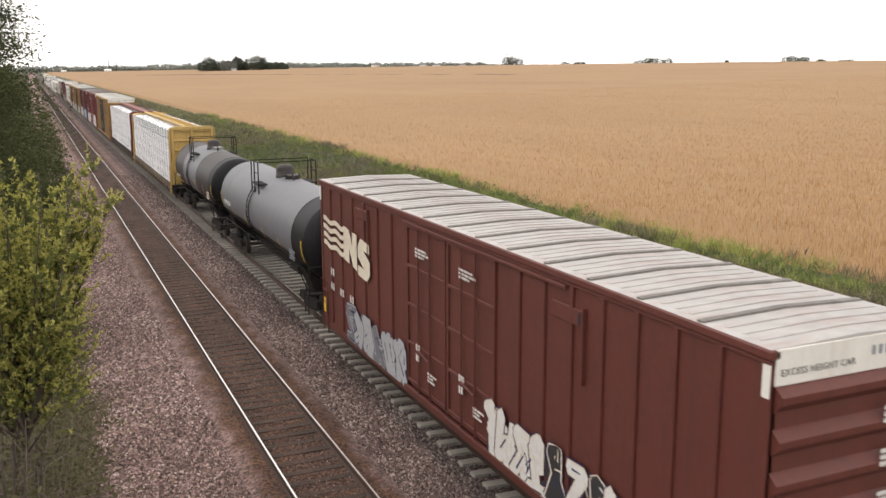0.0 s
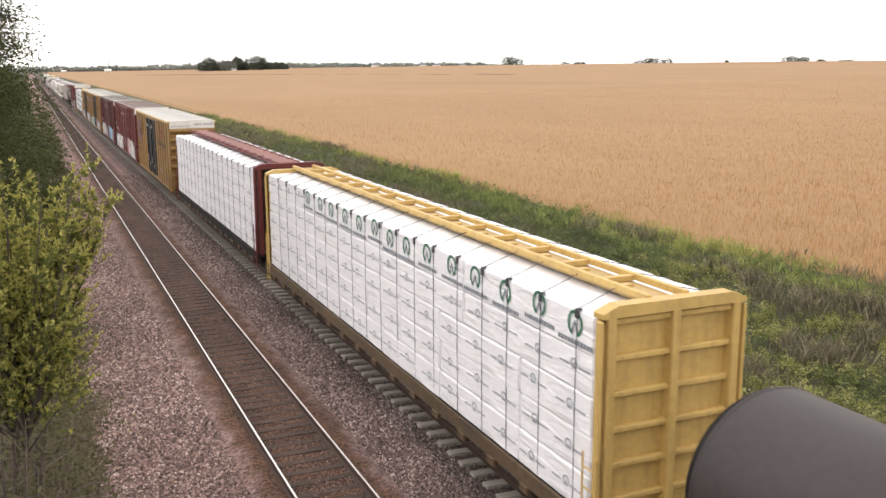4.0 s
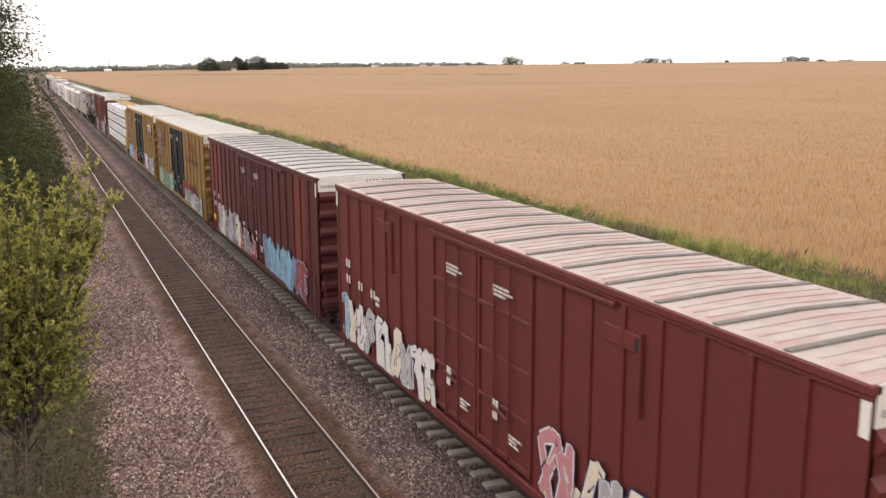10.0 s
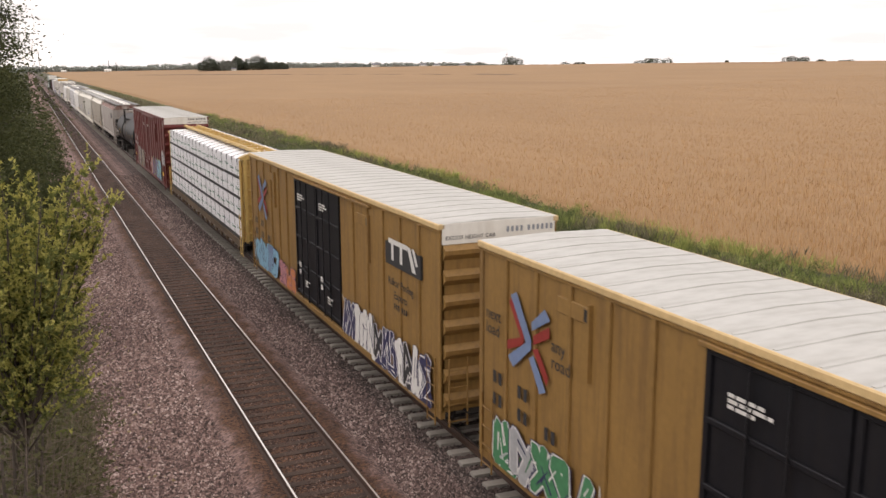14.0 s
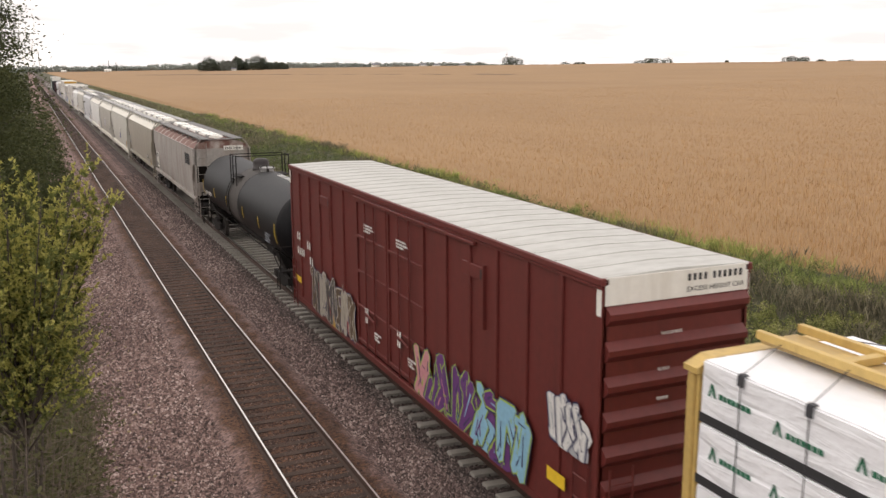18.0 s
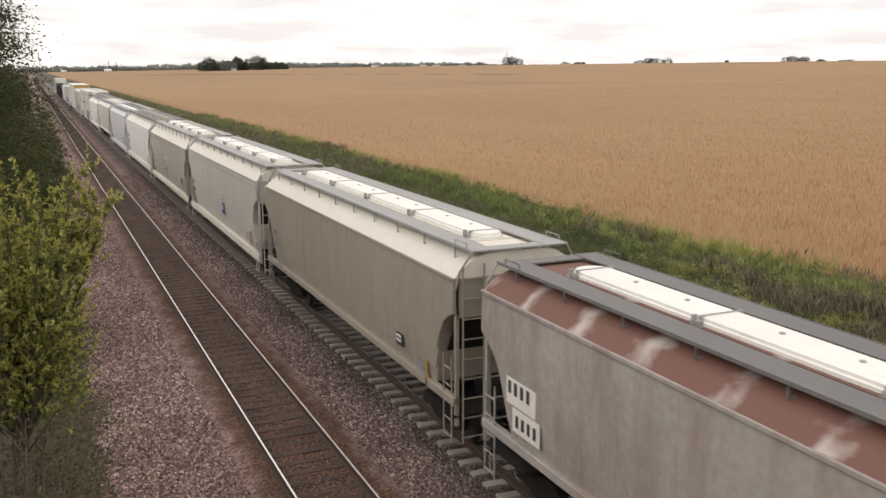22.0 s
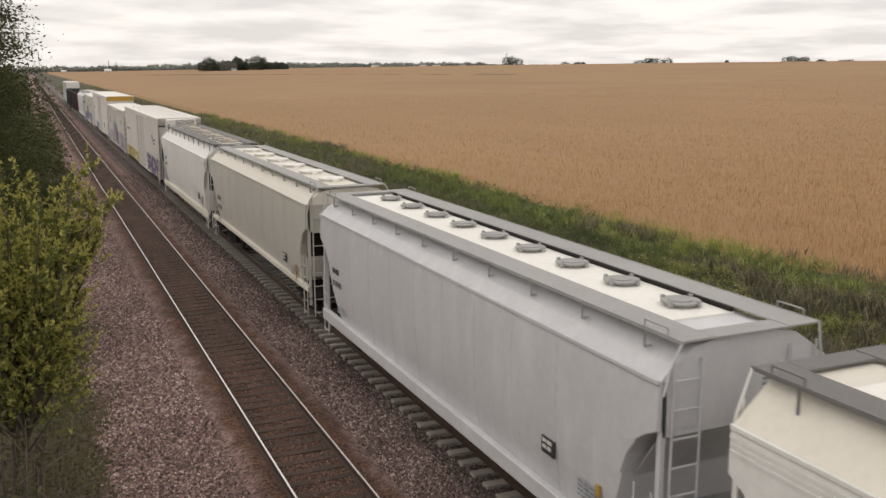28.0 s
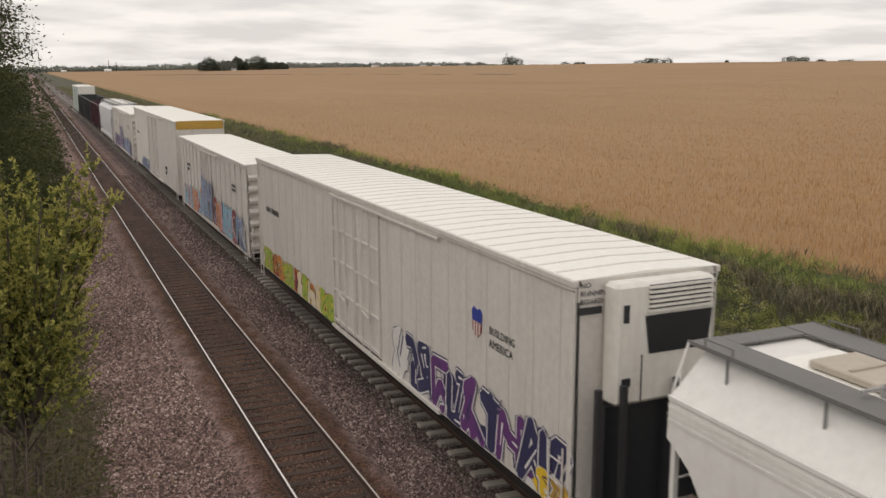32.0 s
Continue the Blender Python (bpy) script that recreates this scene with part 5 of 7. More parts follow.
H_FML2 = hopper("white covered hopper with tan hatch covers", 406.1, 422.7, "hop_white", "hop_white", "tan", ze=3.92, bead=3, board="walk_dark")
B_REEF = boxcar("white refrigerator car with end cooling unit and purple graffiti", 425.35, 448.6, "white_side", "roof_white", "white_side", ze=5.0, door=(1.84, -2.27),
                smooth=True, name="refrigerator_car", ends="white_side", seam="white_side", panels=36, plain_end=True, track=(-6.14, 1.9), doors=2)
B_WBOX = boxcar("old white insulated boxcar covered with sprayed lettering", 450.75, 469.0, "white_side", "roof_white", "white_side", ze=4.5, door=(2.2, -1.0), end_top=4.1, ends="white_side", seam="roof_white")
B_TALL = boxcar("tall white refrigerator car with an ochre band on its end", 470.6, 494.4, "white_side", "roof_white", "white_side", ze=5.25, smooth=True, ends="ochre", name="refrigerator_car", seam="roof_white", end_top=4.75, plain_end=True)
B_WREEF = boxcar("white insulated boxcar with faded sprayed lettering", 497.0, 516.6, "white_side", "roof_white", "white_side", ze=4.5, end_top=4.1, ends="white_side", seam="roof_white")
H_FAR = hopper("pale grey covered hopper with a long hatch", 518.3, 535.6, "hop_grey", "hop_grey", "trough", ze=4.0)


def gondola(label, s0, s1, paint, z1):
    car, h = new_car("open_hopper", label, s0, s1, "hopper car", 1.9)
    for sx in (-1, 1):
        x = sx * 1.5
        boxed("side_wall", (min(x, x - sx * 0.06), max(x, x - sx * 0.06), -h, h, 1.0, z1), paint, car)
        boxed("top_rail", (min(x - sx * 0.09, x + sx * 0.05), max(x - sx * 0.09, x + sx * 0.05), -h, h, z1, z1 + 0.12), paint, car, bevel=0.015)
        bm = bmesh.new()
        box(bm, -0.06, 0.06, -0.06, 0.06, 1.0, z1)
        pm = mesh_of("side_post", bm, paint)
        for i in range(1, 12):
            piece("side_post", pm, car, Matrix.Translation((x + sx * 0.03, -h + 2 * h * i / 12, 0)))
    for e in (-1, 1):
        boxed("end_wall", (-1.5, 1.5, min(e * h, e * (h - 0.06)), max(e * h, e * (h - 0.06)), 1.9, z1 + 0.1), paint, car)
        ladder(car, -1.55, e * (h - 0.4), 0.4, z1, 0.45, "y", paint)
    boxed("floor", (-1.44, 1.44, -h + 0.1, h - 0.1, 1.0, 1.1), "under", car)
    boxed("coal_load", (-1.42, 1.42, -h + 0.1, h - 0.1, 1.1, z1 - 0.6), "coal_black", car)


gondola("wine-coloured steel open hopper car", 537.4, 554.0, "coal_red", 3.75)
gondola("black steel open hopper car", 555.5, 571.5, "coal_black", 3.75)
gondola("black steel open hopper car", 573.0, 588.8, "coal_black", 3.75)
B_LAST = boxcar("tall pale refrigerator car at the end of the train", 590.6, 611.0, "teal_side", "roof_white", "white_side", ze=5.2, smooth=True, ends="white", name="refrigerator_car", end_top=3.9, plain_end=True, seam="roof_white")
# ---- ties and stones
def tie_mesh(name, half, w, top, deep, material, dish=0.0):
    bm = bmesh.new()
    ring_skin(bm, [[(x, -w / 2, top - deep), (x, w / 2, top - deep), (x, w / 2 - 0.015, top - d), (x, -w / 2 + 0.015, top - d)]
                   for x, d in ((-half, 0.015), (-half + 0.03, 0.0), (-0.35, dish), (0.35, dish), (half - 0.03, 0.0), (half, 0.015))])
    return mesh_of(name, bm, material)


def lay_ties(centre, me, spacing, y0, name, label, wander):
    """The near ties one by one, the rest of the track in one mesh."""
    bed = tagged(new(name), label, "track ties")
    bed.location = (centre, 0, 0)
    rnd = random.Random(7)
    for i in range(290):
        piece("tie", me, bed, pose(rnd.uniform(-wander, wander), y0 + spacing * i + rnd.uniform(-wander, wander), rnd.uniform(-0.006, 0.006), 0, 0, rnd.uniform(-0.6, 0.6) * wander * 30))
    v0 = np.array([v.co for v in me.vertices])
    f0 = [list(p.vertices) for p in me.polygons]
    rows = list(np.arange(y0 - spacing, -60, -spacing)) + list(np.arange(y0 + spacing * 290, 620, spacing))
    co = np.concatenate([v0 + (0, y, 0) for y in rows])
    faces = [[k + n * len(v0) for k in f] for n in range(len(rows)) for f in f0]
    far = bpy.data.meshes.new("far_ties")
    far.from_pydata(co.tolist(), [], faces)
    far.materials.append(me.materials[0])
    ob = piece("far_ties", far, bed)
    tagged(ob, kind="stuff")


lay_ties(TRACK_L, tie_mesh("tie", 1.28, 0.23, -0.165, 0.14, "tie_wood"), 0.53, 13.0, "timber_ties", "dark creosoted timber ties sunk in stained ballast", 0.03)
lay_ties(TRACK_R, tie_mesh("tie", 1.30, 0.27, -0.172, 0.2, "tie_concrete", 0.03), 0.605, 13.1, "concrete_ties", "pale concrete ties with ends proud of the ballast", 0.004)


def speckled(name, tones, rough=0.9, thin=0.0, solo=0.55, patch=0.35):
    """Stones, leaves or blades: every separate piece takes one of several tones."""
    m = bpy.data.materials.new(name)
    m.use_nodes = True
    n, l = m.node_tree.nodes, m.node_tree.links
    b = n["Principled BSDF"]
    b.inputs["Roughness"].default_value = rough
    geo, ramp, co = n.new("ShaderNodeNewGeometry"), n.new("ShaderNodeValToRGB"), n.new("ShaderNodeTexCoord")
    while len(ramp.color_ramp.elements) < len(tones):
        ramp.color_ramp.elements.new(0.5)
    for i, (e, t) in enumerate(zip(ramp.color_ramp.elements, tones)):
        e.position, e.color = i / (len(tones) - 1), (*t, 1)
    big = n.new("ShaderNodeTexNoise")
    big.inputs["Scale"].default_value, big.inputs["Detail"].default_value = patch, 3
    l.new(co.outputs["Object"], big.inputs["Vector"])
    mix = n.new("ShaderNodeMath")
    mix.operation, mix.inputs[1].default_value = "MULTIPLY_ADD", solo
    rg = n.new("ShaderNodeMapRange")
    rg.inputs["From Min"].default_value, rg.inputs["From Max"].default_value = 0.3, 0.7
    rg.inputs["To Max"].default_value = 1.0 - solo
    l.new(big.outputs["Fac"], rg.inputs["Value"])
    l.new(geo.outputs["Random Per Island"], mix.inputs[0])
    l.new(rg.outputs[0], mix.inputs[2])
    l.new(mix.outputs[0], ramp.inputs[0])
    l.new(ramp.outputs[0], b.inputs["Base Color"])
    if thin:
        # leaves let light through
        tr, ms, out = n.new("ShaderNodeBsdfTranslucent"), n.new("ShaderNodeMixShader"), n["Material Output"]
        l.new(ramp.outputs[0], tr.inputs["Color"])
        ms.inputs[0].default_value = thin
        l.new(b.outputs[0], ms.inputs[1])
        l.new(tr.outputs[0], ms.inputs[2])
        l.new(ms.outputs[0], out.inputs["Surface"])
    return m


def from_arrays(name, co, faces, mat):
    me = bpy.data.meshes.new(name)
    k = faces.shape[1]
    me.vertices.add(len(co))
    me.vertices.foreach_set("co", co.astype(np.float32).ravel())
    me.loops.add(faces.size)
    me.loops.foreach_set("vertex_index", faces.astype(np.int32).ravel())
    me.polygons.add(len(faces))
    me.polygons.foreach_set("loop_start", np.arange(0, faces.size, k, dtype=np.int32))
    me.materials.append(mat)
    me.update(calc_edges=True)
    me.validate()
    return me


RS = np.random.RandomState(4)


def stones(name, n, xr, yr, zf, size, mat):
    x, y = RS.uniform(*xr, n), yr[0] + (yr[1] - yr[0]) * RS.uniform(0, 1, n) ** 1.7
    s = RS.uniform(*size, n)
    octa = np.array([(1, 0, -0.4), (-1, 0, -0.4), (0, 1, -0.4), (0, -1, -0.4), (0, 0, 0.9)], float)
    co = octa[None] * s[:, None, None] * RS.uniform(0.55, 1.25, (n, 5, 1)) + RS.normal(0, 0.25, (n, 5, 3)) * s[:, None, None]
    a = RS.uniform(0, 6.28, n)
    c, sn = np.cos(a)[:, None], np.sin(a)[:, None]
    co = np.stack([co[..., 0] * c - co[..., 1] * sn, co[..., 0] * sn + co[..., 1] * c, co[..., 2] * 0.75], -1)
    co += np.stack([x, y, zf(x, y) + s * 0.25], -1)[:, None]
    f = np.array([(0, 2, 4), (2, 1, 4), (1, 3, 4), (3, 0, 4)])
    faces = (f[None] + 5 * np.arange(n)[:, None, None]).reshape(-1, 3)
    return new(name, from_arrays(name, co.reshape(-1, 3), faces, mat))


M_STONE = speckled("pink_stones", ((0.031, 0.020, 0.017), (0.075, 0.047, 0.040), (0.160, 0.100, 0.086), (0.285, 0.190, 0.165), (0.62, 0.50, 0.45)), solo=0.85)
M_STONE_D = speckled("darker_stones", ((0.022, 0.015, 0.013), (0.055, 0.036, 0.031), (0.115, 0.075, 0.066), (0.21, 0.146, 0.129), (0.50, 0.40, 0.36)), solo=0.85)
M_STONE_R = speckled("rusty_stones", ((0.026, 0.016, 0.012), (0.055, 0.031, 0.022), (0.09, 0.052, 0.037), (0.26, 0.19, 0.16)), solo=0.85)
tagged(stones("ballast_stones", 62000, (0.5, 3.75), (15.5, 85), ground_z, (0.026, 0.060), M_STONE), "loose pink and grey crushed stone", "ballast", kind="stuff")
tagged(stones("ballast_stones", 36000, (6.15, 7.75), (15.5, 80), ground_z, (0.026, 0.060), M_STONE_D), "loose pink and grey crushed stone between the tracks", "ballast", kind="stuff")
M_STONE_S = speckled("darkest_stones", ((0.015, 0.011, 0.010), (0.035, 0.025, 0.022), (0.070, 0.049, 0.043), (0.13, 0.095, 0.085), (0.34, 0.28, 0.25)), solo=0.85)
tagged(stones("ballast_stones", 15000, (7.6, 8.3), (15.5, 80), ground_z, (0.026, 0.060), M_STONE_S), "dark crushed stone beside the ties of the busy track", "ballast", kind="stuff")
tagged(stones("tie_crib_stones", 26000, (TRACK_L - 1.25, TRACK_L + 1.25), (15.5, 65), lambda x, y: np.full(len(x), -0.178), (0.014, 0.032), M_STONE_R), "small rust-brown stones between and over the ties", "ballast", kind="stuff")
tagged(stones("tie_crib_stones", 12000, (TRACK_R - 1.3, TRACK_R + 1.9), (15.5, 60), lambda x, y: np.full(len(x), -0.25), (0.018, 0.04), M_STONE_S), "crushed stone between the concrete ties", "ballast", kind="stuff")


# ---- blades and leaves
def blades(name, x, y, z, height, width, mat, lean=0.35, per=3):
    """Tufts of narrow upright blades."""
    n = len(x) * per
    x, y, z = np.repeat(x, per), np.repeat(y, per), np.repeat(z, per)
    h = RS.uniform(height[0], height[1], n)
    a, d = RS.uniform(0, 6.28, n), RS.uniform(0, 6.28, n)
    x, y = x + RS.normal(0, 0.08, n), y + RS.normal(0, 0.08, n)
    w = RS.uniform(0.6, 1.3, n) * width
    ca, sa = np.cos(a) * w, np.sin(a) * w
    lx, ly = np.cos(d) * h * lean * RS.uniform(0.2, 1, n), np.sin(d) * h * lean * RS.uniform(0.2, 1, n)
    co = np.stack([np.stack([x - ca, y - sa, z], -1), np.stack([x + ca, y + sa, z], -1),
                   np.stack([x + lx * 0.5 + ca * 0.8, y + ly * 0.5 + sa * 0.8, z + h * 0.65], -1), np.stack([x + lx, y + ly, z + h], -1)], 1)
    base = 4 * np.arange(n)[:, None, None]
    faces = (np.array([(0, 1, 2), (0, 2, 3)])[None] + base).reshape(-1, 3)
    return new(name, from_arrays(name, co.reshape(-1, 3), faces, mat))


def leaf_cloud(c, size, rs=RS, flat=0.5):
    """Small folded leaves at the points c."""
    n = len(c)
    u = rs.normal(0, 1, (n, 3))
    u[:, 2] *= flat
    u /= np.linalg.norm(u, axis=1)[:, None]
    w = np.cross(u, rs.normal(0, 1, (n, 3)))
    w /= np.linalg.norm(w, axis=1)[:, None]
    s = (size * rs.uniform(0.6, 1.35, n))[:, None]
    nrm = np.cross(u, w)
    co = np.stack([c - u * s, c + w * s * 0.45 + nrm * s * 0.15, c + u * s, c - w * s * 0.45 + nrm * s * 0.15], 1).reshape(-1, 3)
    faces = (np.array([(0, 1, 2), (0, 2, 3)])[None] + 4 * np.arange(n)[:, None, None]).reshape(-1, 3)
    return co, faces


M_GRASS = speckled("verge_grass", ((0.045, 0.042, 0.022), (0.10, 0.098, 0.048), (0.095, 0.11, 0.042), (0.13, 0.155, 0.055), (0.23, 0.235, 0.10)), thin=0.35, solo=0.45, patch=1.1)
M_BRIGHT = speckled("fresh_grass", ((0.048, 0.064, 0.021), (0.161, 0.198, 0.063), (0.305, 0.356, 0.115), (0.483, 0.517, 0.196)), thin=0.4, solo=0.45, patch=1.4)
M_TUFT = speckled("yellow_green_tufts", ((0.088, 0.112, 0.031), (0.250, 0.288, 0.081), (0.450, 0.463, 0.150), (0.625, 0.600, 0.250)), thin=0.45, solo=0.45, patch=1.4)
M_DARK_WEED = speckled("dark_weed_leaves", ((0.015, 0.023, 0.008), (0.063, 0.086, 0.028), (0.149, 0.184, 0.060), (0.287, 0.310, 0.127)), thin=0.25, solo=0.45, patch=1.7)
M_OLIVE = speckled("olive_weed_leaves", ((0.032, 0.041, 0.014), (0.115, 0.136, 0.048), (0.247, 0.259, 0.101), (0.460, 0.425, 0.218)), thin=0.35, solo=0.45, patch=1.7)
M_LIME = speckled("lime_weed_leaves", ((0.058, 0.072, 0.021), (0.169, 0.189, 0.055), (0.351, 0.351, 0.117), (0.720, 0.650, 0.351)), thin=0.4, solo=0.5, patch=1.5)
M_DRY = speckled("dry_stalks", ((0.050, 0.047, 0.030), (0.129, 0.115, 0.073), (0.235, 0.208, 0.134), (0.448, 0.398, 0.269)), thin=0.3, solo=0.6, patch=1.5)
M_EAR = speckled("grain_ears", ((0.27, 0.160, 0.073), (0.36, 0.216, 0.100), (0.44, 0.272, 0.128), (0.53, 0.335, 0.162), (0.70, 0.49, 0.28)), thin=0.45, solo=0.75)


def patchy(x, y, seed, level, sx=0.2, sy=0.09):
    """Keeps the points that fall into the patches of a noise."""
    k = np.array([noise.noise(Vector((a * sx, b * sy, seed))) + 0.4 * noise.noise(Vector((a * sx * 3, b * sy * 3, seed))) > level for a, b in zip(x, y)])
    return x[k], y[k]



def strewn(n, xr, yr, power=1.6):
    return RS.uniform(*xr, n), yr[0] + (yr[1] - yr[0]) * RS.uniform(0, 1, n) ** power


gx, gy = strewn(15000, (13.2, 32.4), (12, 150))
tagged(blades("verge_grass", gx, gy, ground_z(gx, gy) - 0.05, (0.15, 0.5), 0.010, M_GRASS, 0.9, 4), "rank green grass on the bank beside the field", "grass", kind="stuff")
M_FAR_VERGE = speckled("pale_far_bank_grass", ((0.19, 0.18, 0.105), (0.21, 0.21, 0.11), (0.24, 0.245, 0.125), (0.30, 0.275, 0.17)), thin=0.35)
gx, gy = strewn(11000, (13.6, 31.6), (120, 520), 1.3)
tagged(blades("verge_grass", gx, gy, ground_z(gx, gy) - 0.05, (0.2, 0.75), 0.11, M_FAR_VERGE, 0.9), "rank green grass along the distant bank", "grass", kind="stuff")
gx, gy = patchy(*strewn(9000, (14.5, 30.0), (120, 500), 1.2), 3.1, -0.1, 0.2, 0.03)
tagged(blades("dry_stalks", gx, gy, ground_z(gx, gy) - 0.05, (0.4, 0.9), 0.09, M_DRY, 0.55, 3), "dry brown weed stalks along the distant bank", "weeds", kind="stuff")


def leafy_plant(x, y, high, wide, n):
    """Points on the lobes of one bushy weed."""
    lobes = RS.randint(3, 7)
    c = RS.normal(0, 1, (lobes, 3)) * (wide * 0.55, wide * 0.7, 0) + (0, 0, high * 0.42)
    c[:, 2] *= RS.uniform(0.7, 1.5, lobes)
    k = RS.randint(0, lobes, n)
    p = RS.normal(0, 1, (n, 3))
    p /= np.linalg.norm(p, axis=1)[:, None]
    p[:, 2] = np.abs(p[:, 2]) * 1.0 - 0.15
    p = p * RS.uniform(0.6, 1.08, (n, 1)) * (wide * 0.42, wide * 0.42, high * 0.45) + c[k]
    p[:, 2] = np.maximum(p[:, 2], 0.03)
    return p + (x, y, float(ground_z(x, y)) - 0.05)


# plants of the bank in mixed stands: dark and olive weeds, grey dead stalks, bright grass along the crop
stands = {k: [] for k in ("dark", "olive", "lime", "grass", "tuft", "dry", "dry_leaf")}
px_, py_ = strewn(5200, (13.4, 35.8), (14, 190), 1.45)
for a, b in zip(px_, py_):
    mood = 0.8 * noise.noise(Vector((a * 0.26, b * 0.10, 3.3))) + 0.6 * noise.noise(Vector((a * 0.8, b * 0.42, 8.1))) + RS.uniform(-0.2, 0.2)
    edge = a - float(field_edge(b)) + 32.0 + 1.3 * noise.noise(Vector((b * 0.16, 0.0, 5.0)))
    if edge > 32.0 and (mood < 0.12 or edge > 32.9):
        continue
    if edge > 31.0:
        stands["tuft" if mood > (0.16 if b > 40 else -0.08) else "dry" if mood < -0.3 else "olive" if mood < -0.08 else "grass"].append((a, b))
    elif edge > 28.6:
        stands["grass" if mood < -0.16 else "dry" if mood > 0.26 else "olive" if mood > 0.02 else "tuft" if b < 48 else "dark"].append((a, b))
    elif a < 18.5 and mood < 0.1:
        stands["grass"].append((a, b))
    elif mood > 0.22:
        stands["dry"].append((a, b))
    elif b < 38 and a > 18 and mood > -0.3:
        stands["lime"].append((a, b))
    else:
        stands["dark" if mood < -0.12 else "grass" if mood > 0.14 else "olive"].append((a, b))
for kind_, mat_, leaf_, high_, wide_, count_, words_ in (
        ("dark", M_DARK_WEED, 0.050, (0.6, 1.25), (0.45, 0.95), 170, "dark leafy weeds heaped in uneven mounds"),
        ("olive", M_OLIVE, 0.045, (0.45, 1.05), (0.4, 0.8), 150, "olive green weeds in uneven clumps"),
        ("grass", M_BRIGHT, 0.036, (0.35, 0.8), (0.35, 0.7), 150, "fresh green weeds and clover along the crop"),
        ("tuft", M_TUFT, 0.034, (0.4, 0.9), (0.3, 0.6), 90, "yellow-green weeds at the edge of the crop"),
        ("lime", M_LIME, 0.045, (0.5, 1.0), (0.4, 0.8), 210, "yellow-green bushy weeds with pale flower heads")):
    pts = [leafy_plant(a, b, RS.uniform(*high_), RS.uniform(*wide_), int(count_ * min(1.0, 48 / b))) for a, b in stands[kind_]]
    co_, fa_ = leaf_cloud(np.concatenate(pts), leaf_)
    tagged(new("weeds", from_arrays("weeds", co_, fa_, mat_)), words_, "weeds", kind="stuff")
for kind_, mat_, high_, width_, lean_, per_, wide_, words_ in (
        ("grass", M_BRIGHT, (0.3, 0.8), 0.0055, 0.7, 40, 0.36, "fresh bright green grass in tall tufts"),
        ("tuft", M_TUFT, (0.4, 1.0), 0.006, 0.4, 40, 0.30, "yellow-green weed tufts growing into the crop"),
        ("dry", M_DRY, (0.4, 1.1), 0.004, 0.5, 40, 0.36, "dead grey-brown weed stalks")):
    at = np.repeat(np.array(stands[kind_]), per_, axis=0) + RS.normal(0, wide_, (len(stands[kind_]) * per_, 2))
    tagged(blades(kind_ + "_stand", at[:, 0], at[:, 1], ground_z(at[:, 0], at[:, 1]) - 0.05, high_, width_, mat_, lean_, 1), words_, "weeds" if kind_ == "dry" else "grass", kind="stuff")
pts = [leafy_plant(a, b, RS.uniform(0.5, 1.1), RS.uniform(0.35, 0.75), 110) for a, b in stands["dry"]]
co_, fa_ = leaf_cloud(np.concatenate(pts), 0.04)
tagged(new("withered_leaves", from_arrays("withered_leaves", co_, fa_, M_DRY)), "withered grey-brown leaves and seed heads on dead weeds", "weeds", kind="stuff")


# ripe ears over the field, thinning out with the distance
def ears(n, y0, y1, power, width, high, lift, reach=1.12):
    u, v = RS.uniform(0, 1, n), RS.uniform(0, 1, n)
    y = y0 + (y1 - y0) * u ** power
    x = field_edge(y) + 0.5 * np.sin(y * 0.9) * np.sin(y * 0.37) + (y * reach - 8) * v
    tagged(blades("grain_ears", x, y, crop_z(x, y) - lift, high, width, M_EAR, 0.22, 1), "ripe golden ears of grain", "grain", kind="stuff")


ears(215000, 14, 260, 2.0, 0.012, (0.42, 0.9), 0.36)
ears(80000, 50, 620, 1.5, 0.026, (0.28, 0.5), 0.3)


# ---- trees
def limb(bm, a, b, r0, r1, n=6, sag=0.0):
    """A tapered branch in three pieces with a slight bend."""
    a, b = Vector(a), Vector(b)
    q = (b - a).to_track_quat("Z", "Y")
    side = q @ Vector((1, 0, 0))
    rings = []
    for i in range(4):
        t = i / 3
        p = a.lerp(b, t) + side * sag * math.sin(math.pi * t)
        r = r0 + (r1 - r0) * t
        rings.append([p + q @ Vector((r * math.cos(u), r * math.sin(u), 0)) for u in (2 * math.pi * k / n for k in range(n))])
    ring_skin(bm, rings, smooth=True)


M_BARK = shade("grey_brown_bark", (0.075, 0.058, 0.045), 0.9, vary=0.35, grain=20, bump=0.02)
M_LEAF_DARK = speckled("dark_tree_leaves", ((0.030, 0.036, 0.013), (0.052, 0.062, 0.020), (0.080, 0.090, 0.030), (0.125, 0.13, 0.05)), thin=0.2)
M_LEAF_SHADED = speckled("shaded_green_leaves", ((0.055, 0.068, 0.020), (0.115, 0.133, 0.036), (0.185, 0.20, 0.056), (0.27, 0.265, 0.085)), thin=0.35)
M_LEAF_LIT = speckled("lit_yellow_green_leaves", ((0.20, 0.208, 0.054), (0.33, 0.325, 0.082), (0.46, 0.43, 0.12), (0.62, 0.56, 0.20)), thin=0.45)
# distance haze is mixed into this leaf colour, a pale grey-green
M_LEAF_HAZE = speckled("haze_tinted_leaves", ((0.34, 0.37, 0.345), (0.38, 0.41, 0.375), (0.43, 0.45, 0.41)), thin=0.4)
M_LEAF_GROVE = speckled("grove_leaves", ((0.045, 0.058, 0.042), (0.075, 0.09, 0.062), (0.12, 0.13, 0.095)), thin=0.3)
M_LEAF_PALE = speckled("silvery_leaves", ((0.17, 0.18, 0.16), (0.24, 0.25, 0.22), (0.31, 0.32, 0.28)), thin=0.3)


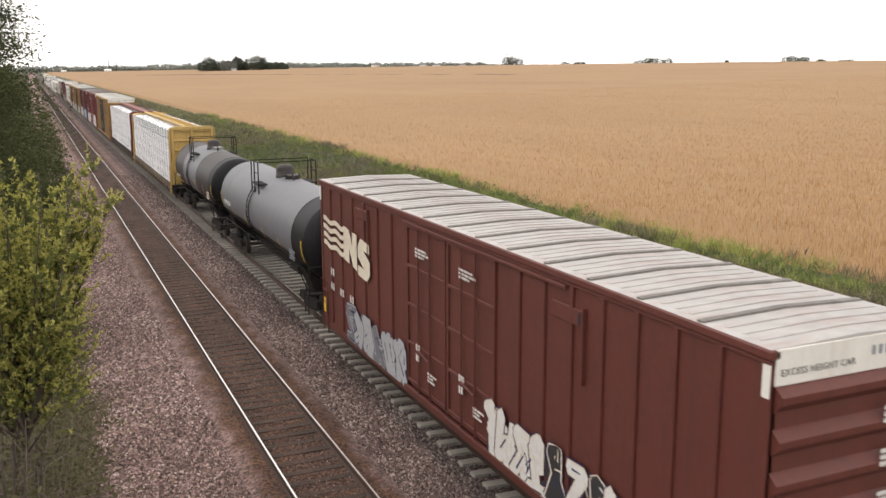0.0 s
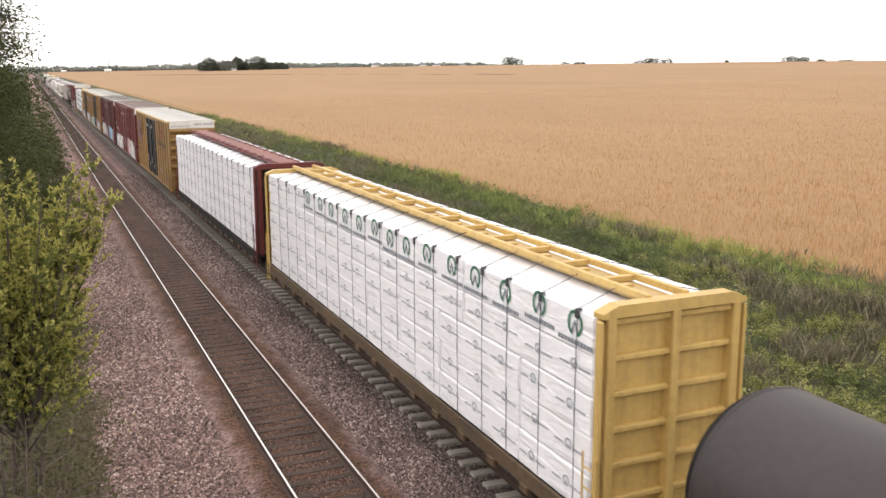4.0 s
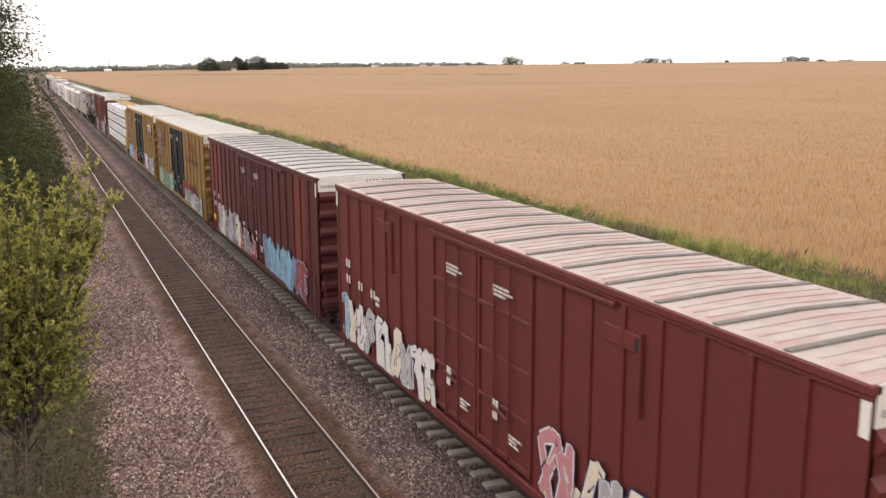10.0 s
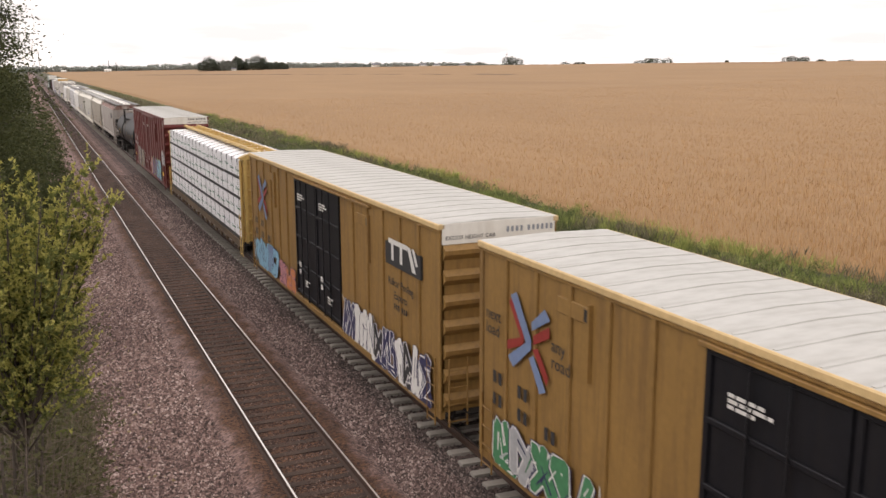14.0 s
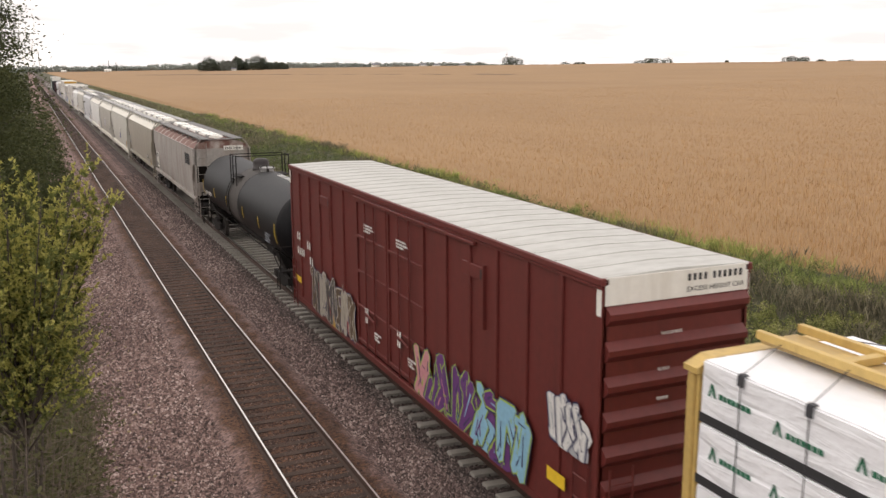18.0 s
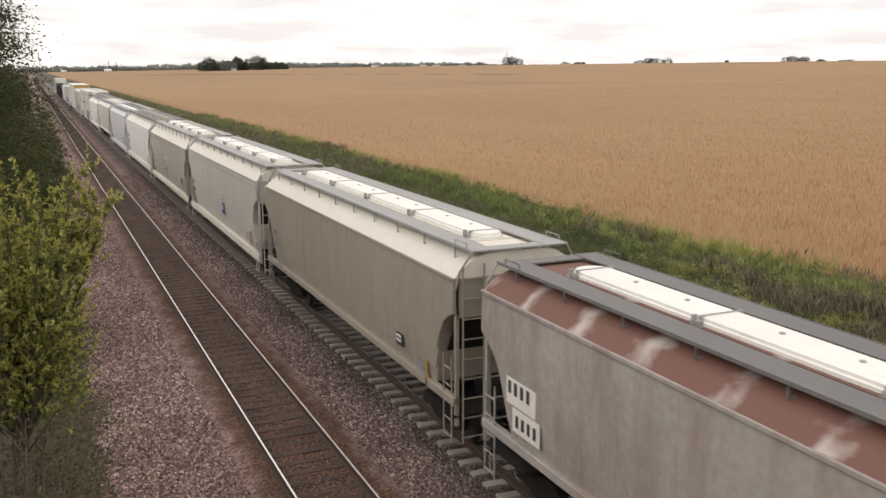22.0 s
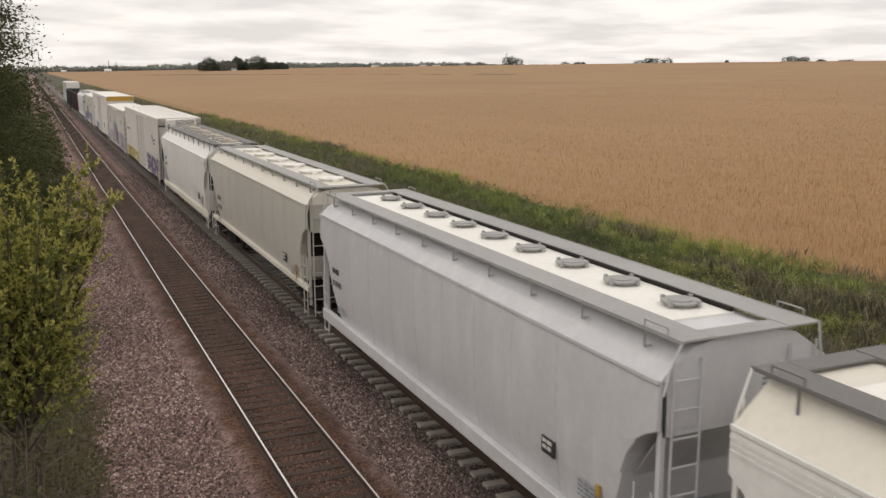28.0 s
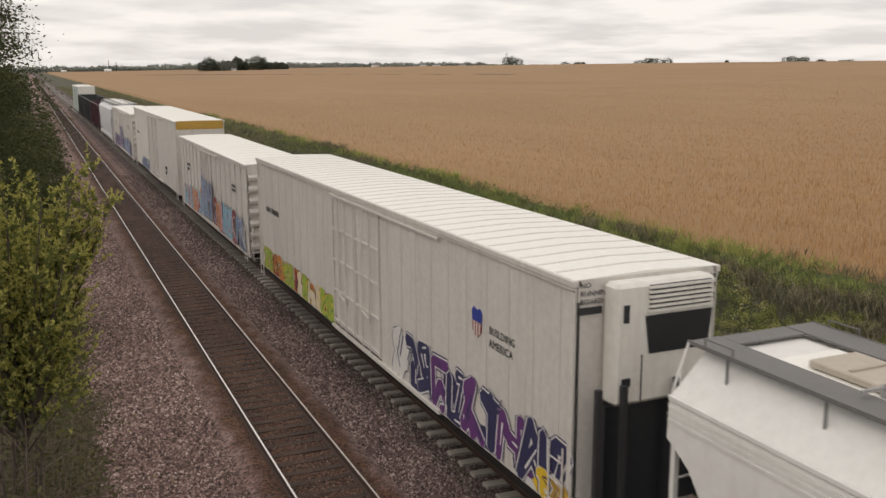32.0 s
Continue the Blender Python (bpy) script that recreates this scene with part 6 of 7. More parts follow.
def tree(name, label, x, y, top, spread, leaf_mat, leaf, clumps, per, seed, low=0.25, clump_r=0.45, zb=None, category="tree", twigs=0, shoots=(), dense=220, rise=0.0):
    """A tapered trunk, forking limbs and a crown of leaf clumps round the limb tips."""
    rs, rnd = np.random.RandomState(seed), random.Random(seed)
    zb = float(ground_z(x, y)) - 0.1 if zb is None else zb
    t = tagged(new(name), label, category)
    t.location = (x, y, zb)
    hh = top - zb
    bm = bmesh.new()
    limb(bm, (0, 0, 0), (rnd.uniform(-0.2, 0.2), rnd.uniform(-0.2, 0.2), hh * 0.55), hh * 0.022, hh * 0.012, 8, 0.1)
    limb(bm, (0, 0, hh * 0.53), (rnd.uniform(-0.4, 0.4), rnd.uniform(-0.4, 0.4), hh * 0.92), hh * 0.012, hh * 0.003, 6, 0.1)
    part("trunk", bm, M_BARK, t)
    tips = []
    for i in range(clumps):
        u = rnd.random()
        z = hh * (low + (0.97 - low) * u)
        prof = spread * (0.35 + 0.9 * math.sin(math.pi * min(1, 0.12 + 0.86 * u)) ** 0.8) * 0.72
        prof *= 1 + rise * (u - 0.5)
        a, r = rnd.uniform(0, 6.283), prof * math.sqrt(rnd.uniform(0.12, 1.0))
        tips.append(Vector((r * math.cos(a), r * math.sin(a), z)))
    for p in tips[:26]:
        bm = bmesh.new()
        limb(bm, (p.x * 0.05, p.y * 0.05, max(hh * 0.12, p.z - 0.35 * p.xy.length - hh * 0.06)), p, hh * 0.007, hh * 0.0018, 5, rnd.uniform(-0.15, 0.15))
        part("limb", bm, M_BARK, t)
    pts = [rs.normal(0, 1, (per, 3)) * (clump_r, clump_r, clump_r * 0.7) * rs.uniform(0.6, 1.3) + np.array(p) for p in tips]
    for _ in range(twigs):
        p = rnd.choice(tips)
        d = Vector((rnd.uniform(-0.4, 1), rnd.uniform(-0.6, 0.6), rnd.uniform(0.1, 1.0))).normalized()
        pts.append(np.array([p + d * (clump_r + 0.12 * k) for k in range(9)]) + rs.normal(0, 0.05, (9, 3)))
    for a, b in shoots:
        # a long shoot that reaches out of the crown, leafy towards its tip
        a, b = Vector(a) - t.location, Vector(b) - t.location
        bm = bmesh.new()
        limb(bm, a, b, 0.016, 0.004, 5, 0.08)
        part("limb", bm, M_BARK, t)
        pts.append(np.array([a.lerp(b, 0.35 + 0.65 * k / dense) for k in range(dense)]) + rs.normal(0, 1, (dense, 3)) * (0.2, 0.2, 0.16))
    co, fa = leaf_cloud(np.concatenate(pts), leaf, rs)
    piece("crown", from_arrays("crown", co, fa, leaf_mat), t)
    return t


tree("roadside_tree", "tall dark leafy tree beside the tracks", -2.15, 33.0, 11.3, 2.75, M_LEAF_DARK, 0.06, 400, 150, 11, 0.2, 0.36, twigs=90,
     shoots=[((-2.0, 33.0, 8.6), (q_, 33.0, z_)) for q_, z_ in ((-0.25, 10.6), (-0.6, 11.2))], dense=45, rise=0.7)
tree("roadside_tree", "dark leafy tree beside the tracks", -2.2, 45.0, 9.8, 3.2, M_LEAF_DARK, 0.07, 160, 190, 12, 0.10, 0.55, twigs=40)
tree("roadside_tree", "dark leafy tree beside the tracks", -1.6, 62.0, 8.2, 2.9, M_LEAF_DARK, 0.12, 110, 110, 13, 0.08, 0.6, twigs=30)


def leaf_set(c, u, size, rs):
    """Folded leaves at the points c that point along u."""
    u = u / np.linalg.norm(u, axis=1)[:, None]
    w = np.cross(u, rs.normal(0, 1, u.shape))
    w /= np.linalg.norm(w, axis=1)[:, None]
    s, nrm = size[:, None], np.cross(u, w)
    co = np.stack([c, c + u * s * 0.45 + w * s * 0.24 + nrm * s * 0.08, c + u * s - nrm * s * 0.1, c + u * s * 0.45 - w * s * 0.24 + nrm * s * 0.08], 1).reshape(-1, 3)
    return co, (np.array([(0, 1, 2), (0, 2, 3)])[None] + 4 * np.arange(len(c))[:, None, None]).reshape(-1, 3)


def sapling(label, x, y, tips, seed, leaf=0.066, per=22):
    """Several thin stems whose boughs end in feathery sprays: a shaded green painted within, a lit yellow-green at the
    tips.
    """
    rs, rnd = np.random.RandomState(seed), random.Random(seed)
    base = Vector((x, y, float(ground_z(x, y)) - 0.1))
    t = tagged(new("leafy_sapling"), label, "tree")
    t.location = base
    forks = []
    for k in range(5):
        a = Vector((rnd.uniform(-0.12, 0.12), rnd.uniform(-0.12, 0.12), 0))
        b = Vector((rnd.uniform(-0.5, 0.6), rnd.uniform(-0.5, 0.5), rnd.uniform(4.6, 5.8)))
        bm = bmesh.new()
        limb(bm, a, b, 0.045, 0.018, 6, rnd.uniform(-0.2, 0.2))
        part("trunk", bm, M_BARK, t)
        forks.append((a, b))
    # old collects leaves in the shaded colour, young those in the lit colour
    old, young = [], []
    for tip in tips:
        p = Vector(tip) - base
        a, b = min(forks, key=lambda f: (f[0].lerp(f[1], 0.8) - p).length)
        root = a.lerp(b, min(1.0, max(0.35, (p.z - 0.9) / b.z)))
        bm = bmesh.new()
        limb(bm, root, p, 0.016, 0.005, 5, rnd.uniform(-0.12, 0.12))
        part("limb", bm, M_BARK, t)
        way = (p - root).normalized()
        for k in range(per):
            at = root.lerp(p, rnd.uniform(0.35, 1.0)) + Vector((rnd.gauss(0, 0.07), rnd.gauss(0, 0.07), rnd.gauss(0, 0.07)))
            d = (way * 0.7 + Vector((rnd.gauss(0, 0.55), rnd.gauss(0, 0.55), rnd.uniform(-0.1, 0.95)))).normalized()
            ln, n = rnd.uniform(0.18, 0.42), rnd.randint(16, 30)
            u = np.sort(rs.uniform(0.12, 1.0, n))
            c = np.array(at)[None] + np.array(d)[None] * (u * ln)[:, None] + np.array([0, 0, -0.10])[None] * (u * u * ln)[:, None]
            ax = np.array(d)[None] * 0.8 + rs.normal(0, 0.55, (n, 3)) + np.array([0, 0, -0.15])
            sz = leaf * rs.uniform(0.7, 1.3, n) * (1.15 - 0.5 * u)
            # light on the crown is put into colour: upturned sprays turn bright sooner
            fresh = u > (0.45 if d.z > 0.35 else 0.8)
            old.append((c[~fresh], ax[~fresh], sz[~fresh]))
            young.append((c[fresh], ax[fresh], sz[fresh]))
    for name_, sets, mat_ in (("old_leaves", old, M_LEAF_SHADED), ("young_leaves", young, M_LEAF_LIT)):
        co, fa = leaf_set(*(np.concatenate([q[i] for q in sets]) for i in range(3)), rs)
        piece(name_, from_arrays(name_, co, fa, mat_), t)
    return t


rnd_ = random.Random(5)
bough_tips = []
for k in range(96):
    z_ = rnd_.uniform(4.5, 7.25)
    reach_ = 0.46 - 0.12 * max(0.0, z_ - 5.6) - 0.2 * max(0.0, 5.2 - z_)
    bough_tips.append((reach_ - 1.75 * rnd_.random() ** 1.2, rnd_.uniform(11.9, 13.1), z_))
bough_tips += [(q_, 12.5, z_) for q_, z_ in ((0.28, 6.9), (0.42, 7.02), (0.55, 6.85), (0.66, 7.1), (0.88, 6.82), (0.78, 6.62), (0.6, 6.5), (0.42, 6.55), (0.5, 6.2), (0.36, 6.3), (0.62, 6.72))]
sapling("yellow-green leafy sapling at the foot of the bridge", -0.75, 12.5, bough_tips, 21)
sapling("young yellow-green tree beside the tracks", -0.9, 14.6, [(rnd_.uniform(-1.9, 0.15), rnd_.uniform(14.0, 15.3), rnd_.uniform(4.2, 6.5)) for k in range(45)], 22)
for i, (sx_, sy_, top_, sp_) in enumerate(((0.2, 44, 3.0, 1.5), (0.6, 55, 2.4, 1.4), (0.9, 70, 2.6, 1.6), (1.0, 86, 3.2, 1.8), (0.9, 105, 4.0, 2.2))):
    tree("shrub", "dark green shrub at the edge of the ballast", sx_, sy_, top_, sp_, M_LEAF_DARK, 0.09, 46, 60, 40 + i, 0.1, 0.3, category="shrub")


def brush(x, y, h, w, seed):
    """A tangle of bare twigs with a few leaves."""
    rnd, rs = random.Random(seed), np.random.RandomState(seed)
    zb = float(ground_z(x, y)) - 0.1
    t = tagged(new("dry_brush"), "tangled brush of bare brown twigs and dull leaves", "brush")
    t.location = (x, y, zb)
    bm, pts = bmesh.new(), []
    for _ in range(70):
        a = rnd.uniform(0, 6.283)
        p = Vector((rnd.uniform(-0.3, 0.3), rnd.uniform(-0.3, 0.3), 0))
        q = Vector((w * rnd.uniform(0.2, 1) * math.cos(a), w * rnd.uniform(0.2, 1) * math.sin(a), h * rnd.uniform(0.45, 1.0)))
        limb(bm, p, q, 0.011, 0.003, 4, rnd.uniform(-0.6, 0.6))
        for _k in range(4):
            f = rnd.uniform(0.4, 1)
            s = p.lerp(q, f)
            e = s + Vector((rnd.uniform(-0.4, 0.4), rnd.uniform(-0.4, 0.4), rnd.uniform(-0.1, 0.45)))
            limb(bm, s, e, 0.005, 0.002, 3, 0.03)
            pts.append(np.array(s.lerp(e, 0.6)) + rs.normal(0, 0.14, (11, 3)))
    tagged(part("twig_tangle", bm, MAT_TWIG, t), kind="stuff")
    co, fa = leaf_cloud(np.concatenate(pts), 0.05, rs)
    piece("leaves", from_arrays("leaves", co, fa, M_DULL), t)


def dead_branches(x, y, seed):
    """A dead shrub: grey arching branches that lean out over the ballast."""
    rnd = random.Random(seed)
    base = Vector((x, y, float(ground_z(x, y)) - 0.1))
    t = tagged(new("dead_shrub"), "dead shrub with long bare grey branches", "shrub")
    t.location = base
    for k in range(16):
        z = rnd.uniform(2.6, 4.9)
        a = Vector((rnd.uniform(-0.15, 0.15), rnd.uniform(-0.2, 0.2), 0))
        b = Vector((rnd.uniform(-0.4, 0.2), rnd.uniform(-0.4, 0.4), z))
        c = b + Vector((rnd.uniform(0.7, 1.5), rnd.uniform(-0.5, 0.5), rnd.uniform(0.1, 0.75)))
        bm = bmesh.new()
        limb(bm, a, b, 0.02, 0.014, 5, rnd.uniform(-0.15, 0.15))
        limb(bm, b, c, 0.014, 0.003, 5, rnd.uniform(-0.15, 0.15))
        branch = part("branch", bm, MAT_TWIG if k % 3 else MAT_TWIG_PALE, t)
        bm = bmesh.new()
        for _ in range(9):
            s = b.lerp(c, rnd.uniform(0.15, 0.95))
            limb(bm, s, s + Vector((rnd.uniform(0.0, 0.45), rnd.uniform(-0.3, 0.3), rnd.uniform(-0.25, 0.4))), 0.005, 0.0015, 3, 0.04)
        tagged(part("twig_spray", bm, MAT_TWIG, branch), kind="stuff")


MAT_TWIG_PALE = shade("weathered_grey_twigs", (0.24, 0.21, 0.17), 0.9, vary=0.3)
MAT_TWIG = shade("dry_twigs", (0.17, 0.13, 0.10), 0.9, vary=0.3)
M_DULL = speckled("dull_leaves", ((0.045, 0.048, 0.020), (0.085, 0.086, 0.034), (0.135, 0.125, 0.058), (0.21, 0.17, 0.105)), thin=0.3)
for i, (bx_, by_, bh_, bw_) in enumerate(((-0.7, 11.4, 4.7, 1.0), (-0.75, 12.2, 5.4, 1.1), (-0.45, 13.6, 4.9, 1.15), (-0.5, 15.0, 4.6, 1.1), (-0.25, 16.2, 3.6, 1.05), (-0.1, 18.0, 2.6, 1.1), (0.0, 21.0, 2.4, 1.2), (-0.1, 25.0, 2.4, 1.3), (0.1, 30.0, 2.0, 1.2))):
    brush(bx_, by_, bh_, bw_, 60 + i)
dead_branches(-0.75, 13.2, 71)
dead_branches(-0.85, 14.4, 72)
lx_, ly_ = strewn(240, (0.3, 2.2), (15.5, 45), 1.5)
co_, fa_ = leaf_cloud(np.stack([lx_, ly_, ground_z(lx_, ly_) + 0.05], -1), 0.055, flat=0.15)
M_LITTER = speckled("fallen_leaves", ((0.16, 0.11, 0.05), (0.34, 0.27, 0.14), (0.50, 0.44, 0.32)))
tagged(new("leaf_litter", from_arrays("leaf_litter", co_, fa_, M_LITTER)), "pale fallen leaves and chips on the ballast", "leaf litter", kind="stuff")
gx, gy = strewn(9000, (-4.0, 0.75), (12, 120), 1.5)
tagged(blades("verge_grass", gx, gy, ground_z(gx, gy) - 0.05, (0.2, 0.7), 0.012, M_DRY, 0.7, 4), "rough dry grass at the edge of the ballast", "grass", kind="stuff")


# ---- the horizon
def far_grove(name, label, x, y, width, depth, height, mat, n, leaf, seed, lumps=9, base=None, kind=""):
    rs = np.random.RandomState(seed)
    t = tagged(new(name), label, "trees", kind=kind)
    zb = float(ground_z(x, y)) if base is None else base
    t.location = (x, y, zb)
    pts = []
    for i in range(lumps):
        u = (i + 0.5) / lumps * 2 - 1
        hh = height * rs.uniform(0.64, 1.0) * (1 - 0.35 * abs(u) ** 3)
        c = np.array([u * width / 2 * 0.92, rs.uniform(-depth, depth) / 2, hh * 0.46])
        p = rs.normal(0, 1, (n // lumps, 3))
        p /= np.linalg.norm(p, axis=1)[:, None]
        p *= rs.uniform(0.55, 1.0, (len(p), 1))
        pts.append(p * (width / lumps * 1.25 * min(1.0, lumps / 4), depth * 0.4, hh * 0.54) + c)
    co, fa = leaf_cloud(np.concatenate(pts), leaf, rs, 1.0)
    piece("crown", from_arrays("crown", co, fa, mat), t)
    bm = bmesh.new()
    for i in range(lumps):
        u = ((i + 0.5) / lumps * 2 - 1) * width / 2 * 0.92
        limb(bm, (u, 0, -0.5), (u, 0, height * 0.4), height * 0.03, height * 0.015, 5)
    tagged(part("trunks", bm, M_BARK, t), kind="stuff")


for px_, w_, h_, mat_, lumps_, words_ in ((-47, 33, 26, M_LEAF_GROVE, 4, "dark round tree of the farmstead grove"), (-22, 21, 23, M_LEAF_PALE, 3, "silvery tree of the farmstead grove"), (-4, 23, 26, M_LEAF_GROVE, 3, "dark tree of the farmstead grove"),
                                        (20, 33, 26.5, M_LEAF_GROVE, 5, "broad dark tree of the farmstead grove"), (49, 31, 15, M_LEAF_GROVE, 7, "row of low dark conifers by the farmstead")):
    far_grove("farm_tree", words_, 312 + px_, 1478 - 0.4 * px_, w_, 24, h_, mat_, 4200, 1.0, 205 + lumps_ + int(px_), lumps_)
far_grove("copse", "small dark copse on the skyline", 590, 1105, 24, 14, 15, M_LEAF_GROVE, 1800, 0.7, 6, 4)
far_grove("copse", "low dark copse on the skyline", 645, 868, 46, 14, 9, M_LEAF_GROVE, 2200, 0.6, 7, 8)
far_grove("copse", "low dark copse on the skyline", 660, 668, 26, 12, 7.0, M_LEAF_GROVE, 1600, 0.55, 8, 5)
for i, (fx_, fy_, fw_, fh_) in enumerate(((640, 1010, 9, 5), (650, 755, 5, 4.2), (660, 640, 10, 4.4), (668, 620, 14, 3.6), (600, 960, 8, 4.4), (610, 1000, 14, 4.6))):
    far_grove("copse", "low trees on the skyline", fx_, fy_, fw_, 6, fh_, M_LEAF_GROVE, 500, 0.5, 80 + i, 3)

# a long wood along the far horizon
rs_ = np.random.RandomState(31)
pts = []
for u in np.linspace(-0.10, 0.66, 210):
    d = 2300 + 120 * math.sin(u * 23)
    hh = rs_.uniform(11, 18) * (1.0 if u < 0.5 else 0.75)
    cx_, cy_ = u * d, d
    p = rs_.normal(0, 1, (150, 3))
    p /= np.linalg.norm(p, axis=1)[:, None]
    p *= rs_.uniform(0.5, 0.95, (150, 1))
    zb = float(ground_z(cx_, cy_))
    pts.append(p * (rs_.uniform(6, 13), 6, hh * 0.55) + (cx_, cy_, zb + hh * 0.4))
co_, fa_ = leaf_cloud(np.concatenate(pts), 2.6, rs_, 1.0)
tagged(new("far_woods", from_arrays("far_woods", co_, fa_, M_LEAF_HAZE)), "line of distant woods along the horizon, tinted pale with haze", "woods", kind="stuff")


def farmhouse(label, x, y, w, h, wall, roof, base=None):
    zb = float(ground_z(x, y)) if base is None else base
    t = tagged(new("farm_building"), label, "building")
    t.location = (x, y, zb)
    boxed("wall", (-w / 2, w / 2, -w * 0.3, w * 0.3, -0.5, h * 0.6), wall, t)
    bm = bmesh.new()
    ring_skin(bm, [[(xx, -w * 0.34, h * 0.58), (xx, 0, h), (xx, w * 0.34, h * 0.58)] for xx in (-w * 0.53, w * 0.53)])
    part("roof", bm, roof, t)
    for k in (-0.25, 0.2):
        boxed("window", (w * k - 0.6, w * k + 0.6, -w * 0.3 - 0.05, -w * 0.3, h * 0.2, h * 0.42), "dark_glass", t)


farmhouse("white farmhouse among the grove trees", 290, 1445, 7, 5, "white", "tank_grey")
farmhouse("long white farm shed far off", 160, 2150, 14, 6, "white", "roof_white")
farmhouse("white farm shed far off", 70, 2120, 10, 5, "white", "roof_white")
for fx_, fy_ in ((862, 2060), (905, 2080), (960, 2050), (720, 2000)):
    farmhouse("small white house far away", fx_, fy_, 16, 9, "white", "tank_grey", float(ground_z(fx_, fy_)) + 1)
for mx_, my_, mh_ in ((22, 1900, 42), (170, 2250, 26), (186, 2250, 22), (585, 1110, 17)):
    zb = float(ground_z(mx_, my_))
    m_ = tagged(new("mast"), "thin steel lattice mast on the horizon", "mast")
    m_.location = (mx_, my_, zb)
    bm = bmesh.new()
    tube(bm, (0, 0, 0), (0, 0, mh_), 0.5 if mh_ > 20 else 0.2, 5)
    part("pole", bm, "under", m_)
    bm = bmesh.new()
    tube(bm, (-1.5, 0, mh_ * 0.85), (1.5, 0, mh_ * 0.85), 0.2, 4)
    part("crossarm", bm, "under", m_)
# ---- painted devices, writing and graffiti on the cars
def excess_panel(car, h, hw, z, text="EXCESS HEIGHT CAR", glyphs="0000 000000"):
    lettering(text, 0.125, "black_mark", car, end_pose(-hw + 0.1, z, -h - 0.034), 1.05)
    mark(glyphs, 0.17, "grey_print", car, end_pose(0.15, z + 0.07, -h - 0.034), "dark stencilled marks")


def side_marks(car, x, rows, h=0.3, material="white_mark"):
    for y, z, glyphs in rows:
        mark(glyphs, h, material, car, side_pose(y, z, x), "stencilled reporting marks")


def door_notes(car, h, x, ys, seed):
    for i, y in enumerate(ys):
        lines(car, y, 4.35, x - 0.085, (0.65, 0.8, 0.5), 0.05, seed=seed + i)
        lines(car, y, 2.05, x - 0.085, (0.25, 0.2), 0.16, seed=seed + 7 + i)
        lines(car, y - 0.7, 1.55, x - 0.085, (0.5, 0.3, 0.4), 0.05, seed=seed + 11 + i)


def hook_plate(car, x, y, z, paint="brown_red"):
    """The jacking plate high on the side, with a dark pocket at one end."""
    plate = boxed("jacking_plate", (x - 0.05, x, y - 0.5, y + 0.5, z - 0.14, z + 0.14), paint, car, bevel=0.012)
    boxed("jacking_pocket", (x - 0.062, x - 0.048, y - 0.47, y - 0.36, z - 0.10, z + 0.10), "dark_glass", plate, "dark pocket")
    boxed("plate_flange", (x - 0.075, x, y - 0.53, y - 0.47, z - 1.1, z + 0.2), paint, car)


def cross_device(car, y, z, x, faded=False):
    """Two crossing bent ribbons, one red and one blue."""
    a, b = ("red_mark", "grey_blue") if faded else ("red_mark", "blue_mark")
    k = 0.8
    red = [[(-0.92, 0.80), (-0.80, 0.92), (-0.16, 0.10), (-0.30, 0.02)], [(-0.24, 0.12), (-0.20, -0.06), (-1.0, -0.38), (-1.0, -0.14)],
           [(0.24, 0.06), (0.93, 0.40), (0.93, 0.66), (0.24, 0.28)], [(0.22, -0.06), (0.42, 0.04), (0.92, -0.52), (0.84, -0.70)]]
    blue = [[(-0.84, 0.98), (-0.56, 1.10), (0.14, 0.16), (-0.08, 0.02)], [(0.14, 0.18), (0.14, -0.08), (-0.68, -0.72), (-0.95, -0.52), (-0.08, 0.04)],
            [(0.14, 0.56), (0.72, 1.0), (0.95, 0.80), (0.19, 0.38)], [(0.06, -0.30), (0.26, -0.18), (0.82, -0.86), (0.56, -0.98)]]
    red, blue = ([[(px * k, py * k) for px, py in q] for q in polys] for polys in (red, blue))
    wing_poly(car, "painted_device", red, a, side_pose(y, z, x), "faded red ribbons" if faded else "red ribbons")
    wing_poly(car, "painted_device", blue, b, side_pose(y, z, x - 0.004), "blue ribbons crossing")


def name_device(car, y, z, x, material="red_mark", s=1.0):
    """A row of slanted plain bars joined by a top bar."""
    polys = [[(0, 0.42 * s), (1.25 * s, 0.42 * s), (1.22 * s, 0.30 * s), (0.0, 0.30 * s)], [(0.18 * s, 0.3 * s), (0.32 * s, 0.3 * s), (0.32 * s, -0.1 * s), (0.18 * s, -0.1 * s)],
             [(0.75 * s, 0.3 * s), (0.9 * s, 0.3 * s), (0.9 * s, -0.1 * s), (0.75 * s, -0.1 * s)], [(1.22 * s, 0.40 * s), (1.40 * s, 0.40 * s), (1.74 * s, -0.15 * s), (1.52 * s, -0.15 * s)],
             [(1.50 * s, 0.40 * s), (1.64 * s, 0.40 * s), (1.86 * s, 0.05 * s), (1.74 * s, 0.02 * s)]]
    return wing_poly(car, "painted_device", polys, material, side_pose(y, z, x), "slanted name device")


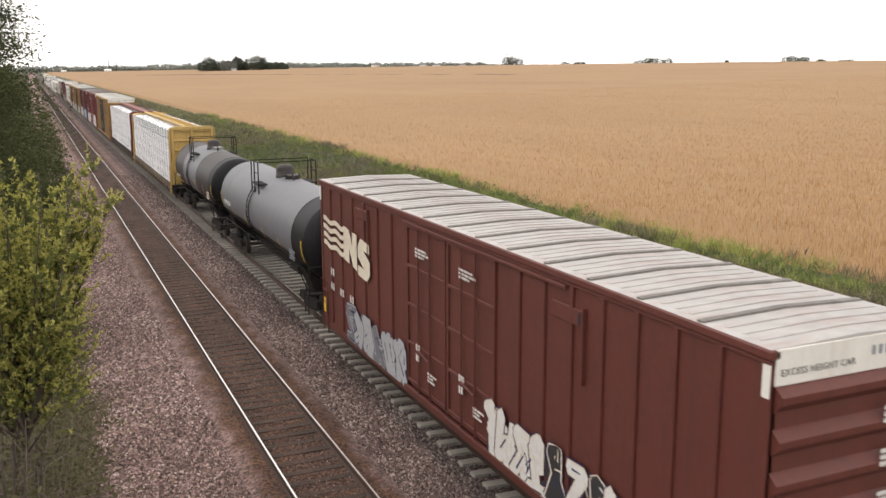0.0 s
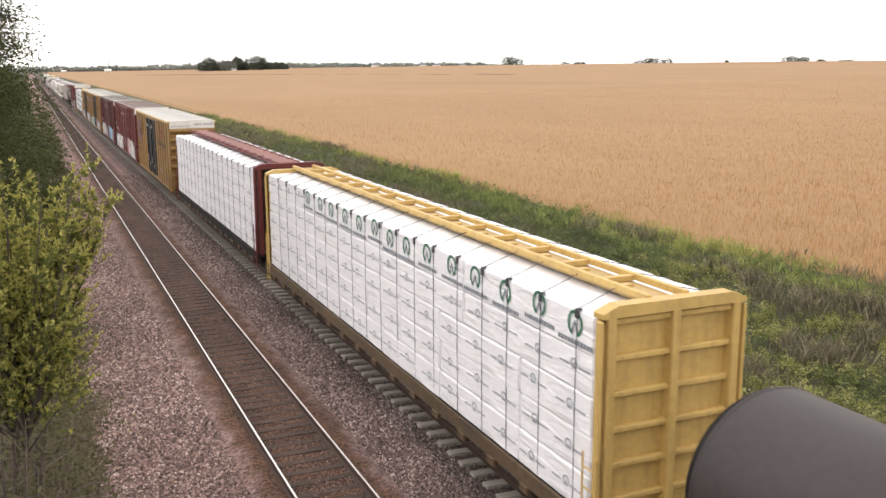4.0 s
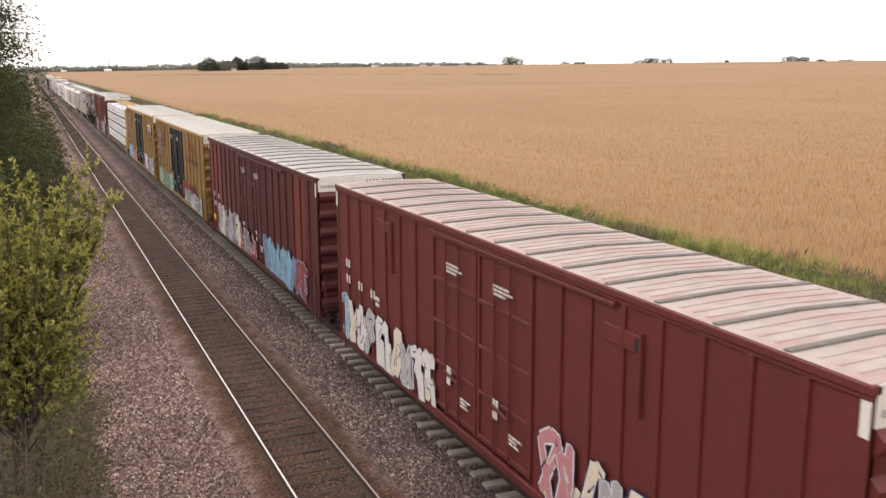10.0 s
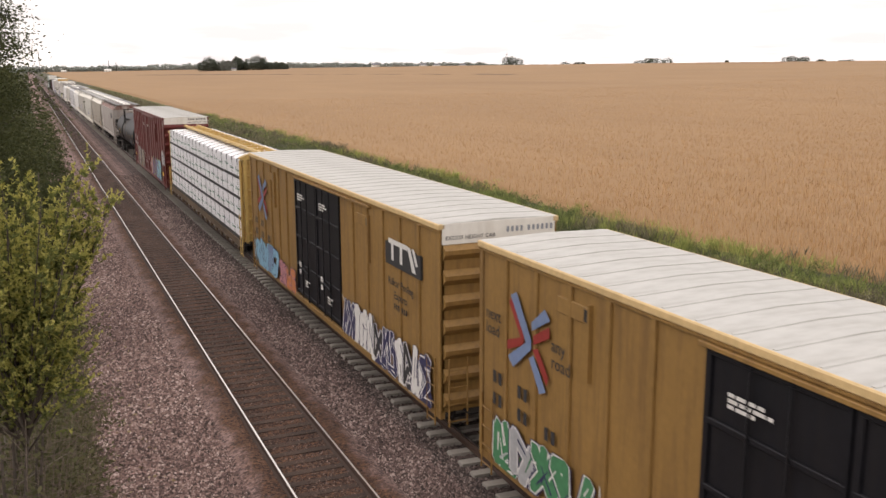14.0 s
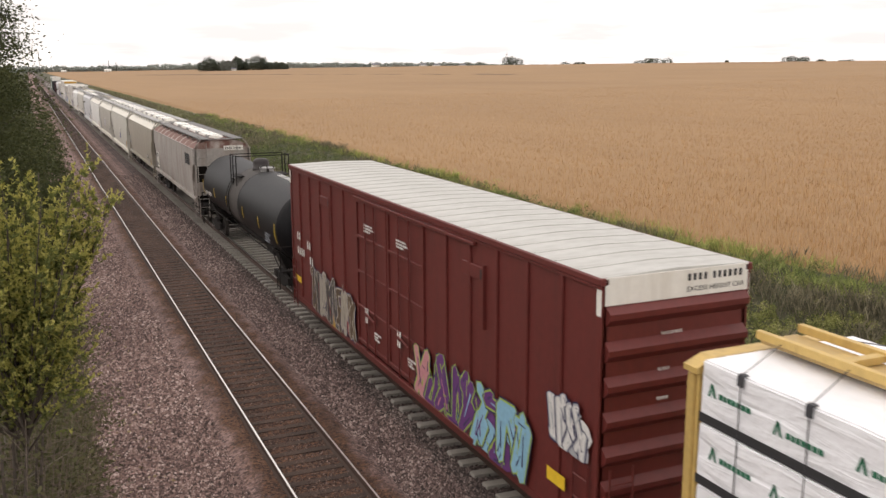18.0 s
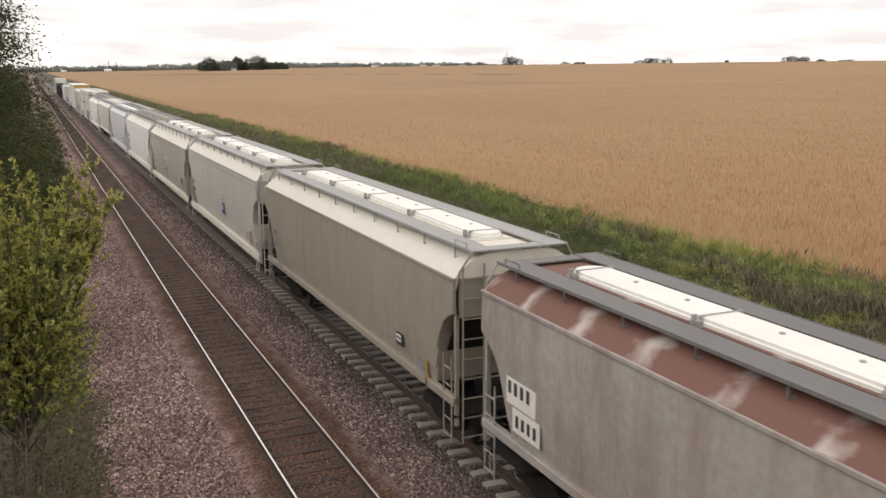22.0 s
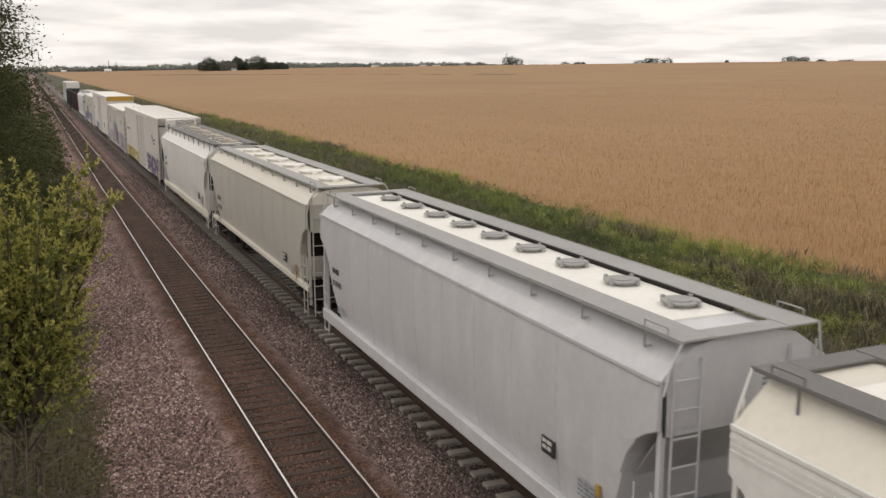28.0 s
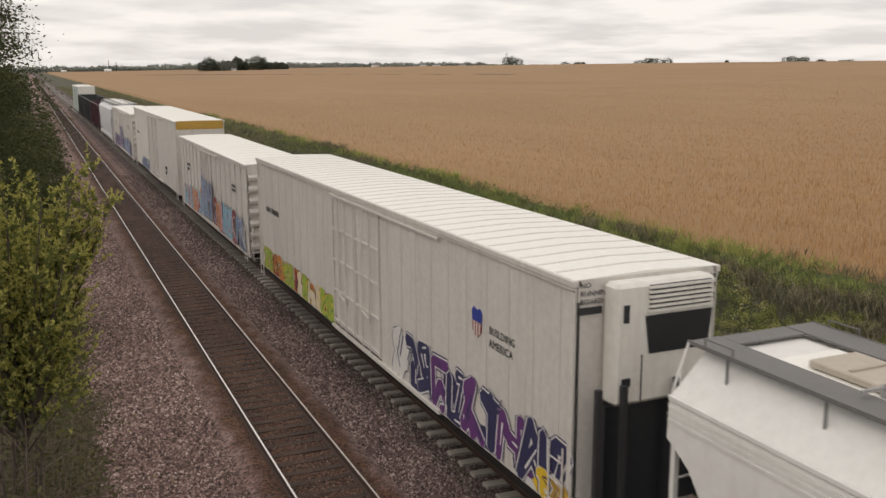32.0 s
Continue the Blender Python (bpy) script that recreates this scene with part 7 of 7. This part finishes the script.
SX = -1.44
for (car, h), faded, sx in ((B_ANY, False, 0.0), (B_TTX, True, 0.0), (B_TTX2, True, 0.0)):
    x = SX - 0.060
    excess_panel(car, h, 1.44, 4.72)
    cross_device(car, 7.35, 3.5, x, faded)
    if not faded or car is B_TTX[0]:
        for word, yy, zz in (("next", 9.05, 3.62), ("load", 9.05, 3.32), ("any", 6.55, 3.62), ("road", 6.55, 3.32)):
            lettering(word, 0.34, "black_mark", car, side_pose(yy, zz, x))
    side_marks(car, x, ((8.75, 2.35, "00"), (7.75, 2.35, "00"), (8.75, 1.9, "00"), (7.75, 1.9, "00"), (6.75, 1.9, "00")), 0.34, "black_mark")
    if car is B_TTX2[0]:
        boxed("name_panel", (x - 0.006, x + 0.05, -8.5, -6.2, 3.62, 4.18), "black_mark", car, "black name panel")
        name_device(car, -6.45, 3.86, x - 0.008, "white_mark", 1.02)
        lettering("Railcar Pooling", 0.28, "black_mark", car, side_pose(-6.35, 3.12, x))
        lettering("Experts", 0.28, "black_mark", car, side_pose(-6.75, 2.8, x))
        mark("000 000", 0.2, "black_mark", car, side_pose(-6.75, 2.52, x))
    else:
        name_device(car, -4.95, 3.9, x, "red_mark", 0.98)
        lettering("Railcar Pooling Experts", 0.46, "black_mark", car, side_pose(-3.55, 3.25, x), 1.02)
    door_notes(car, h, SX, (2.1, -0.4), 3)
    hook_plate(car, SX, -4.35, 4.42, "yellow")
    hook_plate(car, SX, 5.9, 4.5, "yellow")
    lines(car, -7.6, 1.6, x, (0.35, 0.35, 0.35, 0.35), 0.08, "black_mark", 5)

x = SX - 0.064
car, h = B_HORSE
polys = []
for i in range(4):
    z0 = 0.80 - i * 0.245
    top = [(u, z0 + 0.045 * math.sin(u * 6.0 + 0.6) - 0.02 * u) for u in [k * 0.18 for k in range(12)]]
    polys.append(top + [(u, v - 0.14) for u, v in reversed(top)])
polys += [[(1.95, 0.80), (2.45, 0.74), (2.72, 0.32), (2.72, 0.72), (3.12, 0.70), (3.12, -0.30), (2.78, -0.26), (2.45, 0.22), (2.45, -0.22), (1.95, -0.16)],
          [(3.2, 0.42), (3.42, 0.66), (4.12, 0.60), (4.12, 0.34), (3.66, 0.36), (4.16, 0.12), (4.16, -0.22), (3.92, -0.44), (3.2, -0.38), (3.2, -0.10), (3.70, -0.14), (3.2, 0.12)]]
wing_poly(car, "painted_device", polys, "cream_mark", side_pose(9.1, 3.22, x), "cream wavy stripes and slanted blocks")
side_marks(car, x, ((8.5, 2.3, "00"), (8.5, 1.85, "00"), (7.6, 1.85, "00"), (6.7, 1.85, "00")), 0.3)
excess_panel(car, h, 1.44, 4.74)
for zz in (4.15, 3.55, 2.95):
    b_ = bmesh.new()
    for k in range(3):
        box(b_, 0, 0.7 - 0.1 * k, -0.09 * k - 0.06, -0.09 * k, 0, 0.004)
    part_at("stencilled_notice", b_, "white_mark", car, end_pose(0.35, zz, -h - 0.145))
spray(car, 7.0, 2.5, 0.72, 1.75, x, ("silver", "silver", "tank_grey"), 3, 5, edge="silver")
spray(car, -1.9, -6.9, 0.72, 1.85, x, ("white_mark", "tank_dark", "white_mark", "black_mark"), 4, 6, True, edge="cream_mark")
spray(car, -6.9, -8.9, 0.72, 1.3, x, ("yellow_mark", "cream_mark", "pink"), 5, 3)
boxed("placard", (x - 0.004, x, 9.1, 9.3, 1.0, 1.45), "yellow_mark", car, "yellow placard")
door_notes(car, h, SX, (1.7, -0.7), 21)
hook_plate(car, SX, 5.6, 4.55)
hook_plate(car, SX, -4.9, 4.4)

car, h = B_NS2
side_marks(car, x, ((8.55, 2.85, "00"), (8.55, 2.4, "00"), (7.5, 2.4, "00"), (6.5, 2.4, "00")), 0.32)
excess_panel(car, h, 1.44, 4.74)
spray(car, 8.9, 2.3, 0.72, 1.95, x, ("white_mark", "white_mark", "silver", "cream_mark", "sky_paint"), 6, 8, edge="white_mark")
spray(car, -2.6, -8.6, 0.72, 2.1, x, ("white_mark", "cream_mark", "silver", "pink"), 7, 7, edge="white_mark")
door_notes(car, h, SX, (1.5, -0.7), 31)
lines(car, 6.1, 2.55, x, (0.28, 0.28), 0.1, seed=9)
hook_plate(car, SX, 5.4, 4.5, "maroon")
hook_plate(car, SX, -4.9, 4.4, "maroon")

car, h = B_NOKL
for ya, yb in ((9.2, 6.3), (-6.6, -7.9)):
    boxed("repainted_patch", (SX - 0.004, SX, yb, ya, 0.78, 4.9), "patch_red", car, "brighter red repainted sheets")
side_marks(car, x, ((8.4, 2.3, "00"), (7.3, 2.3, "00"), (8.4, 1.85, "000"), (7.3, 1.85, "000")), 0.32)
excess_panel(car, h, 1.44, 4.74)
spray(car, 7.3, 2.5, 0.72, 2.0, x, ("silver", "tank_grey", "white_mark", "silver", "cream_mark"), 8, 5, True, edge="white_mark")
spray(car, 2.2, -0.6, 0.8, 1.7, x - 0.03, ("red_mark", "tank_grey", "green"), 88, 3, True)
spray(car, -2.0, -8.2, 0.72, 2.0, x, ("sky_paint", "sky_paint", "grey_blue", "red_mark"), 9, 7, edge="sky_paint")
door_notes(car, h, SX, (1.6, -0.8), 41)
boxed("placard", (x - 0.004, x, 8.1, 8.7, 1.15, 1.4), "yellow_mark", car, "yellow placard")

car, h = B_TTX
spray(car, 8.6, 1.9, 0.72, 1.7, x, ("green", "green", "green", "silver"), 10, 7, True)
spray(car, -2.2, -6.2, 0.9, 1.9, x, ("red_mark", "maroon", "red_mark"), 11, 3, edge="maroon")
spray(car, -2.6, -8.4, 0.72, 1.55, x - 0.01, ("silver", "green", "tank_grey", "silver", "white_mark", "green"), 12, 9, True)
car, h = B_TTX2
spray(car, 8.9, 5.2, 0.72, 1.75, x, ("sky_paint", "grey_blue", "sky_paint"), 13, 4, edge="sky_paint")
spray(car, 5.0, 2.85, 0.72, 1.5, x, ("pink", "orange", "pink"), 14, 3, edge="pink")
spray(car, -2.6, -9.0, 0.72, 1.85, x, ("black_mark", "navy", "white_mark"), 15, 9)
car, h = B_ANY
spray(car, -4.9, -5.9, 1.45, 1.75, x, ("yellow_pale", "yellow_pale"), 16, 4, edge="black_mark")

car, h = B_COER
side_marks(car, x, ((8.65, 2.75, "00"), (7.45, 2.62, "00"), (8.65, 2.25, "0000"), (7.2, 2.15, "00")), 0.34)
lettering("EXCESS HEIGHT CAR", 0.12, "black_mark", car, end_pose(0.15, 4.83, -h - 0.034), 1.05)
mark("0000 000000", 0.16, "black_mark", car, end_pose(0.15, 5.0, -h - 0.034))
spray(car, 7.1, 2.7, 0.72, 2.1, x, ("tank_soot", "ochre", "red_mark", "hop_dun", "sill_grime"), 18, 6, True, edge="tan_hatch")
spray(car, -1.9, -7.4, 0.72, 2.05, x, ("sky_paint", "sky_paint", "pink", "violet", "sky_paint"), 19, 7, True, edge="lime")
spray(car, -8.05, -9.15, 2.0, 2.9, x, ("silver", "white_mark"), 20, 3, edge="silver")
door_notes(car, h, SX, (1.7, -0.7), 51)
hook_plate(car, SX, 5.4, 4.45, "red")
hook_plate(car, SX, -4.9, 4.4, "red")
boxed("placard", (x - 0.004, x, 8.3, 9.0, 1.3, 1.5), "yellow_mark", car, "yellow placard")
boxed("placard", (x - 0.004, x, -8.6, -8.0, 1.25, 1.5), "yellow_mark", car, "yellow placard")
for zz, k in ((4.2, 9), (3.6, 5), (3.1, 5)):
    mark("0" * k, 0.07, "white_mark", car, end_pose(-0.5 + 0.1 * k * 0.1, zz, -h - 0.145))


def hopper_marks(car_h, y, z, glyphs=("0000", "00000"), material="black_mark", hh=0.3, x=-1.572):
    hh *= 0.78
    for i, g in enumerate(glyphs):
        mark(g, hh, material, car_h[0], side_pose(y, z - i * hh * 1.6, x), "stencilled reporting marks")


hopper_marks(H_FML1, 6.9, 2.5, hh=0.34)
hopper_marks(H_FML2, 6.9, 2.62, hh=0.32)
hopper_marks(H_TNOX, 6.9, 2.3, hh=0.34)
hopper_marks(H_ACFX, 7.2, 2.45, hh=0.3)
hopper_marks(H_DJTX, 7.2, 2.3, hh=0.34)
hopper_marks(H_TILX, 7.3, 2.45, ("000", "000000"), "grey_print", 0.3)
hopper_marks(H_BLUE, 7.0, 2.2, ("000", "0000"), "grey_print", 0.26)
# the bold dark name near the end of the rusty hopper
wing_poly(H_GATX[0], "painted_device", [[(q, 0.55), (q + 0.34, 0.55), (q + 0.34, -0.05), (q + 0.0, -0.05)] for q in (0.0, 0.42, 0.84, 1.26)],
          "black_mark", side_pose(-5.75, 3.2, -1.585), "bold dark blocks")
boxed("repainted_patch", (-1.574, -1.55, 6.35, 7.45, 2.22, 2.72), "white", H_GATX[0], "pale patch behind stencilled marks")
mark("0000", 0.34, "black_mark", H_GATX[0], side_pose(7.4, 2.4, -1.576), "stencilled marks")
boxed("repainted_patch", (-1.574, -1.55, 6.2, 7.2, 1.72, 2.18), "white", H_GATX[0], "pale patch behind stencilled marks")
mark("0000", 0.32, "black_mark", H_GATX[0], side_pose(7.1, 1.8, -1.576), "stencilled marks")
for (car, h), y, z in ((H_TILX, -5.4, 1.75), (H_ACFX, -5.4, 1.75), (H_FML2, -5.75, 1.6), (H_TNOX, -5.6, 1.7), (H_BLUE, -6.2, 1.75)):
    boxed("data_panel", (-1.575, -1.55, y - 0.22, y + 0.22, z, z + 0.3), "black_mark", car, "small black data panel")
    lines(car, y + 0.18, z + 0.27, -1.577, (0.34, 0.3), 0.07, seed=3)
boxed("placard", (-1.578, -1.56, -1.55, -1.0, 2.28, 2.78), "white", H_DJTX[0], "white placard with a black device")
wing_poly(H_DJTX[0], "painted_device", [[(0.28, 0.45), (0.36, 0.30), (0.28, 0.20), (0.20, 0.30)], [(0.08, 0.22), (0.2, 0.1), (0.14, 0.05)], [(0.48, 0.22), (0.36, 0.1), (0.42, 0.05)], [(0.2, 0.06), (0.36, 0.06), (0.28, -0.03)]],
          "black_mark", side_pose(-1.0, 2.32, -1.580), "small black device")
boxed("placard", (-1.578, -1.56, -1.55, -1.0, 1.78, 2.275), "blue_mark", H_DJTX[0], "blue lower half of the placard")
lines(H_DJTX[0], -1.05, 2.2, -1.580, (0.4, 0.45, 0.42), 0.055, "white_mark", 14)
boxed("placard", (-1.578, -1.56, -0.2, 0.5, 1.85, 2.75), "white", H_BLUE[0], "white placard with blue diamonds")
wing_poly(H_BLUE[0], "painted_device", [[(0.35, 0.85), (0.55, 0.62), (0.35, 0.4), (0.15, 0.62)], [(0.08, 0.45), (0.2, 0.3), (0.08, 0.15), (0.02, 0.3)], [(0.62, 0.45), (0.68, 0.3), (0.62, 0.15), (0.5, 0.3)],
                                        [(0.02, 0.16), (0.68, 0.16), (0.68, 0.0), (0.02, 0.0)]], "blue_mark", side_pose(0.5, 1.87, -1.579), "blue diamonds")
for (car, h), y in ((H_TILX, -7.05), (H_FML2, -6.85), (H_ACFX, -6.95), (H_TNOX, -7.1), (H_FML1, -6.9), (H_DJTX, -6.9)):
    boxed("reflective_strip", (-1.56, -1.535, y - 0.05, y + 0.05, 1.25, 1.85), "ochre", car, "ochre reflective strip")
mark("0000 0000", 0.15, "black_mark", H_GATX[0], end_pose(0.15, 4.05, -H_GATX[1] - 0.06))
boxed("number_board", (0.1, 1.15, -H_GATX[1] - 0.055, -H_GATX[1], 4.0, 4.25), "white", H_GATX[0], "white number board")
# tank car marks: white signs on the near heads and low on the sides
tanks = [c for c, _ in CARS if c.name.startswith("tank_car")]
for t_, y, z, g in ((tanks[0], 6.4, 2.25, "000000000"), (tanks[1], 5.2, 1.95, "000 00000"), (tanks[2], 7.0, 2.1, "0000 000000")):
    mark(g, 0.24, "white_mark", t_, side_pose(y, z, -1.46), "white stencilled marks")
for t_, y in ((tanks[1], -5.0), (tanks[2], -6.2), (tanks[0], -5.4)):
    lines(t_, y, 2.2, -1.46, (0.8, 0.6, 0.8, 0.7), 0.06, "cream_mark" if t_ is tanks[1] else "grey_print", seed=8)
FLAT_POSE = Matrix(((0, 1, 0, 0), (-1, 0, 0, 0), (0, 0, 1, 0), (0, 0, 0, 1)))
for t_, y, g in ((tanks[2], -2.4, "0000 000000"),):
    mark(g, 0.36, "white_mark", t_, Matrix.Translation((-0.05, y, 3.93)) @ FLAT_POSE, "white marks along the top of the tank")

# refrigerator car: shield, slogan and the cooling unit on its near end
car, h = B_REEF
x = SX - 0.012
wing_poly(car, "painted_device", [[(0, 0.62), (0.1, 0.72), (0.24, 0.66), (0.38, 0.72), (0.48, 0.62), (0.46, 0.42), (0.02, 0.42)]], "blue_mark", side_pose(-7.72, 2.95, x), "blue top of a shield")
for i in range(7):
    wing_poly(car, "painted_device", [[(0.03 + i * 0.06, 0.41), (0.09 + i * 0.06, 0.41), (0.09 + i * 0.06, 0.06 + 0.05 * abs(i - 2.6)), (0.03 + i * 0.06, 0.06 + 0.05 * abs(i - 3.4))]],
              "red_mark" if i % 2 == 0 else "white", side_pose(-7.72, 2.95, x), "stripe of a shield")
lettering("BUILDING", 0.23, "black_mark", car, side_pose(-8.5, 3.26, x), 1.05)
lettering("AMERICA", 0.23, "black_mark", car, side_pose(-8.5, 3.0, x), 1.05)
mark("0000 000000", 0.27, "black_mark", car, side_pose(10.4, 3.05, x))
spray(car, -3.2, -11.5, 0.78, 2.0, x, ("violet", "navy", "violet", "navy", "white_mark"), 24, 8, True)
spray(car, -10.5, -11.5, 0.78, 1.3, x - 0.03, ("ochre", "yellow_mark"), 25, 2)
spray(car, 10.9, 1.9, 0.78, 1.55, x, ("orange", "lime", "red_mark", "lime", "cream_mark"), 26, 10, True, edge="yellow_mark")
bm = bmesh.new()
box(bm, -0.006, 0.006, -0.02, 0.02, 0.8, 4.85)
seam_me = mesh_of("panel_joint", bm, "white_side")
for k in range(-12, 13):
    if not -2.3 < k * 0.93 < 1.9:
        piece("panel_joint", seam_me, car, Matrix.Translation((SX - 0.004, k * 0.93, 0)))
e_y = -h
unit = boxed("cooling_unit", (-0.92, 1.1, e_y - 0.42, e_y, 2.85, 4.95), "white", car, "white cooling unit with a slatted grille", bevel=0.07)
bm = bmesh.new()
ring_skin(bm, [[(-0.35, yy, 4.38), (1.02, yy, 4.38), (0.95, yy, 3.72), (-0.25, yy, 3.72)] for yy in (e_y - 0.44, e_y - 0.40)])
part("lower_grille", bm, "dark_glass", unit, "dark lower grille")
for i in range(6):
    boxed("grille_slat", (-0.30, 1.0, e_y - 0.475, e_y - 0.42, 4.44 + i * 0.08, 4.485 + i * 0.08), "white", unit)
boxed("grille_opening", (-0.28, 0.98, e_y - 0.44, e_y - 0.415, 4.43, 4.9), "dark_glass", unit)
boxed("latch_recess", (-0.78, -0.68, e_y - 0.445, e_y - 0.41, 4.3, 4.6), "dark_glass", unit)
boxed("latch_recess", (-0.78, -0.62, e_y - 0.445, e_y - 0.41, 3.2, 3.34), "dark_glass", unit)
boxed("unit_joint", (-0.40, -0.385, e_y - 0.435, e_y - 0.415, 2.9, 3.72), "dark_glass", unit)
# a solid block, coloured black for the dark void below the unit
boxed("engine_bay", (-1.0, 1.2, e_y - 0.30, e_y - 0.02, 0.9, 2.84), "dark_glass", car, "black engine bay under the cooling unit")
for px in (-1.28, -0.78, 0.3, 0.95):
    boxed("guard_post", (px - 0.05, px + 0.05, e_y - 0.55, e_y - 0.45, 0.8, 3.25), "black_mark", car, "black guard post")
for sgn in (-1, 1):
    boxed("end_stripe", (min(sgn * 1.40, sgn * 0.95), max(sgn * 1.40, sgn * 0.95), e_y - 0.034, e_y, 4.40, 4.52), "black_mark", car, "black stripe across the end")
for i, word in enumerate(("NO", "RUNNING", "BOARD")):
    lettering(word, 0.13, "black_mark", car, end_pose(-1.38, 4.86 - i * 0.14, e_y - 0.036))
mark("0000", 0.11, "black_mark", car, end_pose(1.13, 4.78, e_y - 0.036))
mark("0000", 0.11, "black_mark", car, end_pose(1.13, 4.62, e_y - 0.036))

for (car, h), seed, cols in ((B_WBOX, 27, ("sky_paint", "grey_blue", "orange", "pink", "red_mark")), (B_WREEF, 28, ("violet", "grey_blue", "navy"))):
    x = SX - 0.064
    spray(car, 7.9, 2.5, 0.72, 1.9, x, cols, seed, 6)
    spray(car, 1.8, -1.0, 0.85, 2.9, x - 0.05, cols[:3], seed + 5, 3)
    spray(car, -1.4, -8.4, 0.72, 2.1, x, cols, seed + 2, 7, True)
    lines(car, -6.2, 3.4, x, (0.8, 0.8), 0.12, "black_mark", seed)
    lines(car, 6.4, 3.2, x, (0.9, 0.7), 0.16, "black_mark", seed + 1)
car, h = B_TALL
mark("0000 000000", 0.27, "black_mark", car, side_pose(10.6, 3.2, SX - 0.012))
lines(car, -6.0, 2.0, SX - 0.012, (1.0, 0.8), 0.2, "black_mark", 2)
spray(car, 8.0, 3.0, 0.78, 1.5, SX - 0.012, ("tank_grey", "grey_blue"), 29, 5, edge="tank_grey")

# small unread notices low on the hoppers' sides and on their ends
for i, (car, h) in enumerate((H_DJTX, H_BLUE, H_TILX, H_TNOX, H_FML2, H_ACFX)):
    lines(car, -h + 2.0, 1.75, -1.575, (0.5, 0.6, 0.45, 0.55), 0.05, "grey_print", 60 + i)
    lines(car, h - 1.6, 1.55, -1.572, (0.6, 0.5, 0.6), 0.05, "grey_print", 70 + i)
    b_ = bmesh.new()
    for k in range(5):
        box(b_, 0, 0.55 - 0.07 * (k % 2), -0.085 * k - 0.045, -0.085 * k, 0, 0.004)
    part_at("stencilled_notice", b_, "grey_print", car, end_pose(0.35, 3.85, -h - 0.003))


def motions():
    """The train rolls towards the bridge, gaining a little speed."""
    for car, s in CARS:
        walk(car, [(t, Matrix.Translation((TRACK_R, s - SPEED * t - GAIN * t * t / 2, 0))) for t in range(33)])


motions()
